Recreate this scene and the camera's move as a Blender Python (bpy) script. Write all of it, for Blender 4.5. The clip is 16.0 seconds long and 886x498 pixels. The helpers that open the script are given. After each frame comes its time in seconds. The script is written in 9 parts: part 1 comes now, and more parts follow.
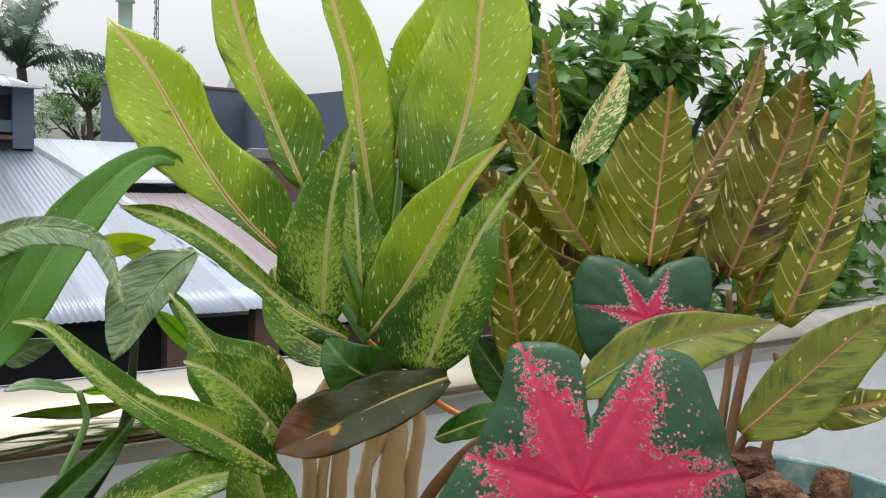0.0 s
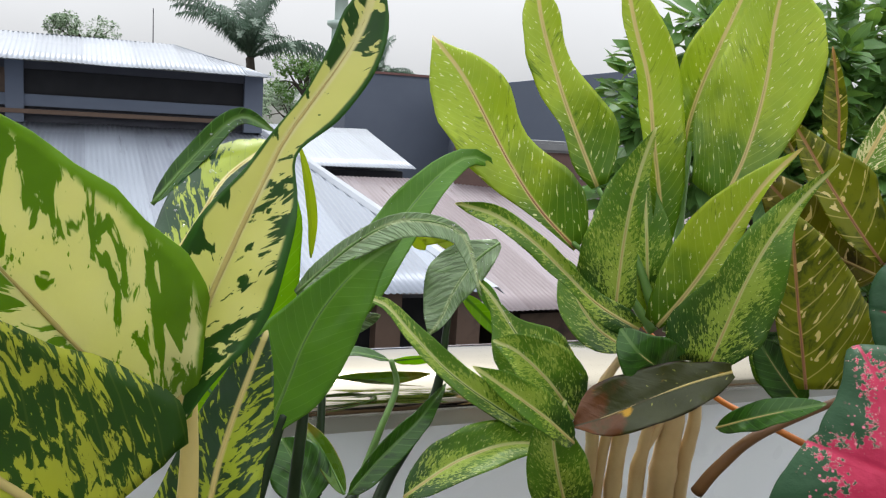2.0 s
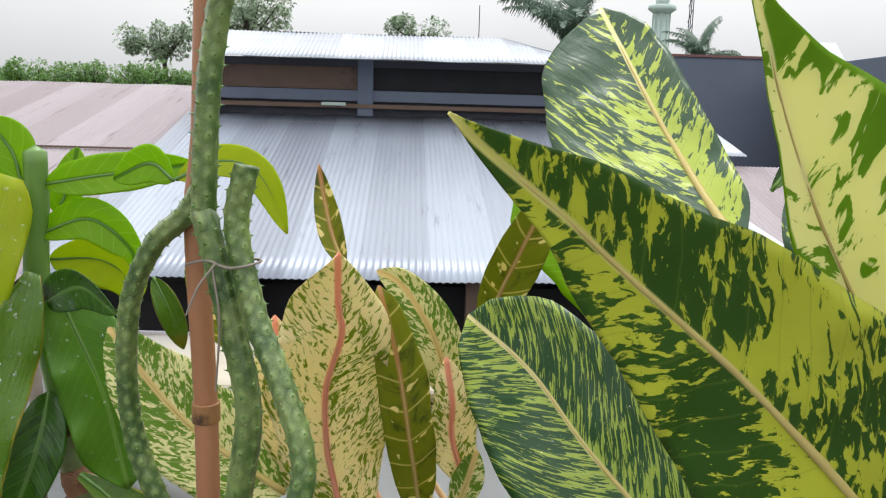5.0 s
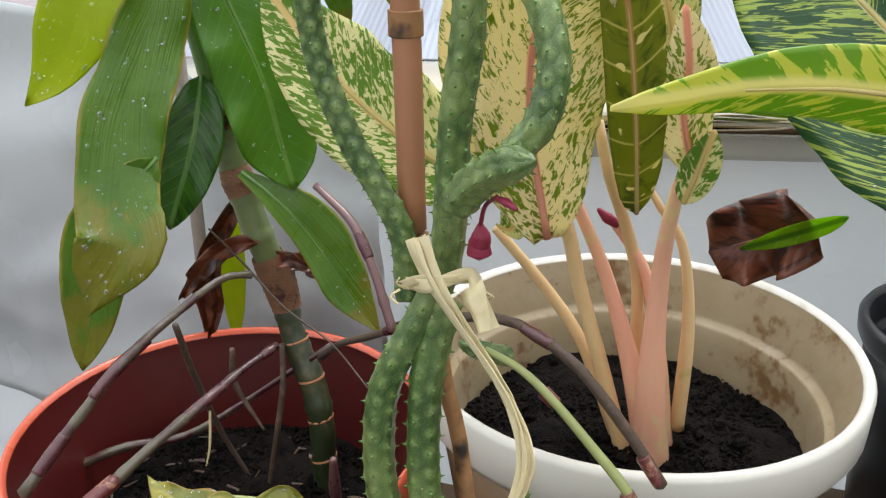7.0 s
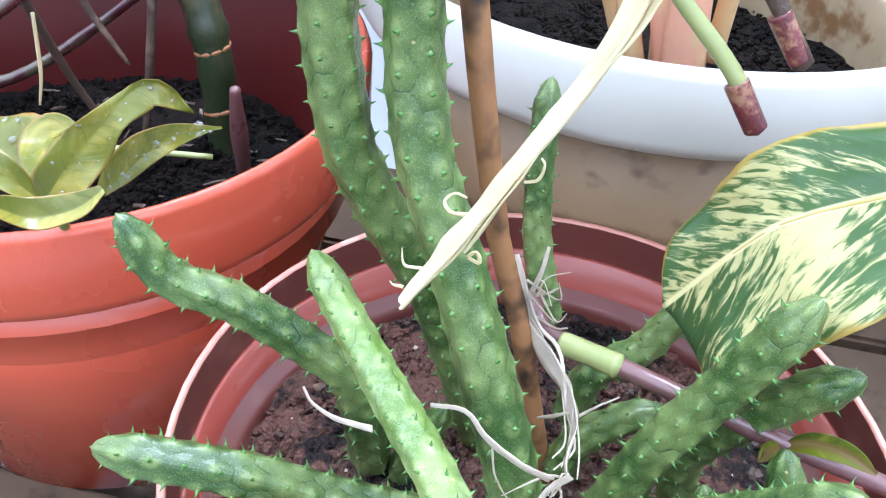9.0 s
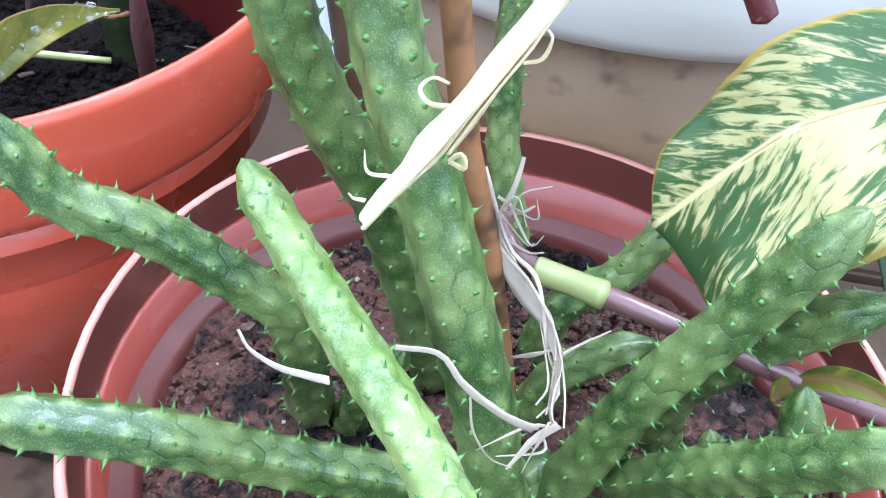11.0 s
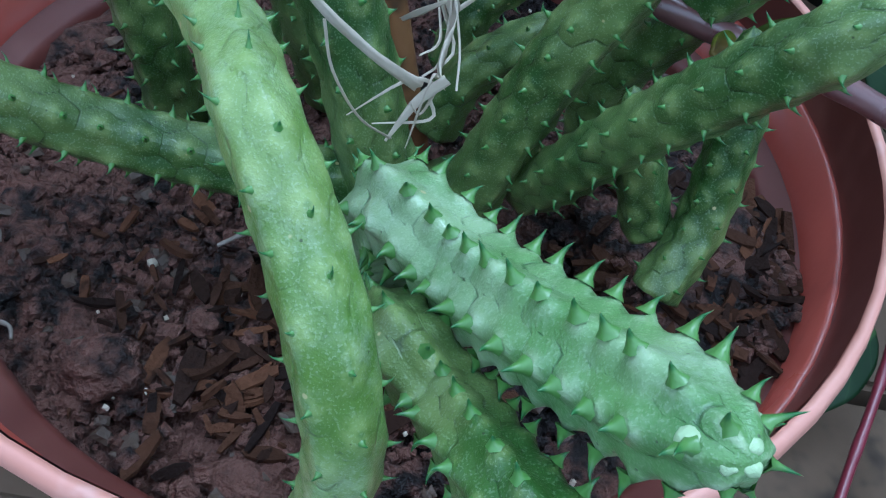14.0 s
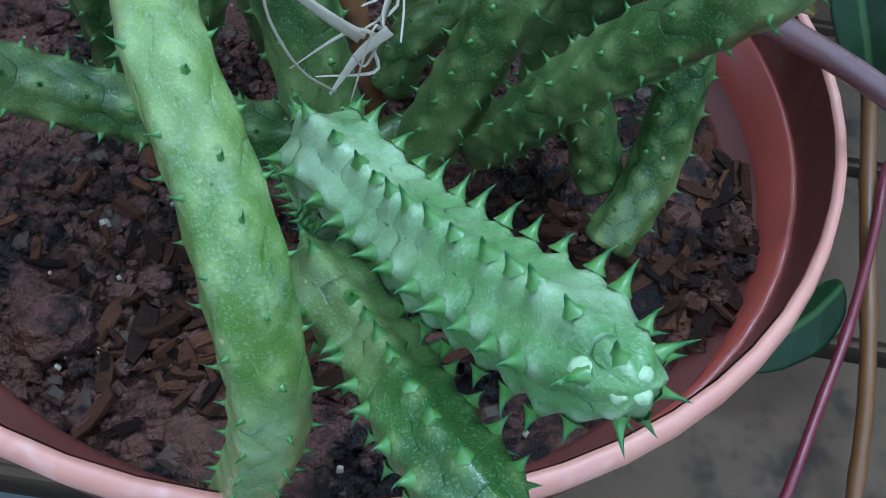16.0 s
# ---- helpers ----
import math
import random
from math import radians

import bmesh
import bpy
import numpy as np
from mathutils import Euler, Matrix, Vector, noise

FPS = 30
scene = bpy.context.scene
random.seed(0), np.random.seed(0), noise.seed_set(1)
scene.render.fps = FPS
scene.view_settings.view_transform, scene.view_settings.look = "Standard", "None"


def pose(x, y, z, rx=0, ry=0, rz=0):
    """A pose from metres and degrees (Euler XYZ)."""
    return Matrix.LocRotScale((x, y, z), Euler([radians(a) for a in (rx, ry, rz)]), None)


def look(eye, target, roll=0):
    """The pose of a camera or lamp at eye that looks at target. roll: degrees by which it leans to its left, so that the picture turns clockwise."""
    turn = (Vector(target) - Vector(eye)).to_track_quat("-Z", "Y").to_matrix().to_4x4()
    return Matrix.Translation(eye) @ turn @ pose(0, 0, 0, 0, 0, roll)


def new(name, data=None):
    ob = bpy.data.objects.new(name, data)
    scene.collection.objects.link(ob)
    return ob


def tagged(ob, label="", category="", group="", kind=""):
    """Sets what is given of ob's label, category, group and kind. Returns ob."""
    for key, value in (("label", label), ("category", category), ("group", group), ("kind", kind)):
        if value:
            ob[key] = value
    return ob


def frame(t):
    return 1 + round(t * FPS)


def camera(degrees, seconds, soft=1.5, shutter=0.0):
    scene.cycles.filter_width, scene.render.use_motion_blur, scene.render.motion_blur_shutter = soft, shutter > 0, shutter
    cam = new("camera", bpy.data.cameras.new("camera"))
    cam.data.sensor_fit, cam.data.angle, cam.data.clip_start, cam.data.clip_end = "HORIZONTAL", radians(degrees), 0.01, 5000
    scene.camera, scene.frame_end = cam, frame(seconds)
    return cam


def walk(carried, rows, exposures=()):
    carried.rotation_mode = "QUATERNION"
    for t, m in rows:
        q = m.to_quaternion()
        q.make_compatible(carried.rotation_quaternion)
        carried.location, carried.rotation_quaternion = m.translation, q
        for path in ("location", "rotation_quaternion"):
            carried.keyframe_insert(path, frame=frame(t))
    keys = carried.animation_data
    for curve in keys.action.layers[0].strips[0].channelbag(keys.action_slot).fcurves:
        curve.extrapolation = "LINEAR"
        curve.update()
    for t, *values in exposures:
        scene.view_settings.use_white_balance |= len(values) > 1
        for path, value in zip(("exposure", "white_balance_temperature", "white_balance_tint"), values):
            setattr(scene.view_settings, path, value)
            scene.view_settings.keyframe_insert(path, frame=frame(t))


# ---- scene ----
cam = camera(54.1, 16.0, soft=1.2)
PATH = [
    (0, (0.005, 0.013, 1.328), (0.759, 1.847, 1.067), 3.2),
    (0.5, (-0.018, 0.009, 1.336), (0.643, 1.875, 1.051), 3.1),
    (1, (-0.048, -0.003, 1.338), (0.482, 1.902, 1.04), 3.3),
    (1.5, (-0.073, -0.021, 1.342), (0.353, 1.908, 1.032), 3.0),
    (2, (-0.105, -0.031, 1.34), (0.221, 1.917, 1.024), 3.7),
    (2.5, (-0.129, -0.04, 1.341), (0.108, 1.919, 1.016), 3.5),
    (3, (-0.15, -0.037, 1.339), (-0.008, 1.931, 1.009), 3.2),
    (3.5, (-0.173, -0.01, 1.335), (-0.166, 1.96, 0.994), 3.5),
    (4, (-0.22, -0.02, 1.339), (-0.413, 1.939, 0.987), 2.5),
    (4.2, (-0.238, -0.022, 1.337), (-0.484, 1.93, 0.98), 2.5),
    (6.3, (-0.304, -0.030, 1.275), (-0.862, 1.808, 0.717), -0.2),
    (6.5, (-0.310, -0.018, 1.255), (-0.902, 1.788, 0.632), -0.2),
    (7, (-0.352, 0.038, 1.211), (-0.955, 1.777, 0.429), -0.7),
    (7.5, (-0.383, 0.086, 1.161), (-0.910, 1.748, 0.182), -0.9),
    (8, (-0.396, 0.110, 1.122), (-0.847, 1.700, -0.005), -0.4),
    (8.5, (-0.413, 0.132, 1.087), (-0.746, 1.690, -0.123), 2.7),
    (8.7, (-0.416, 0.139, 1.073), (-0.728, 1.677, -0.166), 3.1),
    (10.8, (-0.434, 0.177, 1.029), (-0.523, 1.607, -0.367), 7.8),
    (11, (-0.435, 0.175, 1.025), (-0.503, 1.621, -0.356), 8.2),
    (11.5, (-0.427, 0.170, 1.004), (-0.499, 1.530, -0.460), 8.1),
    (12, (-0.424, 0.170, 0.986), (-0.491, 1.468, -0.534), 8.6),
    (12.5, (-0.417, 0.174, 0.978), (-0.458, 1.441, -0.569), 9.6),
    (13, (-0.414, 0.175, 0.973), (-0.434, 1.443, -0.573), 10.0),
    (13.5, (-0.408, 0.172, 0.971), (-0.398, 1.433, -0.582), 10.7),
    (14, (-0.405, 0.171, 0.966), (-0.382, 1.421, -0.595), 11.1),
    (14.5, (-0.405, 0.171, 0.967), (-0.373, 1.414, -0.600), 11.2),
    (15, (-0.403, 0.171, 0.968), (-0.367, 1.410, -0.601), 11.1),
    (15.5, (-0.400, 0.169, 0.964), (-0.358, 1.383, -0.625), 11.3),
    (16, (-0.396, 0.170, 0.965), (-0.342, 1.365, -0.638), 11.4),
]
walk(cam, [(t, look(eye, target, roll)) for t, eye, target, roll in PATH],
     [(0.0, 0.6, 6300, 10), (2.0, 0.6, 6300, 10), (4.0, 0.62, 6350, 10), (6.3, 0.95, 6400, 10), (7.0, 0.86, 6250, 10), (7.5, 0.98, 5850, 11), (8.0, 1.22, 5550, 12), (8.6, 1.72, 5200, 14), (10.8, 2.04, 4980, 14), (11.5, 1.28, 4780, 9), (12.0, 0.92, 4620, 6), (12.5, 0.8, 4520, 3), (14.5, 0.62, 4400, 1), (16.0, 0.56, 4380, -1)])
SKY, SUN, CLOUD, ZENITH = 0.13, 0.9, 3.9, 3.4

# ---- light ----
world = bpy.data.worlds.new("overcast_sky")
scene.world = world
world.use_nodes = True
wn, wl = world.node_tree.nodes, world.node_tree.links
wn.clear()
sky = wn.new("ShaderNodeTexSky")
sky.sky_type, sky.sun_disc = "NISHITA", False
sky.sun_elevation, sky.sun_rotation = radians(66), radians(10)
sky.dust_density, sky.ozone_density, sky.air_density = 6.0, 0.6, 1.0
pale = wn.new("ShaderNodeHueSaturation")
pale.inputs["Saturation"].default_value = 0.15
pale.inputs["Value"].default_value = 1.0
back = wn.new("ShaderNodeBackground")
back.inputs["Strength"].default_value = SKY
wout = wn.new("ShaderNodeOutputWorld")
wl.new(sky.outputs[0], pale.inputs["Color"])
# an overcast dome: three times as bright overhead as at the horizon
way = wn.new("ShaderNodeTexCoord")
axes = wn.new("ShaderNodeSeparateXYZ")
rise = wn.new("ShaderNodeMapRange")
rise.inputs["From Min"].default_value, rise.inputs["From Max"].default_value = 0.0, 1.0
rise.inputs["To Min"].default_value, rise.inputs["To Max"].default_value = CLOUD, CLOUD * ZENITH
wl.new(way.outputs["Generated"], axes.inputs[0])
wl.new(axes.outputs[2], rise.inputs["Value"])
puff = wn.new("ShaderNodeTexNoise")
puff.inputs["Scale"].default_value, puff.inputs["Detail"].default_value = 3.0, 5.0
wl.new(way.outputs["Generated"], puff.inputs["Vector"])
grey = wn.new("ShaderNodeMapRange")
grey.inputs["To Min"].default_value, grey.inputs["To Max"].default_value = 0.8, 1.15
wl.new(puff.outputs["Fac"], grey.inputs["Value"])
dome = wn.new("ShaderNodeMath")
dome.operation = "MULTIPLY"
wl.new(rise.outputs[0], dome.inputs[0])
wl.new(grey.outputs[0], dome.inputs[1])
veil = wn.new("ShaderNodeMix")
veil.data_type = "RGBA"
veil.inputs[0].default_value = 0.8
wl.new(pale.outputs[0], veil.inputs[6])
wl.new(dome.outputs[0], veil.inputs[7])
wl.new(veil.outputs[2], back.inputs["Color"])
wl.new(back.outputs[0], wout.inputs["Surface"])
sun = new("sun", bpy.data.lights.new("sun", "SUN"))
sun.data.energy, sun.data.angle, sun.data.color = SUN, radians(25), (1.0, 0.98, 0.94)
sun.matrix_world = look((0.4, 1.7, 4.0), (0, 0, 0))


# ---- node shorthand ----
class Nodes:
    def __init__(self, name):
        self.mat = bpy.data.materials.new(name)
        self.mat.use_nodes = True
        self.tree = self.mat.node_tree
        self.tree.nodes.clear()

    def node(self, kind, **inputs):
        n = self.tree.nodes.new(kind)
        for key, value in inputs.items():
            self.put(n.inputs[key.replace("_", " ")], value)
        return n

    def put(self, socket, value):
        if isinstance(value, bpy.types.NodeSocket):
            self.tree.links.new(value, socket)
        elif isinstance(value, tuple) and len(value) == 3 and socket.type == "RGBA":
            socket.default_value = (*value, 1)
        else:
            socket.default_value = value

    def m(self, op, a, b=0.0, c=0.0):
        n = self.tree.nodes.new("ShaderNodeMath")
        n.operation = op
        for s, v in zip(n.inputs, (a, b, c)):
            self.put(s, v)
        return n.outputs[0]

    def step(self, x, lo, hi):
        n = self.tree.nodes.new("ShaderNodeMapRange")
        n.interpolation_type = "SMOOTHSTEP"
        for k, v in (("Value", x), ("From Min", lo), ("From Max", hi)):
            self.put(n.inputs[k], v)
        return n.outputs[0]

    def mix(self, f, a, b):
        n = self.tree.nodes.new("ShaderNodeMix")
        n.data_type = "RGBA"
        self.put(n.inputs[0], f)
        self.put(n.inputs[6], a)
        self.put(n.inputs[7], b)
        return n.outputs[2]

    def vec(self, x, y, z=0.0):
        n = self.tree.nodes.new("ShaderNodeCombineXYZ")
        for s, v in zip(n.inputs, (x, y, z)):
            self.put(s, v)
        return n.outputs[0]

    def sep(self, v):
        n = self.tree.nodes.new("ShaderNodeSeparateXYZ")
        self.put(n.inputs[0], v)
        return n.outputs

    def noise(self, vector, scale, detail=3.0, rough=0.55, warp=0.0):
        n = self.tree.nodes.new("ShaderNodeTexNoise")
        self.put(n.inputs["Vector"], vector)
        n.inputs["Scale"].default_value, n.inputs["Detail"].default_value, n.inputs["Roughness"].default_value = scale, detail, rough
        n.inputs["Distortion"].default_value = warp
        return n.outputs["Fac"]

    def cells(self, vector, scale, feature="F1"):
        n = self.tree.nodes.new("ShaderNodeTexVoronoi")
        n.feature = feature
        self.put(n.inputs["Vector"], vector)
        n.inputs["Scale"].default_value = scale
        return n.outputs["Distance"]

    def coord(self, which="Object"):
        return self.tree.nodes.new("ShaderNodeTexCoord").outputs[which]

    def uv(self, name):
        n = self.tree.nodes.new("ShaderNodeUVMap")
        n.uv_map = name
        return n.outputs[0]

    def chance(self):
        return self.tree.nodes.new("ShaderNodeObjectInfo").outputs["Random"]

    def bump(self, height, strength=0.3, distance=0.002):
        n = self.tree.nodes.new("ShaderNodeBump")
        n.inputs["Strength"].default_value, n.inputs["Distance"].default_value = strength, distance
        self.put(n.inputs["Height"], height)
        return n.outputs[0]

    def done(self, color, rough=0.5, metal=0.0, normal=None, translucent=0.0, glow=None, coat=0.0, spec=0.5):
        p = self.tree.nodes.new("ShaderNodeBsdfPrincipled")
        self.put(p.inputs["Base Color"], color)
        self.put(p.inputs["Roughness"], rough)
        self.put(p.inputs["Metallic"], metal)
        p.inputs["Specular IOR Level"].default_value = spec
        if coat:
            p.inputs["Coat Weight"].default_value, p.inputs["Coat Roughness"].default_value = coat, 0.12
        if normal is not None:
            self.put(p.inputs["Normal"], normal)
        shade = p.outputs[0]
        if translucent:
            t = self.tree.nodes.new("ShaderNodeBsdfTranslucent")
            self.put(t.inputs["Color"], glow if glow is not None else color)
            mx = self.tree.nodes.new("ShaderNodeMixShader")
            mx.inputs[0].default_value = translucent
            self.tree.links.new(shade, mx.inputs[1])
            self.tree.links.new(t.outputs[0], mx.inputs[2])
            shade = mx.outputs[0]
        out = self.tree.nodes.new("ShaderNodeOutputMaterial")
        self.tree.links.new(shade, out.inputs["Surface"])
        return self.mat


def rgb(r, g, b):
    """Linear colour from 0-255 display values."""
    return tuple(((c / 255) / 12.92 if c / 255 <= 0.04045 else ((c / 255 + 0.055) / 1.055) ** 2.4) for c in (r, g, b))


# ---- leaf materials ----
def leaf_material(name, base, base2, blotch=None, amount=0.5, long=14.0, across=60.0, soft=0.03, second=None, second_at=0.6,
                  fleck=None, fleck_at=0.7, fleck_scale=220.0, vein=None, vein_gap=0.012, vein_tilt=0.9, vein_mix=0.5, rib=None, rib_w=0.0022,
                  edge=None, edge_at=0.45, vein_curve=9.0, rough=0.38, translucent=0.3, crinkle=0.0, clear_mid=0.0, coat=0.0, wear=None, foot=None, detail=6.0, grain=0.66, clump=0.7):
    n = Nodes(name)
    u, v, _ = n.sep(n.uv("metric"))
    un, vn, _ = n.sep(n.uv("unit"))
    r = n.chance()
    au = n.m("ABSOLUTE", u)
    side = n.m("MULTIPLY", n.m("SIGN", u), 3.7)
    along = n.m("SUBTRACT", n.m("SUBTRACT", v, n.m("MULTIPLY", au, vein_tilt)), n.m("MULTIPLY", n.m("MULTIPLY", au, au), vein_curve))
    seed = n.m("MULTIPLY", r, 40.0)
    flat = n.vec(n.m("ADD", u, side), n.m("ADD", v, seed))
    col = n.mix(n.noise(flat, 18.0), base, base2)
    if foot:
        low = n.m("ADD", vn, n.m("MULTIPLY", n.m("SUBTRACT", n.noise(flat, 26.0, 3.0), 0.5), 0.5))
        col = n.mix(n.step(low, 0.5, 0.1), col, foot)
    if blotch:
        streak = n.vec(n.m("MULTIPLY", n.m("ADD", au, side), long), n.m("MULTIPLY", n.m("ADD", along, seed), across), seed)
        f = n.noise(streak, 1.0, detail, grain, 0.7)
        f = n.m("ADD", f, n.m("MULTIPLY", n.m("SUBTRACT", n.noise(flat, 18.0, 2.0), 0.5), clump))
        if clear_mid:
            f = n.m("ADD", f, n.m("MULTIPLY", n.m("SUBTRACT", 0.5, n.m("ABSOLUTE", n.m("SUBTRACT", un, 0.5))), clear_mid))
        mask = n.step(f, 1 - amount - soft, 1 - amount + soft)
        tone = n.mix(n.noise(flat, 60.0), blotch, tuple(c * 0.78 for c in blotch))
        col = n.mix(mask, col, tone)
        if second:
            g = n.noise(n.vec(n.m("MULTIPLY", n.m("ADD", au, side), long * 1.3), n.m("MULTIPLY", n.m("ADD", along, seed), across * 1.2), 9.0), 1.0, 3.0, 0.6)
            col = n.mix(n.step(g, second_at - 0.02, second_at + 0.02), col, second)
    if vein:
        wav = n.m("ABSOLUTE", n.m("SUBTRACT", n.m("FRACT", n.m("DIVIDE", n.m("ADD", along, n.m("MULTIPLY", n.noise(flat, 30.0), 0.004)), vein_gap)), 0.5))
        line = n.step(wav, 0.05, 0.015)
        col = n.mix(n.m("MULTIPLY", line, vein_mix), col, vein)
    if fleck:
        f = n.noise(n.vec(n.m("MULTIPLY", n.m("ADD", au, side), 0.8), n.m("ADD", along, seed)), fleck_scale, 1.5, 0.5)
        col = n.mix(n.step(f, fleck_at, fleck_at + 0.03), col, fleck)
    if edge:
        e = n.m("ADD", n.m("ABSOLUTE", n.m("SUBTRACT", un, 0.5)), n.m("MULTIPLY", n.m("SUBTRACT", n.noise(flat, 40.0), 0.5), 0.12))
        col = n.mix(n.step(e, edge_at - 0.02, edge_at + 0.02), col, edge)
    if wear:
        e = n.m("ADD", vn, n.m("MULTIPLY", n.m("SUBTRACT", n.noise(flat, 30.0, 4.0), 0.5), 0.9))
        col = n.mix(n.step(e, 0.72, 0.86), col, wear)
    if rib:
        col = n.mix(n.step(au, rib_w, rib_w * 0.4), col, rib)
    h = n.m("MULTIPLY", n.noise(flat, 300.0, 2.0), 0.25)
    quilt = n.noise(n.vec(n.m("MULTIPLY", n.m("ADD", au, side), 55.0), n.m("MULTIPLY", n.m("ADD", along, seed), 0.9 / vein_gap)), 1.0, 2.0, 0.5, 0.6)
    h = n.m("ADD", h, n.m("MULTIPLY", quilt, 0.5 + crinkle * 1.6))
    h = n.m("ADD", h, n.m("MULTIPLY", n.m("SINE", n.m("MULTIPLY", along, 6.2832 / vein_gap)), 0.06))
    glow = n.mix(0.45, col, n.mix(0.5, col, rgb(190, 215, 20)))
    return n.done(col, rough=n.m("ADD", rough, n.m("MULTIPLY", n.noise(flat, 90.0), 0.12)), normal=n.bump(h, 0.4, 0.0011 + crinkle * 0.0007), translucent=translucent, glow=glow, coat=coat, spec=0.36)


MAT = {}
MAT["lime"] = leaf_material("lime_leaf", rgb(148, 180, 28), rgb(202, 214, 62), fleck=rgb(240, 240, 170), fleck_at=0.655, fleck_scale=210, vein=rgb(196, 212, 90),
                            vein_gap=0.012, vein_mix=0.5, translucent=0.45, rib=rgb(226, 206, 140), rib_w=0.003, rough=0.28, blotch=rgb(96, 134, 22), amount=0.32, long=70, across=120, soft=0.12, coat=0.3, crinkle=0.5, foot=rgb(90, 130, 28))
MAT["jade"] = leaf_material("jade_leaf", rgb(64, 106, 24), rgb(112, 154, 38), fleck=rgb(212, 220, 120), fleck_at=0.66, fleck_scale=330, vein=rgb(120, 156, 56),
                            vein_gap=0.010, vein_mix=0.2, translucent=0.34, rib=rgb(204, 206, 136), rib_w=0.0024, rough=0.28, blotch=rgb(170, 192, 76), amount=0.40, long=330, across=260, soft=0.03, clear_mid=0.28, coat=0.2, crinkle=0.3, foot=rgb(40, 78, 20))
MAT["olive"] = leaf_material("olive_leaf", rgb(104, 114, 14), rgb(150, 152, 28), fleck=rgb(240, 222, 150), fleck_at=0.635, fleck_scale=120, vein=rgb(222, 206, 110),
                             vein_gap=0.022, vein_mix=0.75, vein_tilt=0.5, vein_curve=12.0, translucent=0.42, rib=rgb(190, 140, 90), rough=0.32, blotch=rgb(74, 84, 16), amount=0.42, long=60, across=60, soft=0.1)
MAT["moss"] = leaf_material("moss_leaf", rgb(92, 104, 14), rgb(134, 140, 28), fleck=rgb(214, 210, 130), fleck_at=0.70, fleck_scale=160, vein=rgb(160, 156, 60), vein_gap=0.02, vein_mix=0.3,
                            translucent=0.34, rib=rgb(120, 100, 50), rib_w=0.002, rough=0.34, blotch=rgb(70, 84, 14), amount=0.42, long=60, across=80, soft=0.12)
MAT["bronze"] = leaf_material("bronze_leaf", rgb(92, 92, 16), rgb(140, 128, 30), fleck=rgb(236, 214, 150), fleck_at=0.62, fleck_scale=105, vein=rgb(190, 174, 96),
                              vein_gap=0.022, vein_mix=0.65, vein_tilt=0.5, vein_curve=12.0, translucent=0.34, rib=rgb(164, 118, 80), rough=0.32, blotch=rgb(64, 46, 18), amount=0.42, long=50, across=50, soft=0.12)
MAT["peach"] = leaf_material("peach_leaf", rgb(246, 234, 182), rgb(244, 224, 176), blotch=rgb(130, 150, 32), amount=0.46, long=260, across=220, soft=0.02,
                             vein=rgb(246, 226, 190), vein_gap=0.019, vein_mix=0.8, rib=rgb(236, 160, 136), rib_w=0.003, translucent=0.4, rough=0.36, vein_curve=12.0, detail=4.0, grain=0.6, clump=0.5)
MAT["snow"] = leaf_material("snow_leaf", rgb(86, 124, 30), rgb(110, 146, 40), blotch=rgb(236, 230, 170), amount=0.49, long=260, across=220, soft=0.012,
                            vein=rgb(224, 210, 150), vein_gap=0.014, vein_mix=0.35, rib=rgb(224, 196, 130), rib_w=0.003, translucent=0.35, rough=0.34, detail=4.0, grain=0.6, clump=0.5)
MAT["blotched"] = leaf_material("blotched_leaf", rgb(34, 66, 14), rgb(54, 94, 18), blotch=rgb(192, 198, 60), amount=0.45, long=150, across=150, soft=0.02,
                                vein=rgb(120, 136, 46), vein_gap=0.018, vein_mix=0.2, rib=rgb(206, 200, 120), rib_w=0.0016, translucent=0.32, rough=0.34,
                                fleck=rgb(176, 188, 58), fleck_at=0.70, fleck_scale=420, clear_mid=0.14, detail=5.0, grain=0.6, clump=0.9)
MAT["cream"] = leaf_material("cream_leaf", rgb(242, 236, 180), rgb(232, 230, 150), blotch=rgb(112, 156, 22), amount=0.56, long=75, across=85, soft=0.015,
                             edge=rgb(118, 160, 28), rib=rgb(238, 230, 172), rib_w=0.0012, translucent=0.42, rough=0.32, fleck=rgb(120, 160, 30), fleck_at=0.72, fleck_scale=380, clear_mid=-0.2, detail=4.0, grain=0.55)
MAT["teal"] = leaf_material("teal_leaf", rgb(20, 52, 28), rgb(36, 74, 34), blotch=rgb(166, 182, 64), amount=0.40, long=110, across=190, soft=0.02,
                            vein=rgb(90, 120, 70), vein_gap=0.012, vein_mix=0.2, rib=rgb(222, 212, 150), rib_w=0.0016, translucent=0.06, rough=0.26, crinkle=0.5, coat=0.25, clear_mid=0.22, detail=5.0, grain=0.6)
MAT["mottled"] = leaf_material("mottled_leaf", rgb(18, 46, 24), rgb(34, 68, 30), blotch=rgb(156, 172, 44), amount=0.44, long=130, across=150, soft=0.02,
                               rib=rgb(190, 176, 110), rib_w=0.002, translucent=0.18, rough=0.3, coat=0.15, detail=4.0, grain=0.55, clump=0.6, crinkle=0.5)
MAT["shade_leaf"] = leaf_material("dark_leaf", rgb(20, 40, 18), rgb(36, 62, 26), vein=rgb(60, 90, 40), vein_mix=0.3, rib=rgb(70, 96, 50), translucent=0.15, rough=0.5)
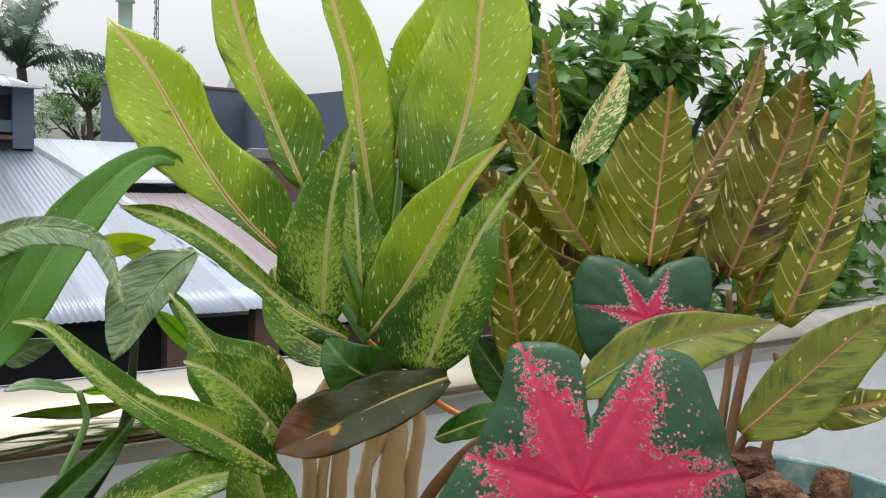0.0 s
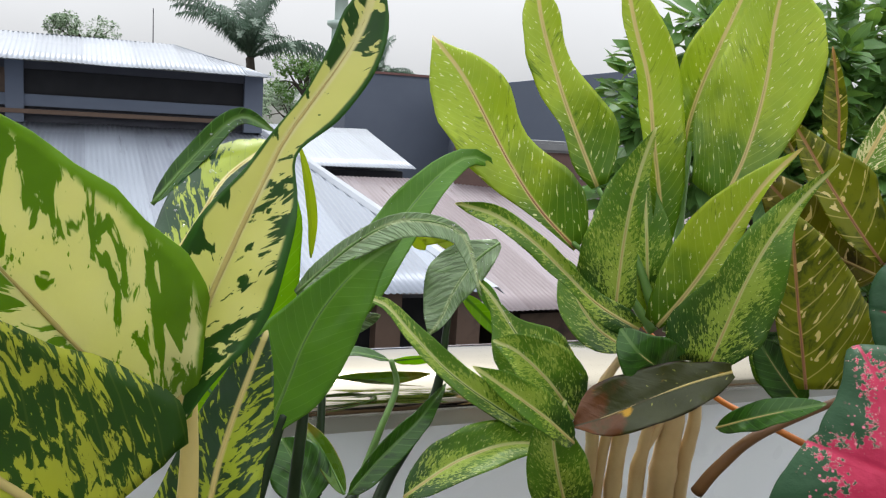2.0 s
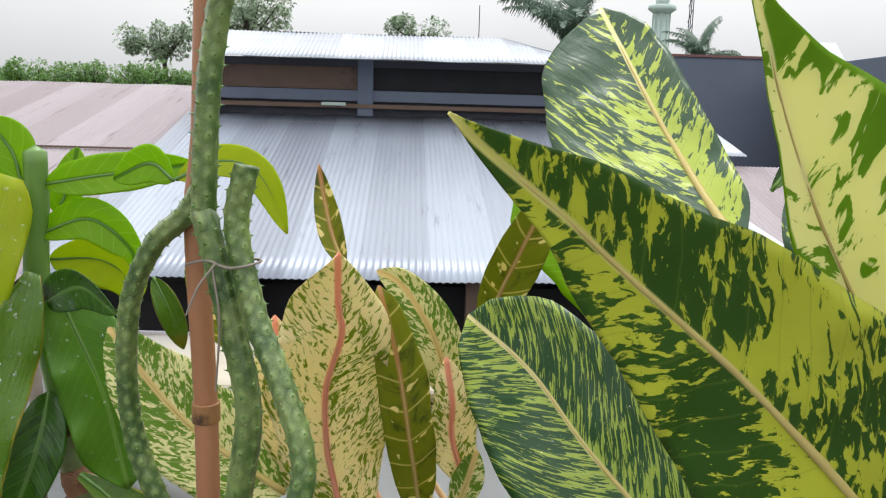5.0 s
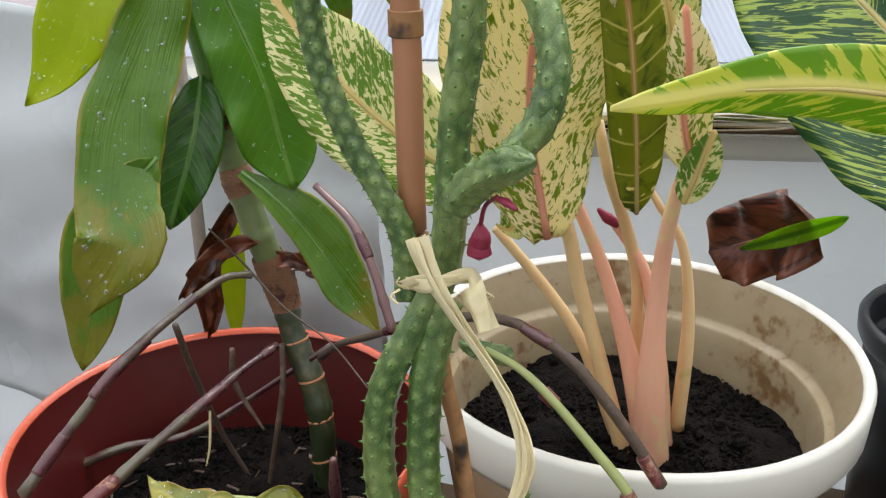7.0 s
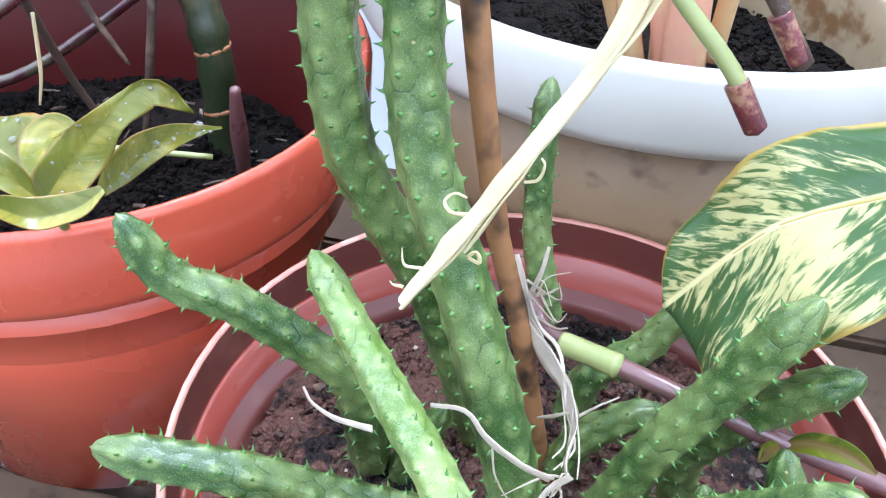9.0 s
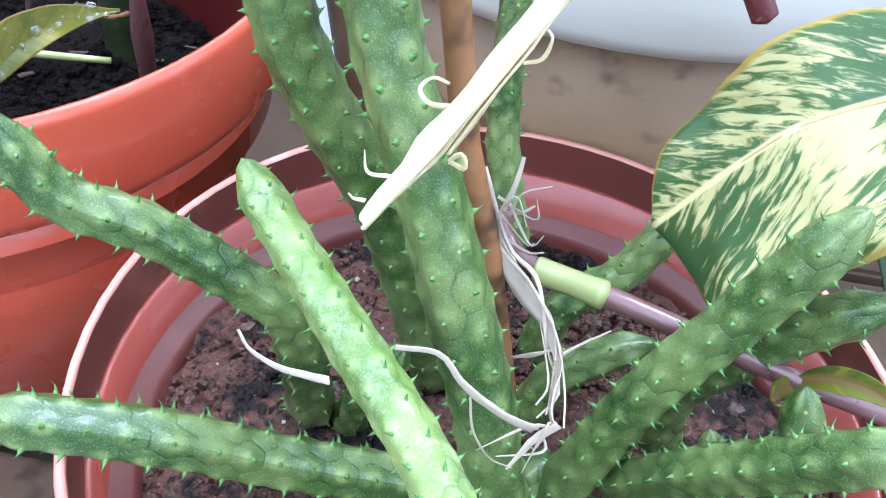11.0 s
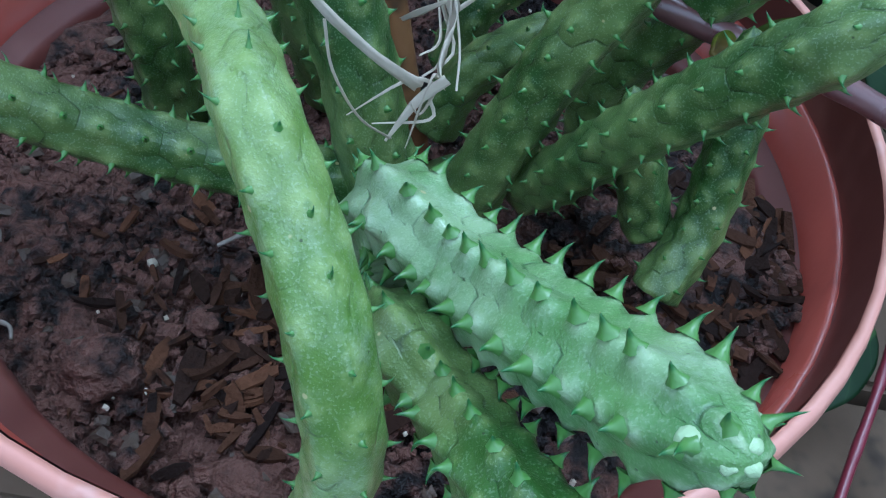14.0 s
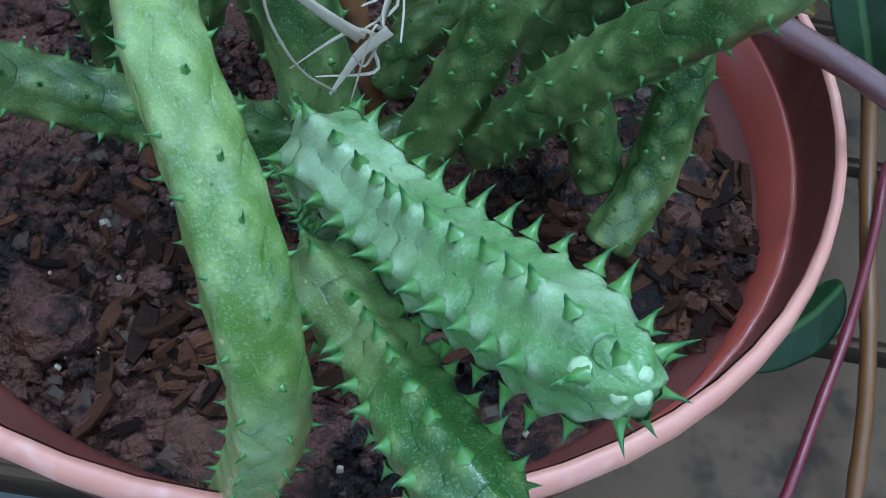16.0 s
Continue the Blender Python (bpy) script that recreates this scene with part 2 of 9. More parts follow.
MAT["streaked"] = leaf_material("streaked_leaf", rgb(26, 62, 34), rgb(44, 86, 40), blotch=rgb(168, 188, 78), amount=0.45, long=110, across=430, soft=0.014,
                                vein=rgb(110, 140, 90), vein_gap=0.010, vein_mix=0.25, rib=rgb(222, 212, 150), rib_w=0.0018, translucent=0.2, rough=0.26, crinkle=0.7, coat=0.2, clear_mid=0.05, detail=4.0, grain=0.55, clump=0.35)
MAT["ribbon"] = leaf_material("ribbon_leaf", rgb(214, 212, 112), rgb(232, 228, 150), blotch=rgb(38, 80, 26), amount=0.5, long=90, across=120, soft=0.012, clear_mid=-0.2,
                              rib=rgb(230, 222, 160), translucent=0.34, rough=0.26, edge=rgb(50, 96, 34), edge_at=0.42, fleck=rgb(60, 100, 30), fleck_at=0.70, fleck_scale=400, coat=0.15, detail=4.0, grain=0.55)
MAT["glossy"] = leaf_material("glossy_leaf", rgb(38, 80, 20), rgb(66, 114, 28), vein=rgb(110, 150, 60), vein_gap=0.010, vein_mix=0.5, rib=rgb(96, 132, 60),
                              translucent=0.3, rough=0.24, crinkle=0.5, coat=0.3, blotch=rgb(28, 62, 16), amount=0.42, long=40, across=90, soft=0.12)
MAT["crinkled"] = leaf_material("crinkled_leaf", rgb(84, 116, 64), rgb(132, 158, 108), vein=rgb(186, 200, 156), vein_gap=0.0065, vein_mix=0.25, rib=rgb(150, 168, 112),
                                translucent=0.12, rough=0.12, crinkle=4.2, coat=1.0)
MAT["vivid"] = leaf_material("vivid_leaf", rgb(130, 178, 10), rgb(156, 198, 22), vein=rgb(190, 216, 80), vein_gap=0.012, vein_mix=0.5, rib=rgb(90, 140, 20),
                             translucent=0.72, rough=0.28, coat=0.2, crinkle=0.6)
MAT["strap"] = leaf_material("strap_leaf", rgb(54, 96, 14), rgb(104, 140, 28), vein=rgb(110, 144, 44), vein_gap=0.02, vein_tilt=12.0, vein_mix=0.14,
                             edge=rgb(150, 140, 44), edge_at=0.478, translucent=0.34, rough=0.22, coat=0.35, wear=rgb(120, 118, 26), crinkle=0.6)
MAT["yellowing"] = leaf_material("yellowing_leaf", rgb(160, 184, 28), rgb(204, 210, 46), vein=rgb(180, 196, 60), vein_gap=0.02, vein_tilt=12.0, vein_mix=0.35,
                                 translucent=0.62, rough=0.26, coat=0.1)
MAT["fresh"] = leaf_material("fresh_leaf", rgb(66, 116, 26), rgb(102, 152, 38), vein=rgb(120, 166, 60), vein_gap=0.010, vein_mix=0.4, rib=rgb(120, 160, 70),
                             translucent=0.3, rough=0.26, coat=0.3)
# blotched leaf in lighter greens: light from behind is put into the colour
MAT["backlit"] = leaf_material("backlit_blotched_leaf", rgb(96, 144, 18), rgb(128, 172, 28), blotch=rgb(212, 214, 84), amount=0.49, long=120, across=260, soft=0.01,
                               rib=rgb(228, 218, 140), rib_w=0.003, translucent=0.5, rough=0.16, coat=0.6, detail=4.0, grain=0.55, clump=0.4)
MAT["withered"] = leaf_material("withered_leaf", rgb(38, 46, 12), rgb(66, 70, 20), blotch=rgb(204, 156, 24), amount=0.30, long=24, across=16, soft=0.05, clump=0.9,
                                edge=rgb(40, 26, 14), edge_at=0.475, fleck=rgb(150, 156, 60), fleck_at=0.70, fleck_scale=240, translucent=0.22, rough=0.34, coat=0.2, rib=rgb(70, 64, 30), rib_w=0.001, wear=rgb(96, 56, 20), crinkle=0.8)
MAT["dry"] = leaf_material("dry_leaf", rgb(84, 36, 24), rgb(124, 66, 38), blotch=rgb(52, 24, 18), amount=0.46, long=90, across=70, soft=0.08, vein=rgb(50, 24, 16), vein_gap=0.014, vein_mix=0.3, translucent=0.15, rough=0.4, crinkle=1.8, coat=0.3)
MAT["sickly"] = leaf_material("sickly_leaf", rgb(44, 80, 46), rgb(96, 126, 66), blotch=rgb(218, 212, 148), amount=0.45, long=150, across=270, soft=0.07,
                              edge=rgb(186, 160, 76), edge_at=0.475, rib=rgb(236, 226, 168), rib_w=0.0014, translucent=0.28, rough=0.24, coat=0.4, detail=4.0, grain=0.6, clump=0.9, vein_tilt=1.1, clear_mid=0.12, crinkle=0.9)
MAT["sprout"] = leaf_material("sprout_leaf", rgb(78, 92, 24), rgb(140, 138, 46), vein=rgb(70, 84, 26), vein_gap=0.012, vein_mix=0.25, edge=rgb(150, 122, 56), edge_at=0.47, blotch=rgb(168, 158, 62), amount=0.44, long=60, across=50, soft=0.12,
                              translucent=0.25, rough=0.2, coat=0.5, crinkle=1.2)



def caladium_material(name, spread, end=0.90, tip=1.2, dots=0.95):
    n = Nodes(name)
    x, y, _ = n.sep(n.uv("metric"))
    p = n.vec(x, y, 0.0)
    rad = n.m("SQRT", n.m("ADD", n.m("MULTIPLY", x, x), n.m("MULTIPLY", y, y)))
    un, vn, _ = n.sep(n.uv("unit"))
    ang = n.m("ABSOLUTE", n.m("ARCTAN2", x, y))
    k = 0.4488
    off = n.m("MULTIPLY", n.m("PINGPONG", n.m("ADD", ang, k), k), rad)
    jag = n.m("MULTIPLY", n.m("SUBTRACT", n.noise(p, 260.0, 4.0, 0.75), 0.5), spread * 1.8)
    big = n.m("MULTIPLY", n.m("SUBTRACT", n.noise(p, 50.0, 2.0), 0.5), spread * 0.25)
    reach = n.m("SUBTRACT", n.m("MULTIPLY", n.m("SUBTRACT", end, vn), spread), n.m("ADD", off, n.m("ADD", jag, big)))
    pink = n.step(reach, -0.0004, 0.0006)
    rim = n.m("MULTIPLY", n.step(reach, -0.0016, -0.0008), n.m("SUBTRACT", 1.0, pink))
    spots = n.step(n.cells(p, 230.0), 0.24, 0.16)
    spots = n.m("MULTIPLY", spots, n.step(vn, dots, dots - 0.25))
    green = n.mix(n.noise(p, 40.0), rgb(24, 58, 34), rgb(50, 88, 54))
    rose = n.mix(n.noise(p, 90.0), rgb(160, 18, 58), rgb(200, 56, 92))
    col = n.mix(spots, green, rgb(226, 130, 150))
    col = n.mix(rim, col, rgb(220, 180, 176))
    col = n.mix(pink, col, rose)
    col = n.mix(n.m("MULTIPLY", n.step(off, 0.0014, 0.0003), n.step(vn, tip, tip - 0.15)), col, n.mix(vn, rgb(196, 20, 70), rgb(170, 50, 80)))
    h = n.m("ADD", n.noise(p, 160.0, 3.0), n.m("MULTIPLY", n.step(off, 0.004, 0.0), 0.8))
    return n.done(col, rough=0.42, normal=n.bump(h, 0.4, 0.0015), translucent=0.18, spec=0.3)


MAT["caladium"] = caladium_material("caladium_leaf", 0.044)
MAT["caladium_small"] = caladium_material("young_caladium_leaf", 0.016, 0.62, 0.9, 0.45)


def plain(name, a, b, scale=30.0, rough=0.5, bump=0.2, dist=0.001, metal=0.0, coat=0.0, stain=None, stain_at=0.6, translucent=0.0, spec=0.5, island=None):
    n = Nodes(name)
    c = n.coord()
    col = n.mix(n.noise(c, scale, 5.0), a, b)
    if stain:
        f = n.m("ADD", n.m("MULTIPLY", n.noise(c, scale * 0.35, 5.0, 0.65), 0.7), n.m("MULTIPLY", n.noise(c, scale * 3.0, 2.0), 0.3))
        col = n.mix(n.step(f, stain_at - 0.06, stain_at + 0.06), col, stain)
    if island:
        each = n.tree.nodes.new("ShaderNodeNewGeometry").outputs["Random Per Island"]
        col = n.mix(n.m("POWER", each, 0.45), col, island)
    return n.done(col, rough=n.m("ADD", rough, n.m("MULTIPLY", n.m("SUBTRACT", n.noise(c, scale * 2.0), 0.5), 0.2)), normal=n.bump(n.noise(c, scale * 6.0, 4.0), bump, dist), metal=metal, coat=coat, translucent=translucent, spec=spec)


MAT["rib"] = plain("pale_rib", rgb(206, 190, 120), rgb(190, 170, 100), 60, 0.4, translucent=0.2)
MAT["pink_rib"] = plain("pink_rib", rgb(232, 152, 130), rgb(226, 170, 140), 60, 0.4, translucent=0.2)
MAT["brown_rib"] = plain("brown_rib", rgb(150, 100, 70), rgb(170, 124, 80), 60, 0.4)
MAT["green_rib"] = plain("green_rib", rgb(80, 116, 50), rgb(100, 134, 60), 60, 0.35)
MAT["cane"] = plain("cream_cane", rgb(214, 192, 140), rgb(186, 150, 100), 25, 0.4, stain=rgb(160, 150, 80), stain_at=0.66)
MAT["pink_cane"] = plain("pink_cane", rgb(236, 170, 148), rgb(232, 190, 156), 25, 0.34, 0.3, coat=0.15, stain=rgb(226, 204, 150), stain_at=0.56, translucent=0.16)
MAT["tan_cane"] = plain("tan_cane", rgb(226, 200, 150), rgb(214, 176, 128), 25, 0.36, 0.3, coat=0.15, stain=rgb(190, 176, 104), stain_at=0.62, translucent=0.12)
MAT["dark_stalk"] = plain("dark_stalk", rgb(22, 38, 18), rgb(36, 54, 26), 40, 0.45, coat=0.1, spec=0.3)
MAT["brown_stalk"] = plain("brown_stalk", rgb(96, 66, 36), rgb(120, 84, 44), 40, 0.4)
MAT["orange_stalk"] = plain("orange_stalk", rgb(196, 120, 40), rgb(176, 96, 36), 40, 0.4)
MAT["green_trunk"] = plain("ringed_green_trunk", rgb(54, 64, 36), rgb(28, 38, 22), 50, 0.4, 0.4, 0.001, coat=0.3, stain=rgb(78, 74, 50), stain_at=0.58)
MAT["pale_trunk"] = plain("pale_green_trunk", rgb(120, 132, 84), rgb(84, 98, 58), 40, 0.42, 0.4, 0.001, coat=0.2, stain=rgb(104, 84, 56), stain_at=0.60)
MAT["paper"] = plain("papery_sheath", rgb(150, 110, 78), rgb(104, 66, 44), 90, 0.6, 0.8, 0.0014, stain=rgb(66, 34, 24), stain_at=0.58, translucent=0.15)
MAT["bark"] = plain("dark_bark", rgb(54, 42, 34), rgb(88, 70, 56), 45, 0.6, 0.6, 0.002, stain=rgb(112, 92, 76), stain_at=0.58)
MAT["twig"] = plain("wet_twig", rgb(98, 92, 70), rgb(62, 52, 44), 22, 0.3, 0.4, 0.001, coat=0.5, stain=rgb(62, 22, 30), stain_at=0.50)
MAT["node_band"] = plain("twig_joint", rgb(120, 44, 46), rgb(52, 26, 30), 160, 0.4, 0.4, coat=0.3, stain=rgb(150, 110, 84), stain_at=0.58)
MAT["wet_node"] = plain("wet_purple_joint", rgb(58, 22, 30), rgb(88, 40, 44), 120, 0.24, 0.5, 0.001, coat=0.6, stain=rgb(120, 84, 66), stain_at=0.64)
MAT["green_twig"] = plain("green_twig", rgb(164, 170, 108), rgb(132, 142, 84), 50, 0.35, coat=0.3)
MAT["purple_twig"] = plain("purple_twig", rgb(86, 56, 60), rgb(120, 84, 80), 50, 0.3, coat=0.5)
MAT["bamboo"] = plain("bamboo_skin", rgb(164, 116, 84), rgb(142, 94, 64), 30, 0.42, 0.3, stain=rgb(110, 66, 44), stain_at=0.64)
MAT["bamboo_low"] = plain("weathered_bamboo", rgb(160, 116, 72), rgb(120, 82, 50), 30, 0.55, 0.5, stain=rgb(30, 22, 18), stain_at=0.56)
MAT["raffia"] = plain("raffia", rgb(244, 236, 202), rgb(220, 204, 156), 60, 0.5, 0.3, 0.0006, translucent=0.35)
MAT["fibre"] = plain("pale_fibre", rgb(226, 216, 198), rgb(186, 170, 148), 160, 0.55, translucent=0.25)
MAT["wire"] = plain("grey_string", rgb(150, 140, 130), rgb(120, 110, 100), 120, 0.6)
MAT["red_stem"] = plain("reddish_stem", rgb(120, 40, 54), rgb(86, 30, 40), 60, 0.4, coat=0.2)
MAT["petal"] = plain("maroon_petal", rgb(150, 40, 70), rgb(120, 26, 52), 120, 0.4, translucent=0.15)
MAT["red_pot"] = plain("red_plastic", rgb(204, 96, 68), rgb(186, 80, 56), 14, 0.26, 0.1, 0.0006, coat=0.3, stain=rgb(166, 70, 50), stain_at=0.62)
# inside of the red pot: its shade is put into a darker red
MAT["red_inner"] = plain("shaded_red_plastic", rgb(84, 25, 22), rgb(64, 19, 18), 16, 0.35, 0.15, 0.0006, coat=0.15)
MAT["clay_pot"] = plain("clay_plastic", rgb(160, 76, 62), rgb(140, 62, 52), 22, 0.3, 0.2, 0.0008, coat=0.4, stain=rgb(118, 50, 44), stain_at=0.6)
# inner clay wall: darker brown that carries the shade inside the pot
MAT["clay_inner"] = plain("shaded_clay_plastic", rgb(106, 54, 45), rgb(84, 42, 36), 14, 0.5, 0.3, 0.0006, coat=0.2, stain=rgb(128, 80, 69), stain_at=0.60)
# pale from wear, and paler still for bright light painted on the rim
MAT["clay_rim"] = plain("worn_lit_clay_plastic", rgb(210, 156, 138), rgb(186, 122, 104), 40, 0.42, 0.2, 0.0006, coat=0.1, stain=rgb(220, 180, 168), stain_at=0.6)
MAT["white_pot"] = plain("cream_plastic", rgb(216, 214, 206), rgb(198, 194, 182), 12, 0.32, 0.1, 0.0006, coat=0.15, stain=rgb(160, 148, 124), stain_at=0.64)
MAT["white_dirty"] = plain("soiled_cream_plastic", rgb(150, 126, 94), rgb(118, 94, 66), 26, 0.5, 0.3, 0.001, stain=rgb(86, 62, 40), stain_at=0.57)
# tan stains, with the dim inside of the pot put into the base
MAT["cream_inner"] = plain("stained_dim_cream_plastic", rgb(170, 158, 132), rgb(142, 122, 90), 34, 0.4, 0.2, 0.001, coat=0.3, stain=rgb(116, 88, 56), stain_at=0.58)
MAT["black_pot"] = plain("black_plastic", rgb(24, 26, 28), rgb(36, 38, 41), 20, 0.35, 0.1)
MAT["teal_pot"] = plain("teal_glaze", rgb(92, 128, 122), rgb(70, 104, 100), 16, 0.3, 0.2, coat=0.3, stain=rgb(140, 160, 150), stain_at=0.62)
MAT["soil"] = plain("dark_soil", rgb(84, 57, 48), rgb(116, 80, 67), 70, 0.6, 1.0, 0.004, stain=rgb(22, 14, 12), stain_at=0.51, spec=0.4)
MAT["wet_soil"] = plain("wet_soil", rgb(15, 11, 9), rgb(28, 20, 15), 120, 0.8, 1.0, 0.003, stain=rgb(9, 7, 6), stain_at=0.52, spec=0.12)
MAT["chip"] = plain("bark_chip", rgb(120, 80, 53), rgb(74, 48, 35), 110, 0.85, 0.9, 0.001, stain=rgb(42, 27, 21), stain_at=0.60, spec=0.15, island=rgb(26, 17, 14))
MAT["husk"] = plain("coconut_husk", rgb(104, 66, 42), rgb(64, 42, 30), 60, 0.8, 1.0, 0.004, stain=rgb(140, 100, 70), stain_at=0.6)
MAT["wood"] = plain("grey_wood", rgb(104, 86, 68), rgb(72, 60, 48), 20, 0.75, 0.5, 0.001, stain=rgb(52, 44, 36), stain_at=0.58, spec=0.2)
MAT["white_wall"] = plain("white_tile_paint", rgb(242, 244, 245), rgb(232, 235, 236), 4, 0.28, 0.06, 0.0006, coat=0.3, stain=rgb(214, 218, 220), stain_at=0.66, translucent=0.5)
MAT["coping"] = plain("polished_steel", rgb(190, 184, 168), rgb(168, 160, 142), 8, 0.10, 0.05, 0.0003, metal=1.0)
MAT["moulding"] = plain("soiled_moulding", rgb(206, 208, 206), rgb(182, 182, 176), 6, 0.35, 0.1, 0.0006, stain=rgb(110, 96, 82), stain_at=0.6)
MAT["concrete"] = plain("grey_concrete", rgb(126, 128, 130), rgb(104, 106, 108), 4, 0.6, 0.3, 0.002, stain=rgb(84, 86, 88), stain_at=0.6)
MAT["house_wall"] = plain("house_paint", rgb(160, 160, 152), rgb(144, 144, 136), 3, 0.7, 0.2, 0.002)


def spiky_material(name, deep, mid, pale, line=0.12, whiten=0.0):
    """Skin of a succulent stem; its cell coordinates hold the distance to the nearest tooth and to the nearest seam."""
    n = Nodes(name)
    c = n.coord()
    d, e, _ = n.sep(n.uv("cell"))
    wob = n.m("MULTIPLY", n.m("SUBTRACT", n.noise(c, 500.0, 2.0), 0.5), 0.16)
    seam = n.m("MULTIPLY", n.step(n.m("ADD", e, wob), 0.11, 0.01), n.step(n.noise(c, 90.0, 2.0), 0.38, 0.62))
    col = n.mix(n.noise(c, 70.0, 4.0), deep, mid)
    col = n.mix(n.m("MULTIPLY", n.step(n.noise(c, 38.0, 3.0), 0.36, 0.70), 0.42), col, pale)
    col = n.mix(n.m("MULTIPLY", n.chance(), 0.3), col, deep)
    halo = n.m("MULTIPLY", n.step(n.m("ADD", d, wob), 0.42, 0.14), n.step(n.noise(c, 260.0, 3.0), 0.36, 0.6))
    col = n.mix(n.m("MULTIPLY", halo, 0.34), col, pale)
    col = n.mix(n.m("MULTIPLY", n.step(d, 0.10, 0.04), 0.35), col, rgb(44, 92, 40))
    col = n.mix(n.m("MULTIPLY", seam, line), col, tuple(0.6 * v for v in deep))
    # whitish film: pale skin, with its white highlights put into the colour
    if whiten:
        film = n.m("MULTIPLY", n.step(n.noise(c, 120.0, 5.0, 0.7), 0.42, 0.66), n.step(n.noise(c, 900.0, 3.0, 0.7), 0.36, 0.6))
        col = n.mix(n.m("MULTIPLY", film, whiten), col, rgb(226, 234, 222))
    # fine pale specks paint the glitter of the skin
    speck = n.step(n.noise(c, 2600.0, 1.0), 0.57, 0.66)
    col = n.mix(n.m("MULTIPLY", speck, 0.11), col, rgb(214, 230, 200))
    spot = n.step(n.cells(c, 130.0), 0.07, 0.045)
    col = n.mix(n.m("MULTIPLY", spot, 0.75), col, rgb(190, 176, 126))
    dark = n.step(n.cells(c, 310.0), 0.08, 0.04)
    col = n.mix(n.m("MULTIPLY", dark, 0.7), col, rgb(46, 50, 30))
    h = n.m("ADD", n.m("ADD", n.m("MULTIPLY", n.noise(c, 150.0, 2.0), 0.3), n.m("MULTIPLY", n.noise(c, 620.0, 3.0, 0.6, 0.8), 0.18)), n.m("ADD", n.m("MULTIPLY", seam, -0.35), n.m("MULTIPLY", n.noise(c, 2600.0, 1.0), 0.2)))
    return n.done(col, rough=0.34, normal=n.bump(h, 0.7, 0.0008), coat=0.35, translucent=0.05, spec=0.4)


def tooth_material(name, low, high, tip):
    n = Nodes(name)
    u, v, _ = n.sep(n.uv("along"))
    col = n.mix(n.step(v, 0.2, 0.6), low, high)
    col = n.mix(n.step(v, 0.86, 0.98), col, tip)
    return n.done(col, rough=0.34, coat=0.2, translucent=0.1)


MAT["spiky"] = spiky_material("spiky_stem", rgb(28, 56, 16), rgb(72, 104, 38), rgb(162, 178, 106), 0.5)
# paler copy for the front stem; the light there is put into colour
MAT["spiky_lit"] = spiky_material("lit_spiky_stem", rgb(66, 100, 26), rgb(116, 140, 56), rgb(176, 192, 120), 0.2, 0.12)
MAT["spiky_frosted"] = spiky_material("frosted_spiky_stem", rgb(66, 108, 48), rgb(124, 156, 90), rgb(210, 220, 186), 0.85, 0.12)
MAT["spine"] = tooth_material("green_tooth", rgb(92, 130, 60), rgb(52, 98, 42), rgb(150, 140, 96))
MAT["bud"] = plain("pale_bud", rgb(180, 196, 156), rgb(148, 172, 122), 200, 0.42, 0.3, stain=rgb(150, 132, 130), stain_at=0.64)


def corrugated_material(name, a, b, stain, rough):
    n = Nodes(name)
    c = n.coord()
    x, y, z = n.sep(c)
    col = n.mix(n.noise(n.vec(n.m("MULTIPLY", x, 2.2), n.m("MULTIPLY", y, 0.25), 0.0), 1.0, 5.0, 0.6), a, b)
    sheet = n.m("FRACT", n.m("MULTIPLY", n.m("FLOOR", n.m("DIVIDE", x, 0.76)), 0.377))
    col = n.mix(n.m("MULTIPLY", sheet, 0.55), col, stain)
    f = n.noise(n.vec(n.m("MULTIPLY", x, 6.0), n.m("MULTIPLY", y, 0.5), 3.0), 1.0, 6.0, 0.65)
    col = n.mix(n.step(f, 0.58, 0.72), col, stain)
    return n.done(col, rough=rough, metal=0.25, normal=n.bump(n.noise(c, 20.0, 3.0), 0.1, 0.004))


MAT["zinc"] = corrugated_material("wet_zinc_roof", rgb(164, 172, 184), rgb(128, 136, 148), rgb(92, 96, 108), 0.33)
MAT["rusty_zinc"] = corrugated_material("old_zinc_roof", rgb(150, 142, 146), rgb(124, 114, 118), rgb(98, 82, 82), 0.5)
MAT["bright_zinc"] = corrugated_material("bright_zinc_roof", rgb(180, 186, 194), rgb(156, 162, 172), rgb(130, 134, 142), 0.35)
MAT["grey_wall"] = plain("grey_render", rgb(98, 106, 122), rgb(84, 92, 108), 0.6, 0.75, 0.2, 0.004, stain=rgb(72, 78, 92), stain_at=0.64)
MAT["dark_timber"] = plain("dark_timber", rgb(62, 64, 74), rgb(48, 48, 56), 1.5, 0.7)
MAT["brown_board"] = plain("brown_board", rgb(104, 84, 70), rgb(84, 66, 56), 2.0, 0.7, stain=rgb(66, 52, 46), stain_at=0.6)
# near-black with the shade of eave, lean-to and window painted in
MAT["shade_black"] = plain("shaded_inside", rgb(26, 26, 30), rgb(18, 18, 22), 2.0, 0.8)
MAT["brick"] = plain("old_brick", rgb(110, 84, 76), rgb(80, 64, 62), 3.0, 0.8, 0.4, 0.01)
MAT["tower"] = plain("pale_tower", rgb(186, 194, 190), rgb(150, 176, 168), 0.3, 0.7)
MAT["far_leaf"] = leaf_material("tree_leaf", rgb(66, 104, 50), rgb(100, 142, 72), rib=rgb(100, 140, 70), translucent=0.3, rough=0.35)
MAT["wood_far"] = plain("tree_bark", rgb(74, 64, 54), rgb(56, 50, 44), 6.0, 0.8)
MAT["palm_leaf"] = plain("palm_frond", rgb(92, 116, 96), rgb(66, 88, 72), 1.0, 0.5, translucent=0.2)
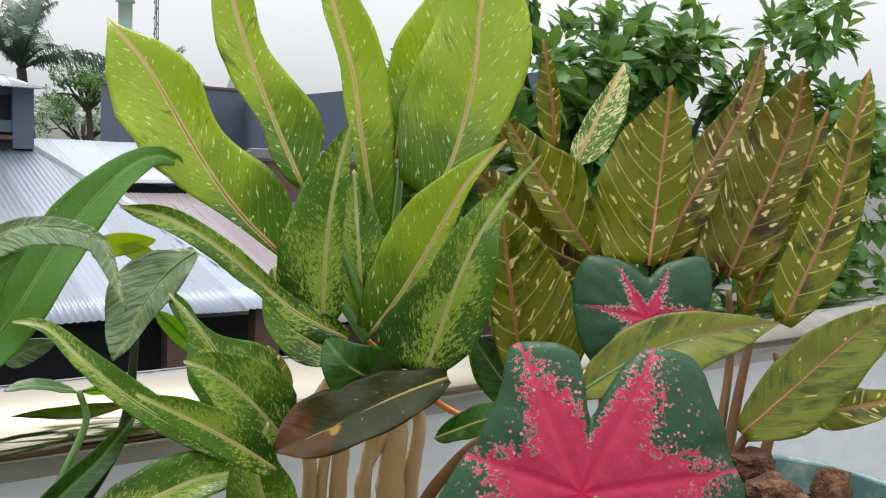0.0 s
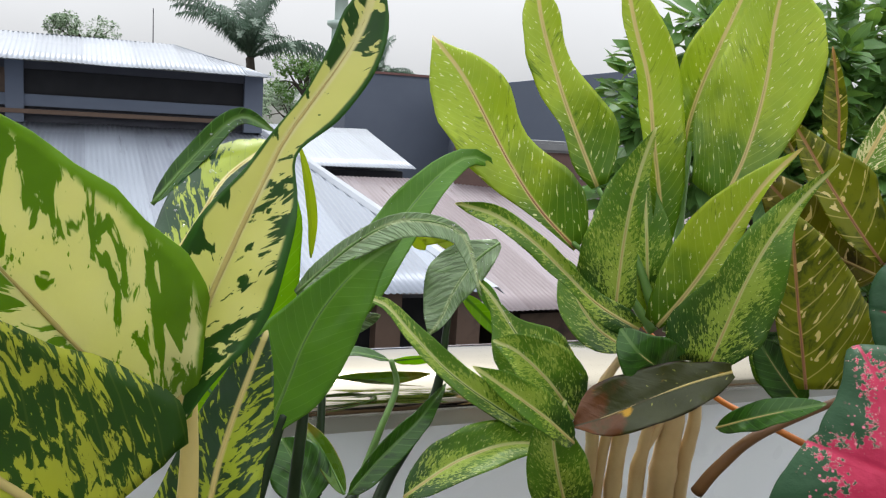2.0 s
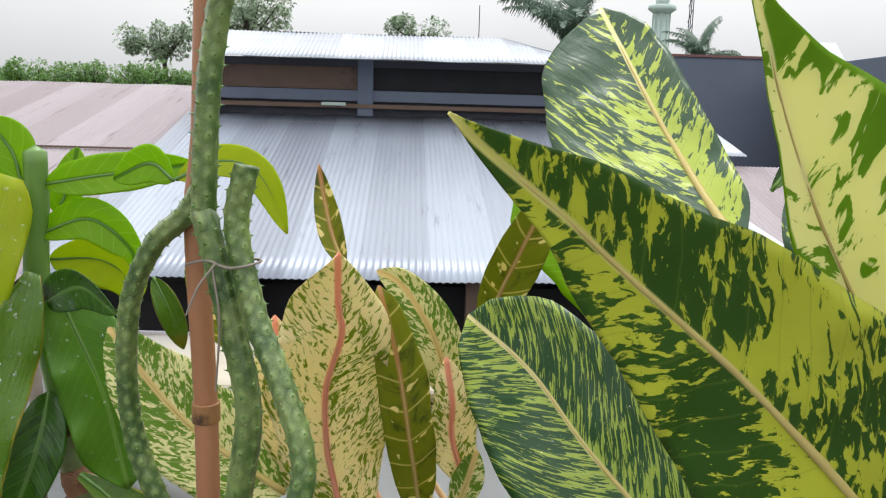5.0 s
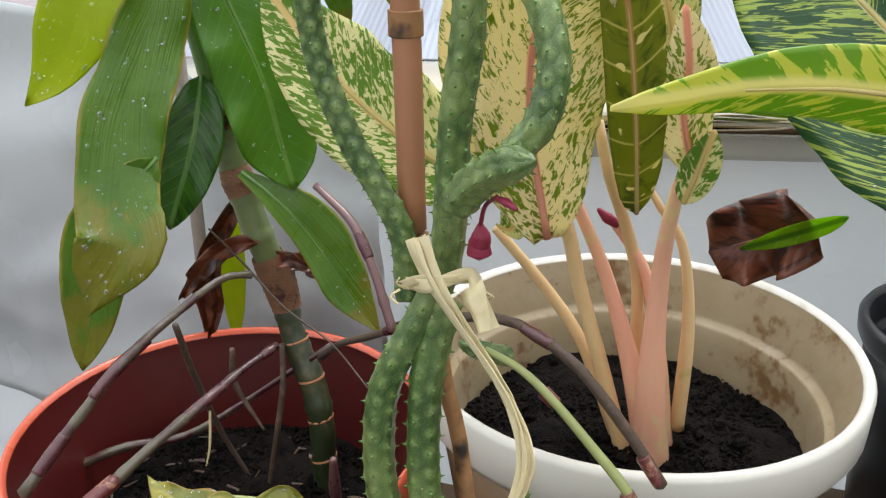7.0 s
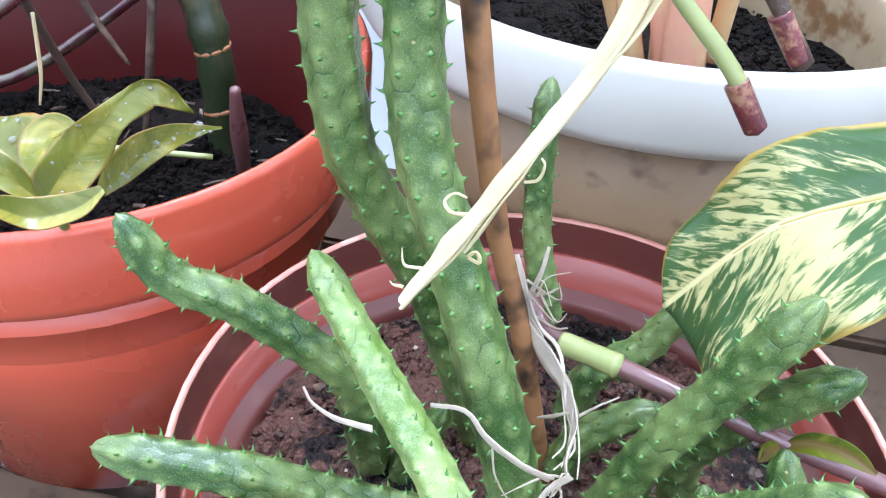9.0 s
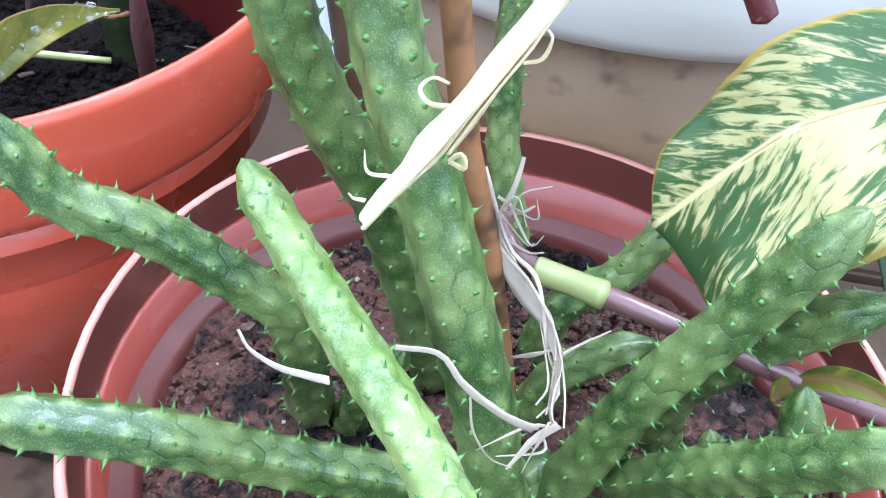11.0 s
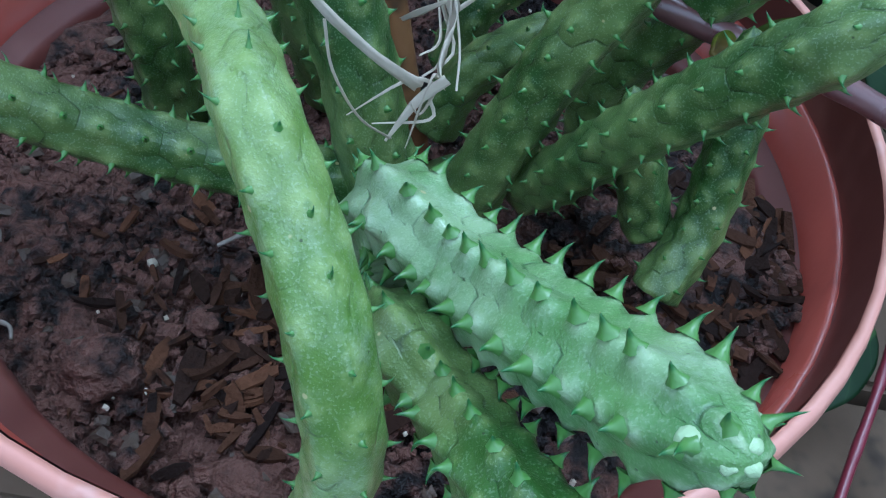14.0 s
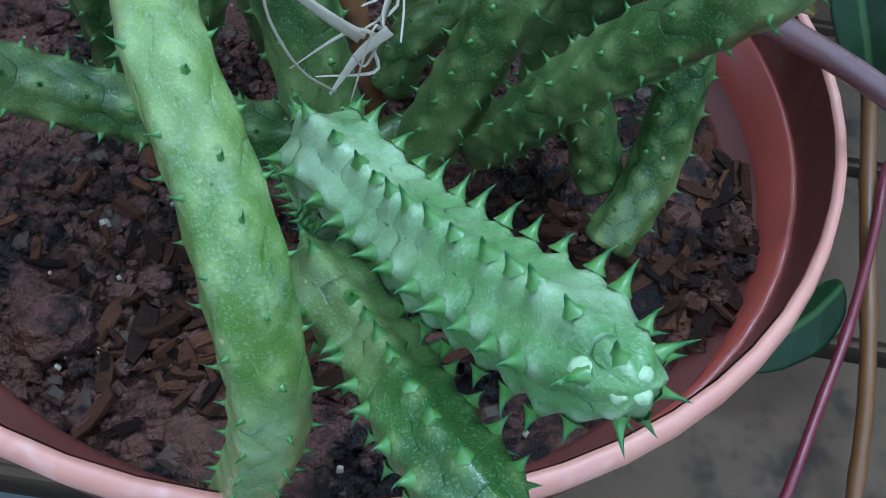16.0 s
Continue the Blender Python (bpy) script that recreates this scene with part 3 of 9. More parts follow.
# paler, greyer green: distance haze is painted into the leaf colour
MAT["hazy_leaf"] = plain("haze_tinted_foliage", rgb(146, 164, 134), rgb(116, 138, 108), 0.8, 0.8, 0.6, 0.05)
MAT["ground"] = plain("wet_ground", rgb(86, 84, 78), rgb(70, 74, 60), 0.2, 0.8)


# ---- builders ----
def link(name, verts, faces, material, parent=None, label="", uvs=None, smooth=True, kind=""):
    me = bpy.data.meshes.new(name)
    me.from_pydata([tuple(v) for v in verts], [], faces)
    if uvs:
        for key, values in uvs.items():
            layer = me.uv_layers.new(name=key)
            idx = np.empty(len(me.loops), dtype=np.int32)
            me.loops.foreach_get("vertex_index", idx)
            layer.data.foreach_set("uv", np.asarray(values, dtype=np.float32)[idx].ravel())
    me.materials.append(material)
    if smooth:
        me.polygons.foreach_set("use_smooth", [True] * len(me.polygons))
    me.update()
    ob = new(name, me)
    if parent is not None:
        ob.parent = parent
    if label:
        ob["label"] = label
    if kind:
        ob["kind"] = kind
    return ob


def part(name, bm, material, parent, label=""):
    me = bpy.data.meshes.new(name)
    bm.normal_update()
    bm.to_mesh(me)
    bm.free()
    me.materials.append(material)
    ob = new(name, me)
    ob.parent = parent
    if label:
        ob["label"] = label
    return ob


def thing(name, label, category, group="", kind=""):
    return tagged(new(name), label, category, group, kind)


def spline(points, count):
    """Catmull-Rom through the points, evenly sampled."""
    p = np.array(points, dtype=float)
    if len(p) == 2:
        p = np.array([p[0], (p[0] + p[1]) / 2, p[1]])
    ext = np.vstack([2 * p[0] - p[1], p, 2 * p[-1] - p[-2]])
    fine = []
    for i in range(1, len(ext) - 2):
        a, b, c, d = ext[i - 1:i + 3]
        for t in np.linspace(0, 1, 24, endpoint=False):
            fine.append(0.5 * (2 * b + (c - a) * t + (2 * a - 5 * b + 4 * c - d) * t * t + (3 * b - a - 3 * c + d) * t ** 3))
    fine.append(p[-1])
    fine = np.array(fine)
    s = np.r_[0, np.cumsum(np.linalg.norm(np.diff(fine, axis=0), axis=1))]
    at = np.linspace(0, s[-1], count)
    return np.column_stack([np.interp(at, s, fine[:, k]) for k in range(3)]), s[-1]


def tangents(c):
    t = np.gradient(c, axis=0)
    return t / np.linalg.norm(t, axis=1)[:, None]


def frames(c, hint=(0.31, -0.8, 0.5)):
    """Normals carried along the curve without spin."""
    t = tangents(c)
    n = np.array(hint, dtype=float)
    out = []
    for k in t:
        n = n - k * (n @ k)
        n /= np.linalg.norm(n)
        out.append(n.copy())
    out = np.array(out)
    return t, out, np.cross(t, out)


def tube(name, points, radii, material, parent, label="", sides=10, count=24, cap=True, bulge=None):
    """A tapered round rod along a smooth curve; bulge: (gap, share) for thickened joints."""
    c, length = spline(points, count)
    t, n, b = frames(c)
    r = np.interp(np.linspace(0, 1, count), np.linspace(0, 1, len(radii)), radii)
    if bulge:
        s = np.linspace(0, length, count)
        r = r * (1 + bulge[1] * np.exp(-(((s / bulge[0] + 0.5) % 1 - 0.5) * bulge[0] / 0.0022) ** 2))
    verts, faces = [], []
    for i in range(count):
        for k in range(sides):
            a = 2 * math.pi * k / sides
            verts.append(c[i] + r[i] * (math.cos(a) * n[i] + math.sin(a) * b[i]))
    for i in range(count - 1):
        for k in range(sides):
            j = (k + 1) % sides
            faces.append((i * sides + k, i * sides + j, (i + 1) * sides + j, (i + 1) * sides + k))
    if cap:
        faces.append(tuple(range(sides))[::-1])
        verts.append(c[-1] + t[-1] * r[-1] * 0.6)
        faces += [((count - 1) * sides + k, (count - 1) * sides + (k + 1) % sides, len(verts) - 1) for k in range(sides)]
    return link(name, verts, faces, material, parent, label)


def leaf(parent, mat, points, width, face, fold=14.0, curl=0.0, wave=0.0, waves=3.0, twist=0.0, ab=(0.62, 0.75), asym=(1.0, 1.0),
         rib="rib", rib_r=0.0009, label="", name="leaf", thick=0.0006, count=22, drops=0):
    """A blade on a midrib: points from its foot to its tip, the way it faces, the fold of its halves (degrees), the roll of its edges,
    its ripple in metres, and the twist from foot to tip in degrees. width: the greatest width, or the half widths
    of the left and right side at even steps from foot to tip; fold: one angle, or one for each side."""
    c, length = spline(points, count)
    t, n, b = frames(c, face)
    m = 8
    us = np.linspace(-1, 1, 2 * m + 1)
    rng = random.Random(round(sum(map(sum, points)) * 9973))
    ph = rng.uniform(0, 6.28)
    peak = ab[0] / (ab[0] + ab[1])
    top = peak ** ab[0] * (1 - peak) ** ab[1]
    up, down, metric, unit = [], [], [], []
    folds = [radians(a) for a in (fold if isinstance(fold, tuple) else (fold, fold))]
    outline = None
    if isinstance(width, tuple):
        outline = []
        for half in width:
            fine = np.interp(np.linspace(0, 1, count), np.linspace(0, 1, len(half)), half)
            for _ in range(2):
                fine[1:-1] = 0.25 * fine[:-2] + 0.5 * fine[1:-1] + 0.25 * fine[2:]
            outline.append(fine)
    turns = twist if isinstance(twist, tuple) else (0.0, twist)
    for i in range(count):
        s = i / (count - 1)
        if outline is None:
            hw = max(width / 2 * (s ** ab[0]) * ((1 - s) ** ab[1]) / top, 0.0006)
            halves = (hw * asym[0], hw * asym[1])
        else:
            halves = (max(outline[0][i], 0.0004), max(outline[1][i], 0.0004))
        a = radians(np.interp(s, np.linspace(0, 1, len(turns)), turns))
        nn = math.cos(a) * n[i] + math.sin(a) * b[i]
        bb = -math.sin(a) * n[i] + math.cos(a) * b[i]
        for u in us:
            w = halves[0] if u < 0 else halves[1]
            f = folds[0] if u < 0 else folds[1]
            au = abs(u)
            rip = wave * math.sin(s * waves * 6.28 + ph + (1.7 if u < 0 else 0)) * au ** 2
            lift = math.sin(f) * au * w + curl * w * au ** 2.2 + rip
            lift += min(0.003, w * 0.11) * (noise.noise((u * w * 55 + ph, s * length * 55, ph)) + 0.5 * noise.noise((u * w * 130, s * length * 130 + ph, ph))) * (0.25 + au)
            w *= 1 + 0.09 * noise.noise((s * length * 38, ph + 3 * (u > 0), 4.0)) * au
            p = c[i] + bb * (u * w * math.cos(f)) + nn * lift
            up.append(p + nn * thick / 2)
            down.append(p - nn * thick / 2)
            metric.append((u * w, s * length))
            unit.append((u / 2 + 0.5, s))
    k = len(us)
    q = len(up)
    faces = []
    for i in range(count - 1):
        for j in range(k - 1):
            a0 = i * k + j
            faces.append((a0, a0 + 1, a0 + k + 1, a0 + k))
            faces.append((q + a0, q + a0 + k, q + a0 + k + 1, q + a0 + 1))
        for j in (0, k - 1):
            a0 = i * k + j
            faces.append((a0, a0 + k, q + a0 + k, q + a0) if j == 0 else (a0, q + a0, q + a0 + k, a0 + k))
    for i in (0, count - 1):
        row = [i * k + j for j in range(k)]
        for x, y in zip(row, row[1:]):
            faces.append((x, y, q + y, q + x) if i else (y, x, q + x, q + y))
    ob = link(name, up + down, faces, MAT[mat], parent, label, {"metric": metric + metric, "unit": unit + unit})
    if rib:
        cut = max(4, int(count * 0.92))
        tube("midrib", [tuple(p) for p in c[:cut:3]], (rib_r * 1.7, rib_r * 0.9, rib_r * 0.3), MAT[rib], ob, sides=6, count=16)
    if drops:
        beads(ob, up, k, count, drops, rng)
    return ob


def beads(parent, up, k, count, amount, rng):
    """Rain beads on a blade, joined."""
    verts, faces = [], []
    for _ in range(amount):
        i, j = rng.randrange(1, count - 2), rng.randrange(1, k - 2)
        fx, fy = rng.random(), rng.random()
        a, b_, d = (np.array(up[i * k + j]), np.array(up[i * k + j + 1]), np.array(up[(i + 1) * k + j]))
        nn = np.cross(b_ - a, d - a)
        ln = np.linalg.norm(nn)
        if ln < 1e-9:
            continue
        nn = nn / ln
        base = a + (b_ - a) * fx + (d - a) * fy
        e = (b_ - a) / (np.linalg.norm(b_ - a) + 1e-9)
        g = np.cross(nn, e)
        r = rng.choice((0.0004, 0.0005, 0.0006, 0.0008, 0.0008, 0.001, 0.0013, 0.0018))
        for side in (1,):
            o = len(verts)
            for ring, (rr, hh) in enumerate(((1.0, 0.0), (0.85, 0.3), (0.45, 0.5))):
                for q in range(8):
                    w = 2 * math.pi * q / 8
                    verts.append(base + r * rr * (math.cos(w) * e + math.sin(w) * g) + nn * (r * hh * side))
            verts.append(base + nn * (r * 0.56 * side))
            for ring in range(2):
                for q in range(8):
                    z = (q + 1) % 8
                    faces.append((o + ring * 8 + q, o + ring * 8 + z, o + ring * 8 + 8 + z, o + ring * 8 + 8 + q))
            faces += [(o + 16 + q, o + 16 + (q + 1) % 8, o + 24) for q in range(8)]
    if verts:
        ob = link("rainwater", verts, faces, MAT["water"], parent, "clear rain beads", kind="stuff")
        ob.visible_shadow = False


def heart_leaf(parent, centre, tip, side, size, label, rim, droop=0.25, mat="caladium"):
    """A caladium blade: centre where the stalk joins, the way to its tip, the way to its side, its size, and its rim as (degrees, reach)
    from the tip round one side to the notch between the lobes and back to the tip."""
    x = Vector(side).normalized()
    y = -(Vector(tip) - Vector(tip).dot(x) * x).normalized()
    z = x.cross(y)
    rings, spokes = 16, 120
    verts, metric, unit, faces = [], [], [], []
    degrees_, reach = [p[0] for p in rim], [p[1] for p in rim]
    for i in range(rings + 1):
        for k in range(spokes):
            a = 2 * math.pi * k / spokes - math.pi
            rad = np.interp(math.degrees(a), degrees_, reach)
            rad *= 1 + 0.02 * noise.noise((math.cos(a) * 4, math.sin(a) * 4, size * 90))
            f = i / rings
            px, py = math.sin(a) * rad * f * size, math.cos(a) * rad * f * size
            vein = abs(((a + 12.5664) / 0.8976) % 1 - 0.5)
            h = -droop * size * (rad * f) ** 2 * (0.6 + 0.5 * abs(math.sin(a))) + size * 0.07 * f * (vein - 0.2) - 0.10 * size * f ** 6
            h += size * 0.025 * f * noise.noise((px * 90, py * 90, size * 50))
            verts.append(Vector(centre) + x * px + y * py + z * (h + 0.0005))
            metric.append((px, py))
            unit.append((k / spokes, f))
    q = len(verts)
    verts += [v - z * 0.001 for v in verts]
    for i in range(rings):
        for k in range(spokes):
            j = (k + 1) % spokes
            a0, a1, b0, b1 = i * spokes + k, i * spokes + j, (i + 1) * spokes + k, (i + 1) * spokes + j
            if i == 0:
                faces += [(a0, b1, b0)[::-1], (q + a0, q + b0, q + b1)[::-1]]
            else:
                faces += [(a0, b0, b1, a1), (q + a0, q + a1, q + b1, q + b0)]
            if i == rings - 1:
                faces.append((b0, q + b0, q + b1, b1))
    return link("leaf", verts, faces, MAT[mat], parent, label, {"metric": metric + metric, "unit": unit + unit})


def lathe(name, profile, material, parent, at=(0, 0, 0), sides=64, label="", closed=False, wob=0.0):
    """A turned body from (radius, height) pairs."""
    verts, faces = [], []
    for r, h in profile:
        for k in range(sides):
            a = 2 * math.pi * k / sides
            rr = r * (1 + wob * math.sin(3 * a + 1.0))
            verts.append((at[0] + rr * math.cos(a), at[1] + rr * math.sin(a), at[2] + h))
    for i in range(len(profile) - 1):
        for k in range(sides):
            j = (k + 1) % sides
            faces.append((i * sides + k, i * sides + j, (i + 1) * sides + j, (i + 1) * sides + k))
    if closed:
        faces.append(tuple(range(sides))[::-1])
    return link(name, verts, faces, material, parent, label)


def soil_disc(parent, at, radius, material, rough=0.006, label="dark crumbly potting soil"):
    """Uneven earth filling a pot."""
    verts, faces = [(at[0], at[1], at[2])], []
    rings, sides = 34, 110
    for i in range(1, rings + 1):
        for k in range(sides):
            a = 2 * math.pi * k / sides
            r = radius * i / rings
            x, y = at[0] + r * math.cos(a), at[1] + r * math.sin(a)
            h = rough * (noise.noise((x * 45, y * 45, 1.0)) + 0.6 * noise.noise((x * 130, y * 130, 2.0)) + 0.45 * noise.noise((x * 330, y * 330, 5.0)))
            h += rough * 0.9 * noise.noise((x * 16, y * 16, 8.0))
            verts.append((x, y, at[2] + h))
    faces += [(0, 1 + k, 1 + (k + 1) % sides) for k in range(sides)]
    for i in range(rings - 1):
        for k in range(sides):
            j = (k + 1) % sides
            o = 1 + i * sides
            faces.append((o + k, o + sides + k, o + sides + j, o + j))
    return link("soil", verts, faces, material, parent, label)


def spiky_stem(parent, points, radius, label="", taper=0.85, teeth=0.0085, ribs=6, cut=False, spin=0.0, cone=0.2, bud=False, mat="spiky"):
    """A succulent stem of six-sided swellings in staggered rows, each with a tooth; bud: a pale knobby tip."""
    c0, length = spline(points, 8)
    count = max(24, int(length / 0.0011))
    c, length = spline(points, count)
    t, n, b = frames(c)
    sides = 60
    reach = radius * (1.6 if bud else 1.5)
    arc = 2 * math.pi * radius / ribs / teeth
    shift = 7.0 * points[0][0] % 1.0

    def girth(s):
        r = radius * (1 - (1 - taper) * s / length)
        return r if cut else r * (min(1.0, (max(0.0, length - s) / reach)) ** 0.55 * (0.7 if bud else 0.9) + (0.3 if bud else 0.1))

    verts, faces, cell = [], [], []
    spv, spf, spu = [], [], []
    for i in range(count):
        s = i / (count - 1) * length
        r = girth(s) * (1 + 0.012 * math.sin(s * 90) + 0.03 * noise.noise((s * 60, c[0][0] * 99, 2.0)))
        for k in range(sides + 1):
            g = k / sides * ribs
            a = 2 * math.pi * k / sides + spin
            near = []
            for which in (math.floor(g) - 1, math.floor(g), math.floor(g) + 1, math.floor(g) + 2):
                ph = s / teeth + shift + (0.5 if which % 2 else 0.0)
                dv = ph - round(ph)
                du = (g - which) * arc
                near += [math.hypot(du, dv), math.hypot(du, abs(dv) - 1)]
            near.sort()
            d, e = near[0], near[1] - near[0]
            rib = math.cos(2 * math.pi * g) * 0.5 + 0.5
            swell = max(0.0, 1 - d / 0.62)
            peak = max(0.0, 1 - d / 0.30)
            seam = max(0.0, 1 - e / 0.22)
            rr = r * (0.94 + 0.35 * cone * rib + cone * (0.28 * swell * swell * (3 - 2 * swell) + (0.55 if cone > 0.25 else 0.30) * peak * peak) - 0.14 * cone * seam * seam + 0.012 * noise.noise((g * 2.3, s * 420, c[0][2] * 77)))
            verts.append(c[i] + rr * (math.cos(a) * n[i] + math.sin(a) * b[i]))
            cell.append((d, e))
    row = sides + 1
    for i in range(count - 1):
        for k in range(sides):
            faces.append((i * row + k, i * row + k + 1, (i + 1) * row + k + 1, (i + 1) * row + k))
    faces.append(tuple(range(sides))[::-1])
    verts.append(c[-1] + t[-1] * radius * 0.1)
    cell.append((0.5, 0.5))
    faces += [((count - 1) * row + k, (count - 1) * row + k + 1, len(verts) - 1) for k in range(sides)]
    stem = link("stem", verts, faces, MAT[mat], parent, label, {"cell": cell})
    rng = random.Random(round(length * 1e6))

    def tooth(root, out, ahead, w, h, lean):
        sidew = np.cross(ahead, out)
        o = len(spv)
        for f, ww, fwd in ((-0.3, 2.4, 0.0), (0.0, 1.35, 0.0), (0.3, 0.78, 0.08), (0.65, 0.40, 0.34)):
            base = root + out * h * f + ahead * h * fwd * lean
            for q in range(6):
                spv.append(base + (ahead * math.cos(q * math.pi / 3) * 1.15 + sidew * math.sin(q * math.pi / 3)) * w * ww)
                spu.append((q / 6, max(0.0, f)))
        spv.append(root + out * h + ahead * h * lean * 0.9)
        spu.append((0.5, 1.0))
        for ring in range(3):
            for k in range(6):
                j = (k + 1) % 6
                q = o + ring * 6
                spf.append((q + k, q + j, q + 6 + j, q + 6 + k))
        spf.extend((o + 18 + k, o + 18 + (k + 1) % 6, o + 24) for k in range(6))

    for which in range(ribs):
        a = 2 * math.pi * which / ribs + spin
        m = 1
        while True:
            s = (m - shift - (0.5 if which % 2 else 0.0)) * teeth
            m += 1
            if s > length - 0.0005:
                break
            if s < 0.002:
                continue
            i = min(count - 1, int(s / length * (count - 1)))
            r = girth(s)
            out = math.cos(a) * n[i] + math.sin(a) * b[i]
            big = min(radius, r * 1.3)
            h = big * rng.uniform(0.26, 0.46) * (0.62 if cut else 0.85 if cone < 0.15 else 0.92 if cone > 0.25 else 0.9)
            tooth(c[i] + out * r * (0.94 + cone * (1.12 if cone > 0.25 else 0.90)), out, t[i], big * (0.055 if cone < 0.25 else 0.075), h, rng.uniform(0.1, 0.7))
    if bud:
        for k in range(8):
            a = k * 2.4
            off = radius * (0.10 + 0.048 * k)
            at = c[-1] - t[-1] * radius * (0.07 * k - 0.02) + (math.cos(a) * n[-1] + math.sin(a) * b[-1]) * off
            size = radius * (0.13 + 0.015 * k)
            bm = bmesh.new()
            bmesh.ops.create_icosphere(bm, subdivisions=3, radius=1)
            for v in bm.verts:
                q = 1 + 0.16 * noise.noise(v.co * 1.8 + Vector((k * 3.0, 0, 0)))
                v.co = Vector(at) + Vector((v.co.x * size * q, v.co.y * size * 0.9 * q, v.co.z * size * 0.8 * q))
            for f in bm.faces:
                f.smooth = True
            part("knob", bm, MAT["bud"], stem, "whitish knob of the growing tip")
            out = (math.cos(a) * n[-1] + math.sin(a) * b[-1]) * 0.85 + t[-1] * 0.55
            if k > 2:
                tooth(at + out * size * 0.9, out / np.linalg.norm(out), t[-1], radius * 0.08, radius * (0.26 + 0.03 * k), 0.25)
    link("teeth", spv, spf, MAT["spine"], stem, "short hooked green teeth", {"along": spu}, smooth=True, kind="stuff")
    return stem


def strip(name, points, widths, face, material, parent, label="", thick=0.0004, count=30, twist=0.0):
    """A flat ribbon along a curve."""
    c, length = spline(points, count)
    t, n, b = frames(c, face)
    w = np.interp(np.linspace(0, 1, count), np.linspace(0, 1, len(widths)), widths) / 2
    verts, faces = [], []
    for i in range(count):
        a = radians(twist) * i / (count - 1)
        nn = math.cos(a) * n[i] + math.sin(a) * b[i]
        bb = -math.sin(a) * n[i] + math.cos(a) * b[i]
        for u, lift in ((-1, 0.35), (-0.4, -0.1), (0.3, 0.25), (1, -0.2)):
            p = c[i] + bb * u * w[i] + nn * w[i] * (lift + 0.5 * noise.noise((i * 0.35 + c[0][0] * 90, u * 1.5, c[0][2] * 50)))
            verts += [p + nn * thick, p - nn * thick]
    for i in range(count - 1):
        for j in range(3):
            o, q = i * 8 + j * 2, (i + 1) * 8 + j * 2
            faces += [(o, o + 2, q + 2, q), (o + 1, q + 1, q + 3, o + 3)]
        o, q = i * 8, (i + 1) * 8
        faces += [(o, q, q + 1, o + 1), (o + 6, o + 7, q + 7, q + 6)]
    return link(name, verts, faces, material, parent, label)


def box(name, lo, hi, material, parent=None, label="", bevel=0.0, kind="", category=""):
    bm = bmesh.new()
    bmesh.ops.create_cube(bm, size=1)
    for v in bm.verts:
        v.co = Vector((lo[k] + (v.co[k] + 0.5) * (hi[k] - lo[k]) for k in range(3)))
    if bevel:
        bmesh.ops.bevel(bm, geom=bm.edges[:], offset=bevel, segments=2, affect="EDGES")
    ob = part(name, bm, material, parent, label)
    return tagged(ob, category=category, kind=kind)


def water_material():
    n = Nodes("rain_water")
    g = n.tree.nodes.new("ShaderNodeBsdfGlass")
    g.inputs["IOR"].default_value, g.inputs["Roughness"].default_value = 1.33, 0.0
    shine = n.tree.nodes.new("ShaderNodeBsdfGlossy")
    shine.inputs["Roughness"].default_value = 0.08
    both = n.tree.nodes.new("ShaderNodeMixShader")
    both.inputs[0].default_value = 0.12
    n.tree.links.new(g.outputs[0], both.inputs[1])
    n.tree.links.new(shine.outputs[0], both.inputs[2])
    out = n.tree.nodes.new("ShaderNodeOutputMaterial")
    n.tree.links.new(both.outputs[0], out.inputs["Surface"])
    return n.mat


MAT["water"] = water_material()


# ---- the balcony and its surroundings ----
def turned(ob, degrees, x, y):
    """Turns a thing about an upright line."""
    ob.matrix_basis = Matrix.Translation((x, y, 0)) @ Matrix.Rotation(radians(degrees), 4, "Z") @ Matrix.Translation((-x, -y, 0))
    return ob


def corrugated(name, corner, along, up, length, rise, material, label, parent=None, pitch=0.076, depth=0.016, step=0.6, taper=0.0):
    """A wavy metal roof sheet: along runs across the waves, up goes up the slope; taper: how much shorter its top is."""
    a, u = Vector(along).normalized(), Vector(up).normalized()
    n = a.cross(u)
    cols = int(length / (pitch / 4)) + 1
    rows = max(2, int(rise / step) + 1)
    verts, faces = [], []
    for j in range(rows):
        lap = (j % 2) * 0.004
        for i in range(cols):
            w = math.cos(i * math.pi / 2) * depth / 2
            sag = 0.02 * noise.noise((i * 0.02, j * 0.5, 3.0))
            verts.append(Vector(corner) + a * min(i * pitch / 4, length - taper * j / (rows - 1)) + u * (rise * j / (rows - 1)) + n * (w + lap + sag))
    for j in range(rows - 1):
        for i in range(cols - 1):
            faces.append((j * cols + i, j * cols + i + 1, (j + 1) * cols + i + 1, (j + 1) * cols + i))
    ob = link(name, verts, faces, material, parent, label)
    md = ob.modifiers.new("sheet", "SOLIDIFY")
    md.thickness = 0.004
    return ob


ground = box("ground", (-900, -300, -4.4), (900, 2400, -4.2), MAT["ground"], kind="structure", category="ground", label="wet ground far below the balcony")
floor = box("floor", (-2.75, -1.9, -0.12), (2.75, 1.55, 0.0), MAT["concrete"], kind="structure", category="floor", label="grey concrete balcony floor")
# out of view: added to hold back sky light from behind
unseen_wall_south = box("unseen_wall_south", (-2.75, -1.9, 0.0), (2.75, -1.75, 1.4), MAT["house_wall"], kind="structure", category="wall", label="unseen plain wall added behind the balcony to block light")

wall_west = box("wall_west", (-2.75, -1.75, 0.0), (-2.6, 0.38, 1.0), MAT["house_wall"], kind="structure", category="wall", label="plain painted low side wall of the balcony")

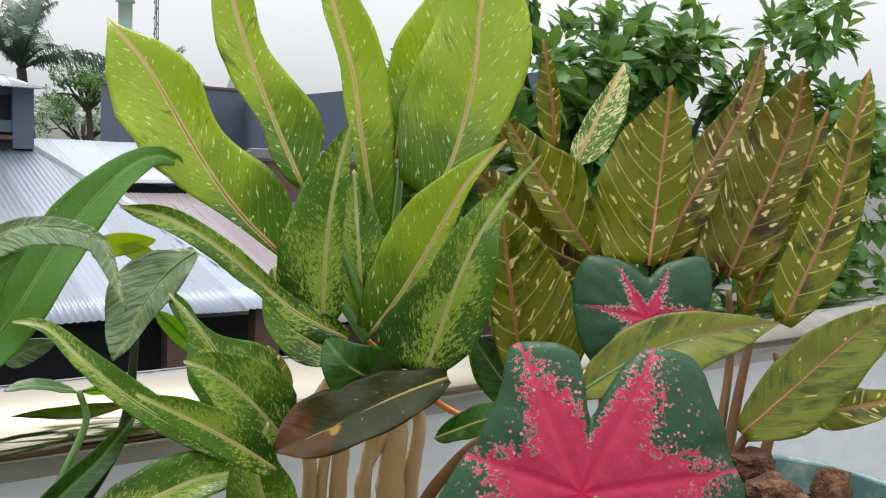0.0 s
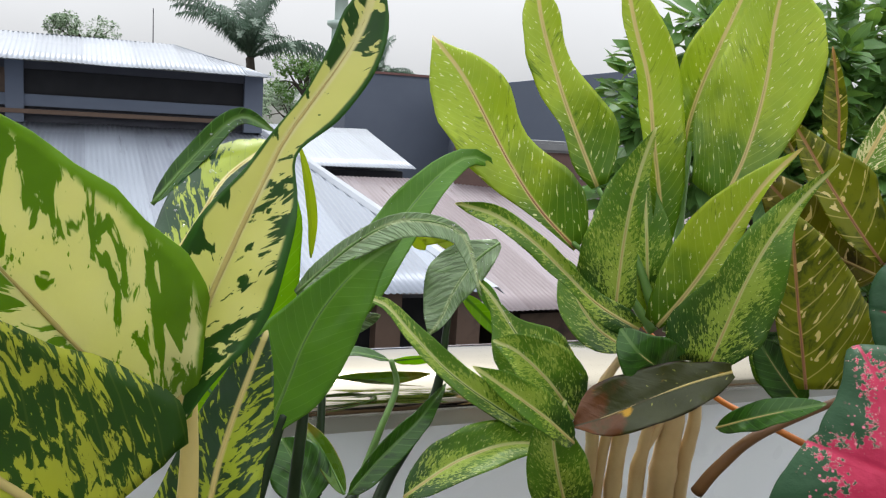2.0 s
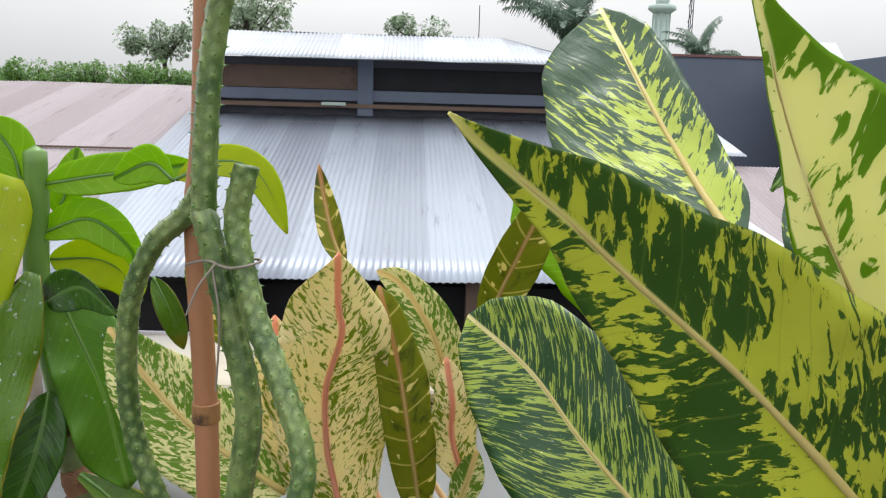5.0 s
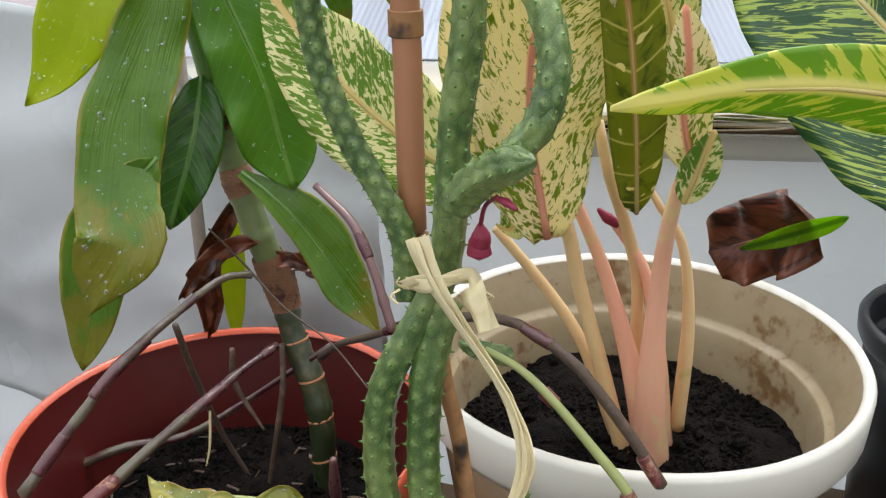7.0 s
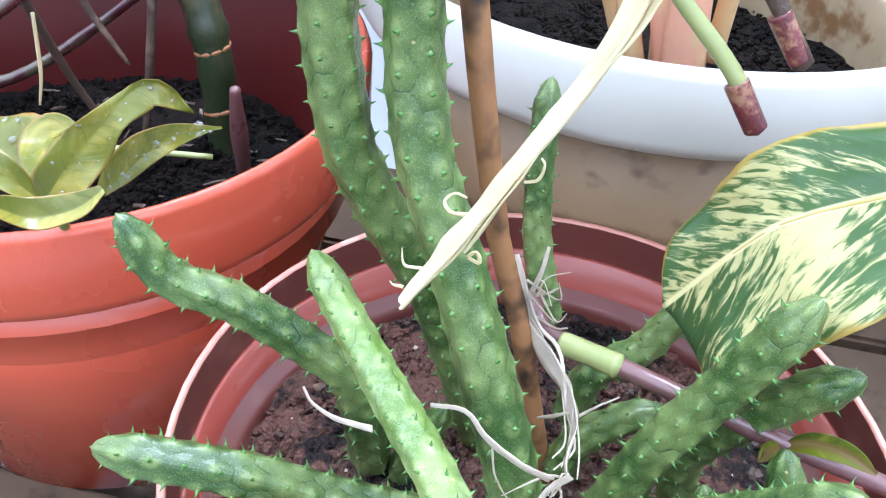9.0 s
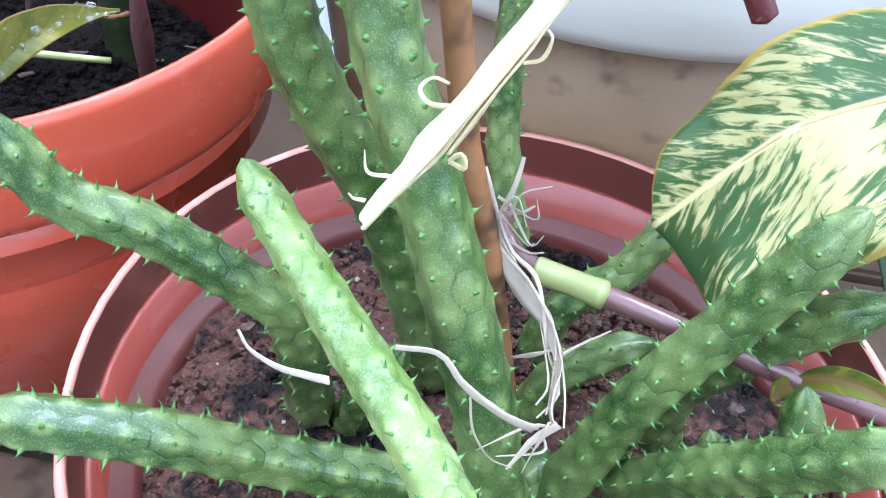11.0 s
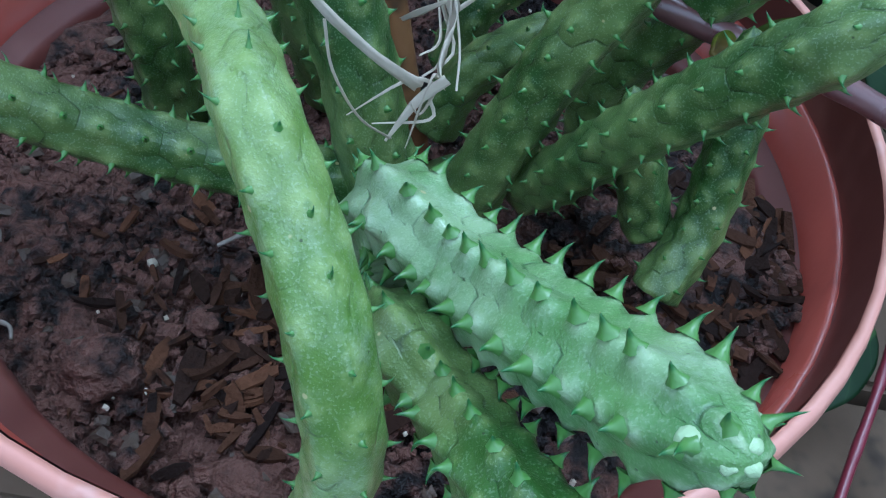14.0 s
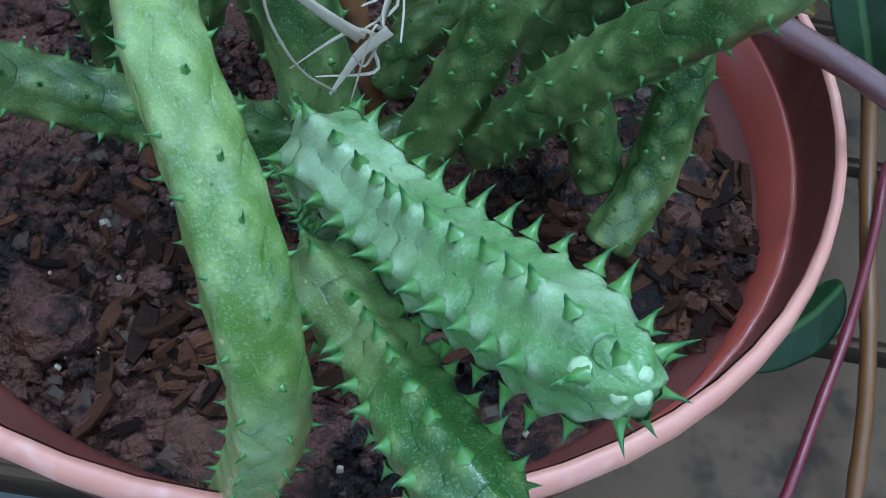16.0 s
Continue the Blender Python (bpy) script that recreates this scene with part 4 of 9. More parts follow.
wall_east = box("wall_east", (2.6, -1.75, 0.0), (2.75, 1.46, 1.0), MAT["house_wall"], kind="structure", category="wall", label="plain painted low side wall of the balcony")
house_body = box("house_body", (-2.75, -6.0, -4.2), (2.75, 1.54, -0.12), MAT["house_wall"], kind="structure", category="building", label="plain painted storey under the balcony")

parapet = thing("parapet", "white painted parapet wall with a polished steel coping", "wall", kind="structure")
box("panel", (-2.6, 0.955, 0.0), (2.6, 1.05, 1.0), MAT["white_wall"], parapet)
box("moulding", (-2.6, 0.935, 0.972), (2.6, 1.06, 1.002), MAT["moulding"], parapet, "soiled band under the coping", bevel=0.006)
verts, faces = [], []
prof = [(0.985 - 0.080 * math.cos(a), 1.014 + 0.036 * math.sin(a)) for a in [radians(-18 + 216 * q / 22) for q in range(23)]]
for x in (-2.6, 2.6):
    verts += [(x, y, z) for y, z in prof]
k = len(prof)
faces = [(i, i + 1, k + i + 1, k + i) for i in range(k - 1)] + [(k - 1, 0, k, 2 * k - 1), tuple(range(k))[::-1], tuple(range(k, 2 * k))]
link("coping", verts, faces, MAT["coping"], parapet, "mirror-bright steel coping rail")
turned(parapet, 12.0, 0.1, 0.93)

shelf = thing("plant_shelf", "weathered wooden plank shelf that holds the pots", "shelf")
for i in range(7):
    y = 0.16 + i * 0.108
    box("plank", (max(-1.25, 0.12 + (y + 0.12 - 0.93) / 0.2126), y, 0.645), (1.35, y + 0.1, 0.67), MAT["wood"], shelf, bevel=0.003)
for x in (-0.95, 0.05, 1.2):
    back = min(0.9, 0.87 + (x - 0.1) * 0.2126)
    box("bearer", (x, 0.17, 0.6), (x + 0.05, back, 0.643), MAT["wood"], shelf)
    for y in (0.2, back - 0.08):
        box("leg", (x, y, 0.0), (x + 0.05, y + 0.05, 0.598), MAT["wood"], shelf)


# ---- roofs, walls and trees beyond the parapet ----
def roof_frame(low_left, low_right, top_y, top_z):
    """The corner, the way along the eave, the way up the slope, and the two lengths."""
    a = Vector(low_right) - Vector(low_left)
    u = Vector((0, top_y - low_left[1], top_z - low_left[2]))
    return low_left, a, u, a.length, u.length


TURN, PIVOT = 13.5, (-0.9, 16.0)


def house():
    ob = thing("house", "low house with dark boarded walls and a bright metal roof", "house")
    c, a, u, la, lu = roof_frame((-7.95, 9.0, -0.68), (0.52, 9.0, -0.68), 16.0, 0.72)
    corrugated("lower_roof", c, a, u, la, lu, MAT["zinc"], "wet grey corrugated lower roof", ob, taper=1.3)
    bm = bmesh.new()
    foot, head = Vector((0.52, 8.98, -0.655)), Vector((-0.78, 16.0, 0.745))
    rows = [[bm.verts.new(p + Vector((dx, 0, dz))) for dx, dz in ((-0.11, -0.02), (-0.05, 0.03), (0.05, 0.03), (0.13, -0.05))] for p in (foot, foot.lerp(head, 0.5), head)]
    for lo, hi in zip(rows, rows[1:]):
        for k in range(3):
            bm.faces.new((lo[k], lo[k + 1], hi[k + 1], hi[k]))
    flash = part("hip_flashing", bm, MAT["bright_zinc"], ob, "pale folded hip flashing")
    flash.modifiers.new("sheet", "SOLIDIFY").thickness = 0.006
    box("wall", (-7.72, 16.0, -4.2), (-0.9, 19.5, 1.66), MAT["dark_timber"], ob, "dark grey boarded wall")
    for x0, x1, m in ((-7.42, -4.97, "brown_board"), (-4.7, -1.2, "shade_black")):
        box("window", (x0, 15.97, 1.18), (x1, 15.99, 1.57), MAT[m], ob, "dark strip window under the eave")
    for x0, x1 in ((-7.74, -7.42), (-4.97, -4.7), (-1.2, -0.88)):
        box("post", (x0, 15.86, 0.72), (x1, 16.05, 1.70), MAT["grey_wall"], ob)
    box("beam", (-7.42, 15.9, 0.98), (-1.2, 15.99, 1.17), MAT["grey_wall"], ob, "grey beam under the windows")
    box("sill", (-7.42, 15.84, 0.86), (-1.2, 15.98, 0.93), MAT["brown_board"], ob, "brown timber sill")
    box("lintel", (-7.72, 15.90, 1.575), (-0.9, 16.05, 1.70), MAT["dark_timber"], ob)
    c, a, u, la, lu = roof_frame((-7.62, 15.25, 1.70), (-0.80, 15.25, 1.70), 17.2, 2.20)
    corrugated("upper_roof", c, a, u, la, lu, MAT["bright_zinc"], "bright corrugated upper roof", ob, taper=1.5)
    c, a, u, la, lu = roof_frame((-7.62, 19.9, 1.70), (-0.80, 19.9, 1.70), 17.2, 2.20)
    corrugated("upper_roof", c, a, u, la, lu, MAT["bright_zinc"], "bright corrugated upper roof", ob, taper=1.5)
    bm = bmesh.new()
    bm.faces.new([bm.verts.new(p) for p in ((-0.80, 15.25, 1.705), (-0.80, 19.9, 1.705), (-2.30, 17.2, 2.205))])
    part("upper_roof", bm, MAT["bright_zinc"], ob, "hipped end of the upper roof").modifiers.new("sheet", "SOLIDIFY").thickness = 0.006
    # dark wall stands in for the shade below this eave
    box("under_eave_wall", (-7.8, 9.7, -4.2), (0.4, 9.9, -0.9), MAT["shade_black"], ob, "near-black wall for the shade under the lower eave")
    for x in (-6.0, -3.4, -0.8, 0.2):
        box("post", (x, 9.25, -4.2), (x + 0.3, 9.45, -0.72), MAT["brown_board"], ob)
    box("vent", (-5.6, 15.80, 0.90), (-5.18, 15.835, 0.955), MAT["tower"], ob, "small white vent")
    turned(ob, TURN, *PIVOT)


def left_roof():
    ob = thing("neighbour_roof", "broad pale weathered metal roof", "roof")
    c, a, u, la, lu = roof_frame((-20.0, 8.5, -0.86), (-8.0, 8.5, -0.86), 20.0, 1.12)
    corrugated("sheet", c, a, u, la, lu, MAT["rusty_zinc"], "", ob)
    box("wall", (-19.5, 9.2, -4.2), (-8.6, 19.5, -1.0), MAT["dark_timber"], ob)
    box("lap_joint", (-20.0, 14.3, 0.16), (-8.0, 14.36, 0.19), MAT["brown_board"], ob, "dark lap joint between the sheets")
    turned(ob, TURN, *PIVOT)


def right_roof():
    ob = thing("neighbour_roof", "brownish weathered corrugated roof", "roof")
    c, a, u, la, lu = roof_frame((-0.3, 9.9, -1.15), (8.5, 9.9, -1.15), 15.6, 0.02)
    corrugated("sheet", c, a, u, la, lu, MAT["rusty_zinc"], "", ob)
    box("wall", (1.6, 10.3, -4.2), (8.0, 15.0, -1.3), MAT["brown_board"], ob)
    turned(ob, TURN, *PIVOT)
    ob = thing("shed_roof", "pale metal shed roof", "roof")
    c, a, u, la, lu = roof_frame((-0.7, 15.7, 0.2), (2.05, 15.7, 0.2), 19.0, 0.80)
    corrugated("sheet", c, a, u, la, lu, MAT["bright_zinc"], "", ob)
    box("wall", (-0.6, 16.2, -4.2), (1.95, 18.6, 0.1), MAT["dark_timber"], ob)
    turned(ob, TURN, *PIVOT)


def low_roof():
    ob = thing("lean_to_roof", "dark wet lean-to roof below the eave", "roof")
    c, a, u, la, lu = roof_frame((-7.0, 4.6, -2.0), (9.0, 4.6, -2.0), 8.9, -1.45)
    corrugated("sheet", c, a, u, la, lu, MAT["dark_zinc"], "", ob)
    box("wall", (-6.8, 5.0, -4.2), (8.8, 8.6, -2.05), MAT["shade_black"], ob)
    turned(ob, TURN, *PIVOT)


def grey_buildings():
    ob = thing("grey_building", "plain grey rendered building with a red-brown coping", "building")
    box("wall", (0.98, 24.0, -4.2), (4.1, 27.0, 2.20), MAT["grey_wall"], ob)
    box("coping", (0.94, 23.96, 2.205), (4.14, 27.04, 2.27), MAT["red_coping"], ob, "red-brown coping")
    turned(ob, TURN, 0.98, 24.0)
    ob = thing("grey_building", "grey rendered wall with a sloping top", "building")
    bm = bmesh.new()
    bot = [bm.verts.new(p) for p in ((4.0, 22, -4.2), (14, 22, -4.2), (14, 26, -4.2), (4.0, 26, -4.2))]
    top = [bm.verts.new(p) for p in ((4.0, 22, 1.97), (14, 22, 3.6), (14, 26, 3.6), (4.0, 26, 1.97))]
    bm.faces.new(top)
    for i in range(4):
        bm.faces.new((bot[i], bot[(i + 1) % 4], top[(i + 1) % 4], top[i]))
    part("wall", bm, MAT["grey_wall"], ob)
    ob = thing("brick_wall", "old dark brick wall with a pale capping", "wall")
    box("wall", (2.75, 16.2, -4.2), (10.0, 16.5, 0.66), MAT["brick"], ob)
    box("capping", (2.7, 16.1, 0.665), (10.1, 16.6, 0.88), MAT["concrete"], ob, "pale sheet capping", bevel=0.05)
    ob = thing("house", "small far-off house with a pale grey gable roof", "house")
    box("wall", (6.4, 40.0, -4.2), (8.6, 44.0, 2.6), MAT["grey_wall"], ob)
    bm = bmesh.new()
    ends = [[bm.verts.new(p) for p in ((x, 39.6, 2.6), (x, 42.0, 3.6), (x, 44.4, 2.6))] for x in (6.1, 8.9)]
    for k in range(2):
        bm.faces.new((ends[0][k], ends[0][k + 1], ends[1][k + 1], ends[1][k]))
    bm.faces.new(ends[0])
    bm.faces.new(ends[1][::-1])
    part("roof", bm, MAT["tower"], ob, "pale grey gable roof")


def tower():
    ob = thing("tower", "slim pale far-off tower with a balcony ring", "tower")
    x, y = 2.4, 70.0
    lathe("shaft", [(0.62, -4.2), (0.62, 7.6), (0.0, 7.6)], MAT["tower"], ob, (x, y, 0), sides=8)
    lathe("gallery", [(0.62, 7.0), (1.05, 7.3), (1.05, 7.6), (0.6, 7.7)], MAT["tower"], ob, (x, y, 0), sides=16)
    lathe("lantern", [(0.5, 7.7), (0.5, 9.6), (0.7, 9.7), (0.0, 11.8)], MAT["tower"], ob, (x, y, 0), sides=8)
    for k in range(8):
        a = 2 * math.pi * k / 8
        box("pilaster", (x + 0.62 * math.cos(a) - 0.06, y + 0.62 * math.sin(a) - 0.06, -4.2), (x + 0.62 * math.cos(a) + 0.06, y + 0.62 * math.sin(a) + 0.06, 7.0), MAT["tower"], ob)
    ob = thing("antenna_mast", "thin lattice radio mast in the distance", "mast")
    for dx, dy in ((0, 0), (0.5, 0), (0.25, 0.4)):
        tube("leg", [(5.0 + dx, 80 + dy, -4.2), (5.15 + dx * 0.4, 80 + dy * 0.4, 14.0)], (0.05, 0.04), MAT["dark_timber"], ob, sides=5, count=4)
    for k in range(12):
        z = -2 + k * 1.3
        tube("brace", [(5.0, 80, z), (5.4, 80.1, z + 1.2)], (0.03, 0.03), MAT["dark_timber"], ob, sides=4, count=3)
    ob = thing("antenna_mast", "thin pole mast in the distance", "mast")
    tube("pole", [(-10.0, 60, -4.2), (-10.0, 60, 6.6)], (0.06, 0.03), MAT["dark_timber"], ob, sides=5, count=4)


def palm(x, y, z, size, seed, label):
    """A coconut palm: steep ribs that arch over, with leaflets hanging from both sides."""
    rng = random.Random(seed)
    ob = thing("palm_tree", label, "palm")
    tube("trunk", [(x + 0.4 * size, y, -4.2), (x + 0.2 * size, y, z * 0.4 - 1.5), (x, y, z)], (0.16 * size + 0.05, 0.12 * size + 0.03, 0.1 * size), MAT["wood_far"], ob, sides=8, count=14, bulge=(0.3, 0.1))
    verts, faces = [], []
    for k in range(21):
        a = 2.4 * k + rng.uniform(-0.3, 0.3)
        lift = 0.45 + 1.05 * ((k * 0.618) % 1)
        ln = size * rng.uniform(1.7, 2.5)
        way = Vector((math.cos(a), math.sin(a), 0))
        pts = [Vector((x, y, z))]
        for i in range(1, 21):
            e = lift - (1.9 - lift * 0.75) * (i / 20) ** 2
            pts.append(pts[-1] + (way * math.cos(e) + Vector((0, 0, math.sin(e)))) * (ln / 20))
        tube("rachis", [tuple(p) for p in pts[::3]], (0.035 * size, 0.008 * size), MAT["palm_leaf"], ob, sides=4, count=14)
        side = Vector((-math.sin(a), math.cos(a), 0))
        for i in range(3, 40):
            p = pts[i // 2].lerp(pts[min(20, i // 2 + 1)], (i % 2) / 2)
            d = (pts[min(20, i // 2 + 1)] - pts[i // 2 - 1]).normalized()
            w = ln * 0.26 * math.sin(math.pi * (0.14 + 0.8 * i / 40)) * rng.uniform(0.75, 1.1)
            for sg in (-1, 1):
                mid = p + side * sg * w * 0.38 + d * w * 0.35 + Vector((0, 0, w * rng.uniform(-0.1, 0.12)))
                tip = p + side * sg * w * 0.55 + d * w * 0.6 - Vector((0, 0, w * rng.uniform(0.35, 0.75)))
                o = len(verts)
                verts += [p, p + d * 0.045 * size, mid + d * 0.02 * size, mid - d * 0.015 * size, tip]
                faces += [(o, o + 1, o + 2, o + 3), (o + 3, o + 2, o + 4)]
    link("fronds", verts, faces, MAT["palm_leaf"], ob, "feathery grey-green fronds", smooth=False, kind="stuff")


def leaf_cloud(parent, centres, count, size, mat, seed, name="crown"):
    """A crown of many small folded leaves gathered in sprays round the centres (x, y, z, radius)."""
    rng = random.Random(seed)
    verts, faces, metric, unit = [], [], [], []
    for _ in range(count):
        cx, cy, cz, r = rng.choice(centres)
        d = Vector((rng.gauss(0, 1), rng.gauss(0, 1), rng.gauss(0, 1))).normalized()
        p = Vector((cx, cy, cz)) + d * r * rng.uniform(0.35, 1.0) ** 0.5
        for _ in range(rng.randint(3, 6)):
            ax = (d * 0.6 + Vector((rng.uniform(-1, 1), rng.uniform(-1, 1), rng.uniform(-0.8, 0.7)))).normalized()
            n = Vector((rng.uniform(-0.7, 0.7), rng.uniform(-0.9, 0.2), 1)).normalized()
            b = ax.cross(n).normalized()
            n = b.cross(ax)
            ln = size * rng.uniform(0.6, 1.25)
            w = ln * 0.24
            q = p + ax * size * 0.2
            o = len(verts)
            rows = ((0.0, 0.06), (0.3, 0.85), (0.62, 1.0), (1.0, 0.05))
            for s, k in rows:
                m = q + ax * (ln * s) - n * (ln * 0.18 * s * s)
                verts += [m - b * w * k + n * w * 0.3 * k, m, m + b * w * k + n * w * 0.3 * k]
                metric += [(-w * k, ln * s), (0, ln * s), (w * k, ln * s)]
                unit += [(0, s), (0.5, s), (1, s)]
            for i in range(3):
                for j in range(2):
                    a0 = o + i * 3 + j
                    faces.append((a0, a0 + 1, a0 + 4, a0 + 3))
    return link(name, verts, faces, mat, parent, "dense glossy green foliage", {"metric": metric, "unit": unit}, kind="stuff")


def near_tree():
    ob = thing("tree", "leafy broadleaf tree with glossy green foliage", "tree")
    tube("trunk", [(3.1, 4.3, -4.2), (3.0, 4.2, -2.0), (2.9, 4.1, 0.2)], (0.16, 0.13, 0.09), MAT["wood_far"], ob, count=12)
    rng = random.Random(4)
    cs = []
    for x, y, z, r in ((1.55, 3.9, 1.55, 0.28), (1.95, 3.8, 1.75, 0.32), (2.3, 3.9, 1.45, 0.42), (2.75, 3.8, 1.75, 0.42), (3.2, 3.9, 1.65, 0.42), (3.7, 3.9, 1.45, 0.42), (4.1, 4.0, 1.2, 0.36), (2.6, 4.1, 1.05, 0.5),
                       (3.2, 4.0, 1.0, 0.5), (3.8, 4.0, 0.8, 0.5), (3.3, 4.0, 0.4, 0.5), (4.1, 4.1, 0.3, 0.5), (2.4, 4.0, 0.6, 0.45), (4.4, 4.1, 0.7, 0.4), (1.5, 3.8, 1.2, 0.22), (2.0, 4.0, 1.15, 0.34), (4.5, 4.2, -0.2, 0.5), (3.6, 4.2, -0.2, 0.5)):
        tube("limb", [(2.9, 4.15, 0.0), ((2.9 + x) / 2, 4.2, z * 0.5), (x, y + 0.1, z)], (0.05, 0.03, 0.012), MAT["wood_far"], ob, sides=6, count=10)
        for _ in range(7):
            cs.append((x + rng.gauss(0, r * 0.55), y + rng.gauss(0, r * 0.45), z + rng.gauss(0, r * 0.55), r * rng.uniform(0.22, 0.42)))
    leaf_cloud(ob, cs, 1900, 0.135, MAT["far_leaf"], 7)


def far_tree(x, y, z, spread, seed, mat="hazy_leaf", label="hazy green tree in the distance"):
    rng = random.Random(seed)
    ob = thing("tree", label, "tree")
    tube("trunk", [(x, y, -4.2), (x + 0.2, y, z * 0.3 - 2), (x, y, z)], (0.25, 0.18, 0.1), MAT["wood_far"], ob, sides=7, count=8)
    cs = []
    for _ in range(16):
        a, r = rng.uniform(0, 6.28), spread * rng.random() ** 0.5
        c = (x + r * math.cos(a), y + r * 0.6 * math.sin(a), z + rng.uniform(-0.35, 0.4) * spread, spread * rng.uniform(0.2, 0.36))
        cs.append(c)
        tube("limb", [(x, y, z - spread * 0.5), ((x + c[0]) / 2, (y + c[1]) / 2, z - spread * 0.1), c[:3]], (0.08, 0.05, 0.02), MAT["wood_far"], ob, sides=5, count=6)
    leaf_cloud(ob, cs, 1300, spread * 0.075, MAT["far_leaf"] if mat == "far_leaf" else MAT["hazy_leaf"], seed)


MAT["red_coping"] = plain("red_brown_coping", rgb(120, 84, 80), rgb(100, 70, 68), 2.0, 0.7)
MAT["dark_zinc"] = corrugated_material("dark_wet_roof", rgb(96, 100, 112), rgb(70, 74, 86), rgb(54, 54, 62), 0.28)
house()
left_roof()
right_roof()
low_roof()
grey_buildings()
tower()
palm(-2.09, 32, 2.71, 1.6, 3, "tall coconut palm with ragged grey-green fronds")
palm(3.42, 45, 2.73, 1.1, 8, "smaller coconut palm far off")
near_tree()
far_tree(-0.1, 40, 2.3, 1.7, 21, "far_leaf", label="rounded dark green tree behind the house")
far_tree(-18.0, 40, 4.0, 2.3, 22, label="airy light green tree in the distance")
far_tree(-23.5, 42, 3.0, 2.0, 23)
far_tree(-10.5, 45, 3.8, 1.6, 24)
for i in range(9):
    far_tree(-30 + i * 1.7, 34 + (i % 3), 0.9, 1.5, 30 + i, "far_leaf", label="low hedge-like tree beyond the roofs")
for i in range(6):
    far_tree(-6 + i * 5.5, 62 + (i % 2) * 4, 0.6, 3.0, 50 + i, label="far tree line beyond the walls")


# ---- plants ----

agl = thing("aglaonema", "tall lime-green aglaonema with flecked leaves on cream canes", "plant")
leaf(agl, "lime", [(0.166, 0.790, 1.212), (0.130, 0.805, 1.248), (0.101, 0.820, 1.289), (0.076, 0.835, 1.333), (0.051, 0.850, 1.376), (0.020, 0.865, 1.414)], ((0.0032, 0.0075, 0.0099, 0.0211, 0.0356, 0.0440, 0.0473, 0.0488, 0.0413, 0.0239, 0.0000),
     (0.0172, 0.0492, 0.0489, 0.0433, 0.0331, 0.0278, 0.0316, 0.0360, 0.0302, 0.0124, 0.0000)), (-0.10, -0.97, 0.21), fold=(14, 20), rib="brown_rib", drops=26, wave=0.004, waves=2.2)
leaf(agl, "lime", [(0.186, 0.800, 1.274), (0.169, 0.810, 1.313), (0.153, 0.820, 1.352), (0.139, 0.830, 1.392), (0.127, 0.840, 1.432), (0.119, 0.850, 1.475)], ((0.0061, 0.0175, 0.0174, 0.0099, 0.0189, 0.0243, 0.0270, 0.0268, 0.0236, 0.0164, 0.0000),
     (0.0113, 0.0321, 0.0434, 0.0380, 0.0314, 0.0240, 0.0175, 0.0168, 0.0198, 0.0155, 0.0000)), (-0.17, -0.97, 0.14), fold=18, wave=0.004, waves=2.2)
leaf(agl, "lime", [(0.254, 0.780, 1.214), (0.247, 0.788, 1.270), (0.238, 0.796, 1.326), (0.230, 0.804, 1.382), (0.214, 0.812, 1.434), (0.201, 0.820, 1.487)], ((0.0035, 0.0099, 0.0102, 0.0102, 0.0102, 0.0143, 0.0119, 0.0102, 0.0130, 0.0112, 0.0000),
     (0.0058, 0.0167, 0.0241, 0.0280, 0.0310, 0.0322, 0.0313, 0.0318, 0.0262, 0.0177, 0.0000)), (-0.27, -0.95, 0.17), fold=(20, 14), wave=0.004, waves=2.2)
leaf(agl, "lime", [(0.285, 0.830, 1.302), (0.292, 0.836, 1.343), (0.305, 0.842, 1.384), (0.322, 0.848, 1.424), (0.340, 0.854, 1.464), (0.358, 0.860, 1.506)], ((0.0036, 0.0104, 0.0167, 0.0235, 0.0287, 0.0308, 0.0295, 0.0234, 0.0170, 0.0121, 0.0000),
     (0.0062, 0.0121, 0.0179, 0.0218, 0.0239, 0.0249, 0.0262, 0.0277, 0.0260, 0.0196, 0.0000)), (-0.35, -0.93, 0.11), fold=16, wave=0.004, waves=2.2)
leaf(agl, "lime", [(0.299, 0.760, 1.265), (0.320, 0.768, 1.307), (0.335, 0.776, 1.352), (0.345, 0.784, 1.399), (0.350, 0.792, 1.446), (0.361, 0.800, 1.494)], ((0.0463, 0.0637, 0.0706, 0.0744, 0.0734, 0.0710, 0.0639, 0.0539, 0.0432, 0.0251, 0.0000),
     (0.0064, 0.0184, 0.0248, 0.0342, 0.0431, 0.0490, 0.0526, 0.0537, 0.0503, 0.0376, 0.0000)), (-0.39, -0.91, 0.14), fold=(40, 14), drops=20, wave=0.004, waves=2.2)
leaf(agl, "jade", [(0.194, 0.740, 1.155), (0.193, 0.736, 1.193), (0.193, 0.732, 1.231), (0.195, 0.728, 1.267), (0.200, 0.724, 1.303), (0.208, 0.720, 1.337)], ((0.0105, 0.0300, 0.0399, 0.0435, 0.0423, 0.0366, 0.0304, 0.0245, 0.0194, 0.0088, 0.0000),
     (0.0071, 0.0202, 0.0175, 0.0151, 0.0143, 0.0134, 0.0129, 0.0115, 0.0092, 0.0060, 0.0000)), (-0.25, -0.92, 0.30), fold=18, drops=15, wave=0.004, waves=2.2)
leaf(agl, "jade", [(0.241, 0.770, 1.146), (0.236, 0.780, 1.220), (0.234, 0.800, 1.291)], 0.057, (-0.32, -0.93, 0.19), fold=22, ab=(0.62, 0.92))
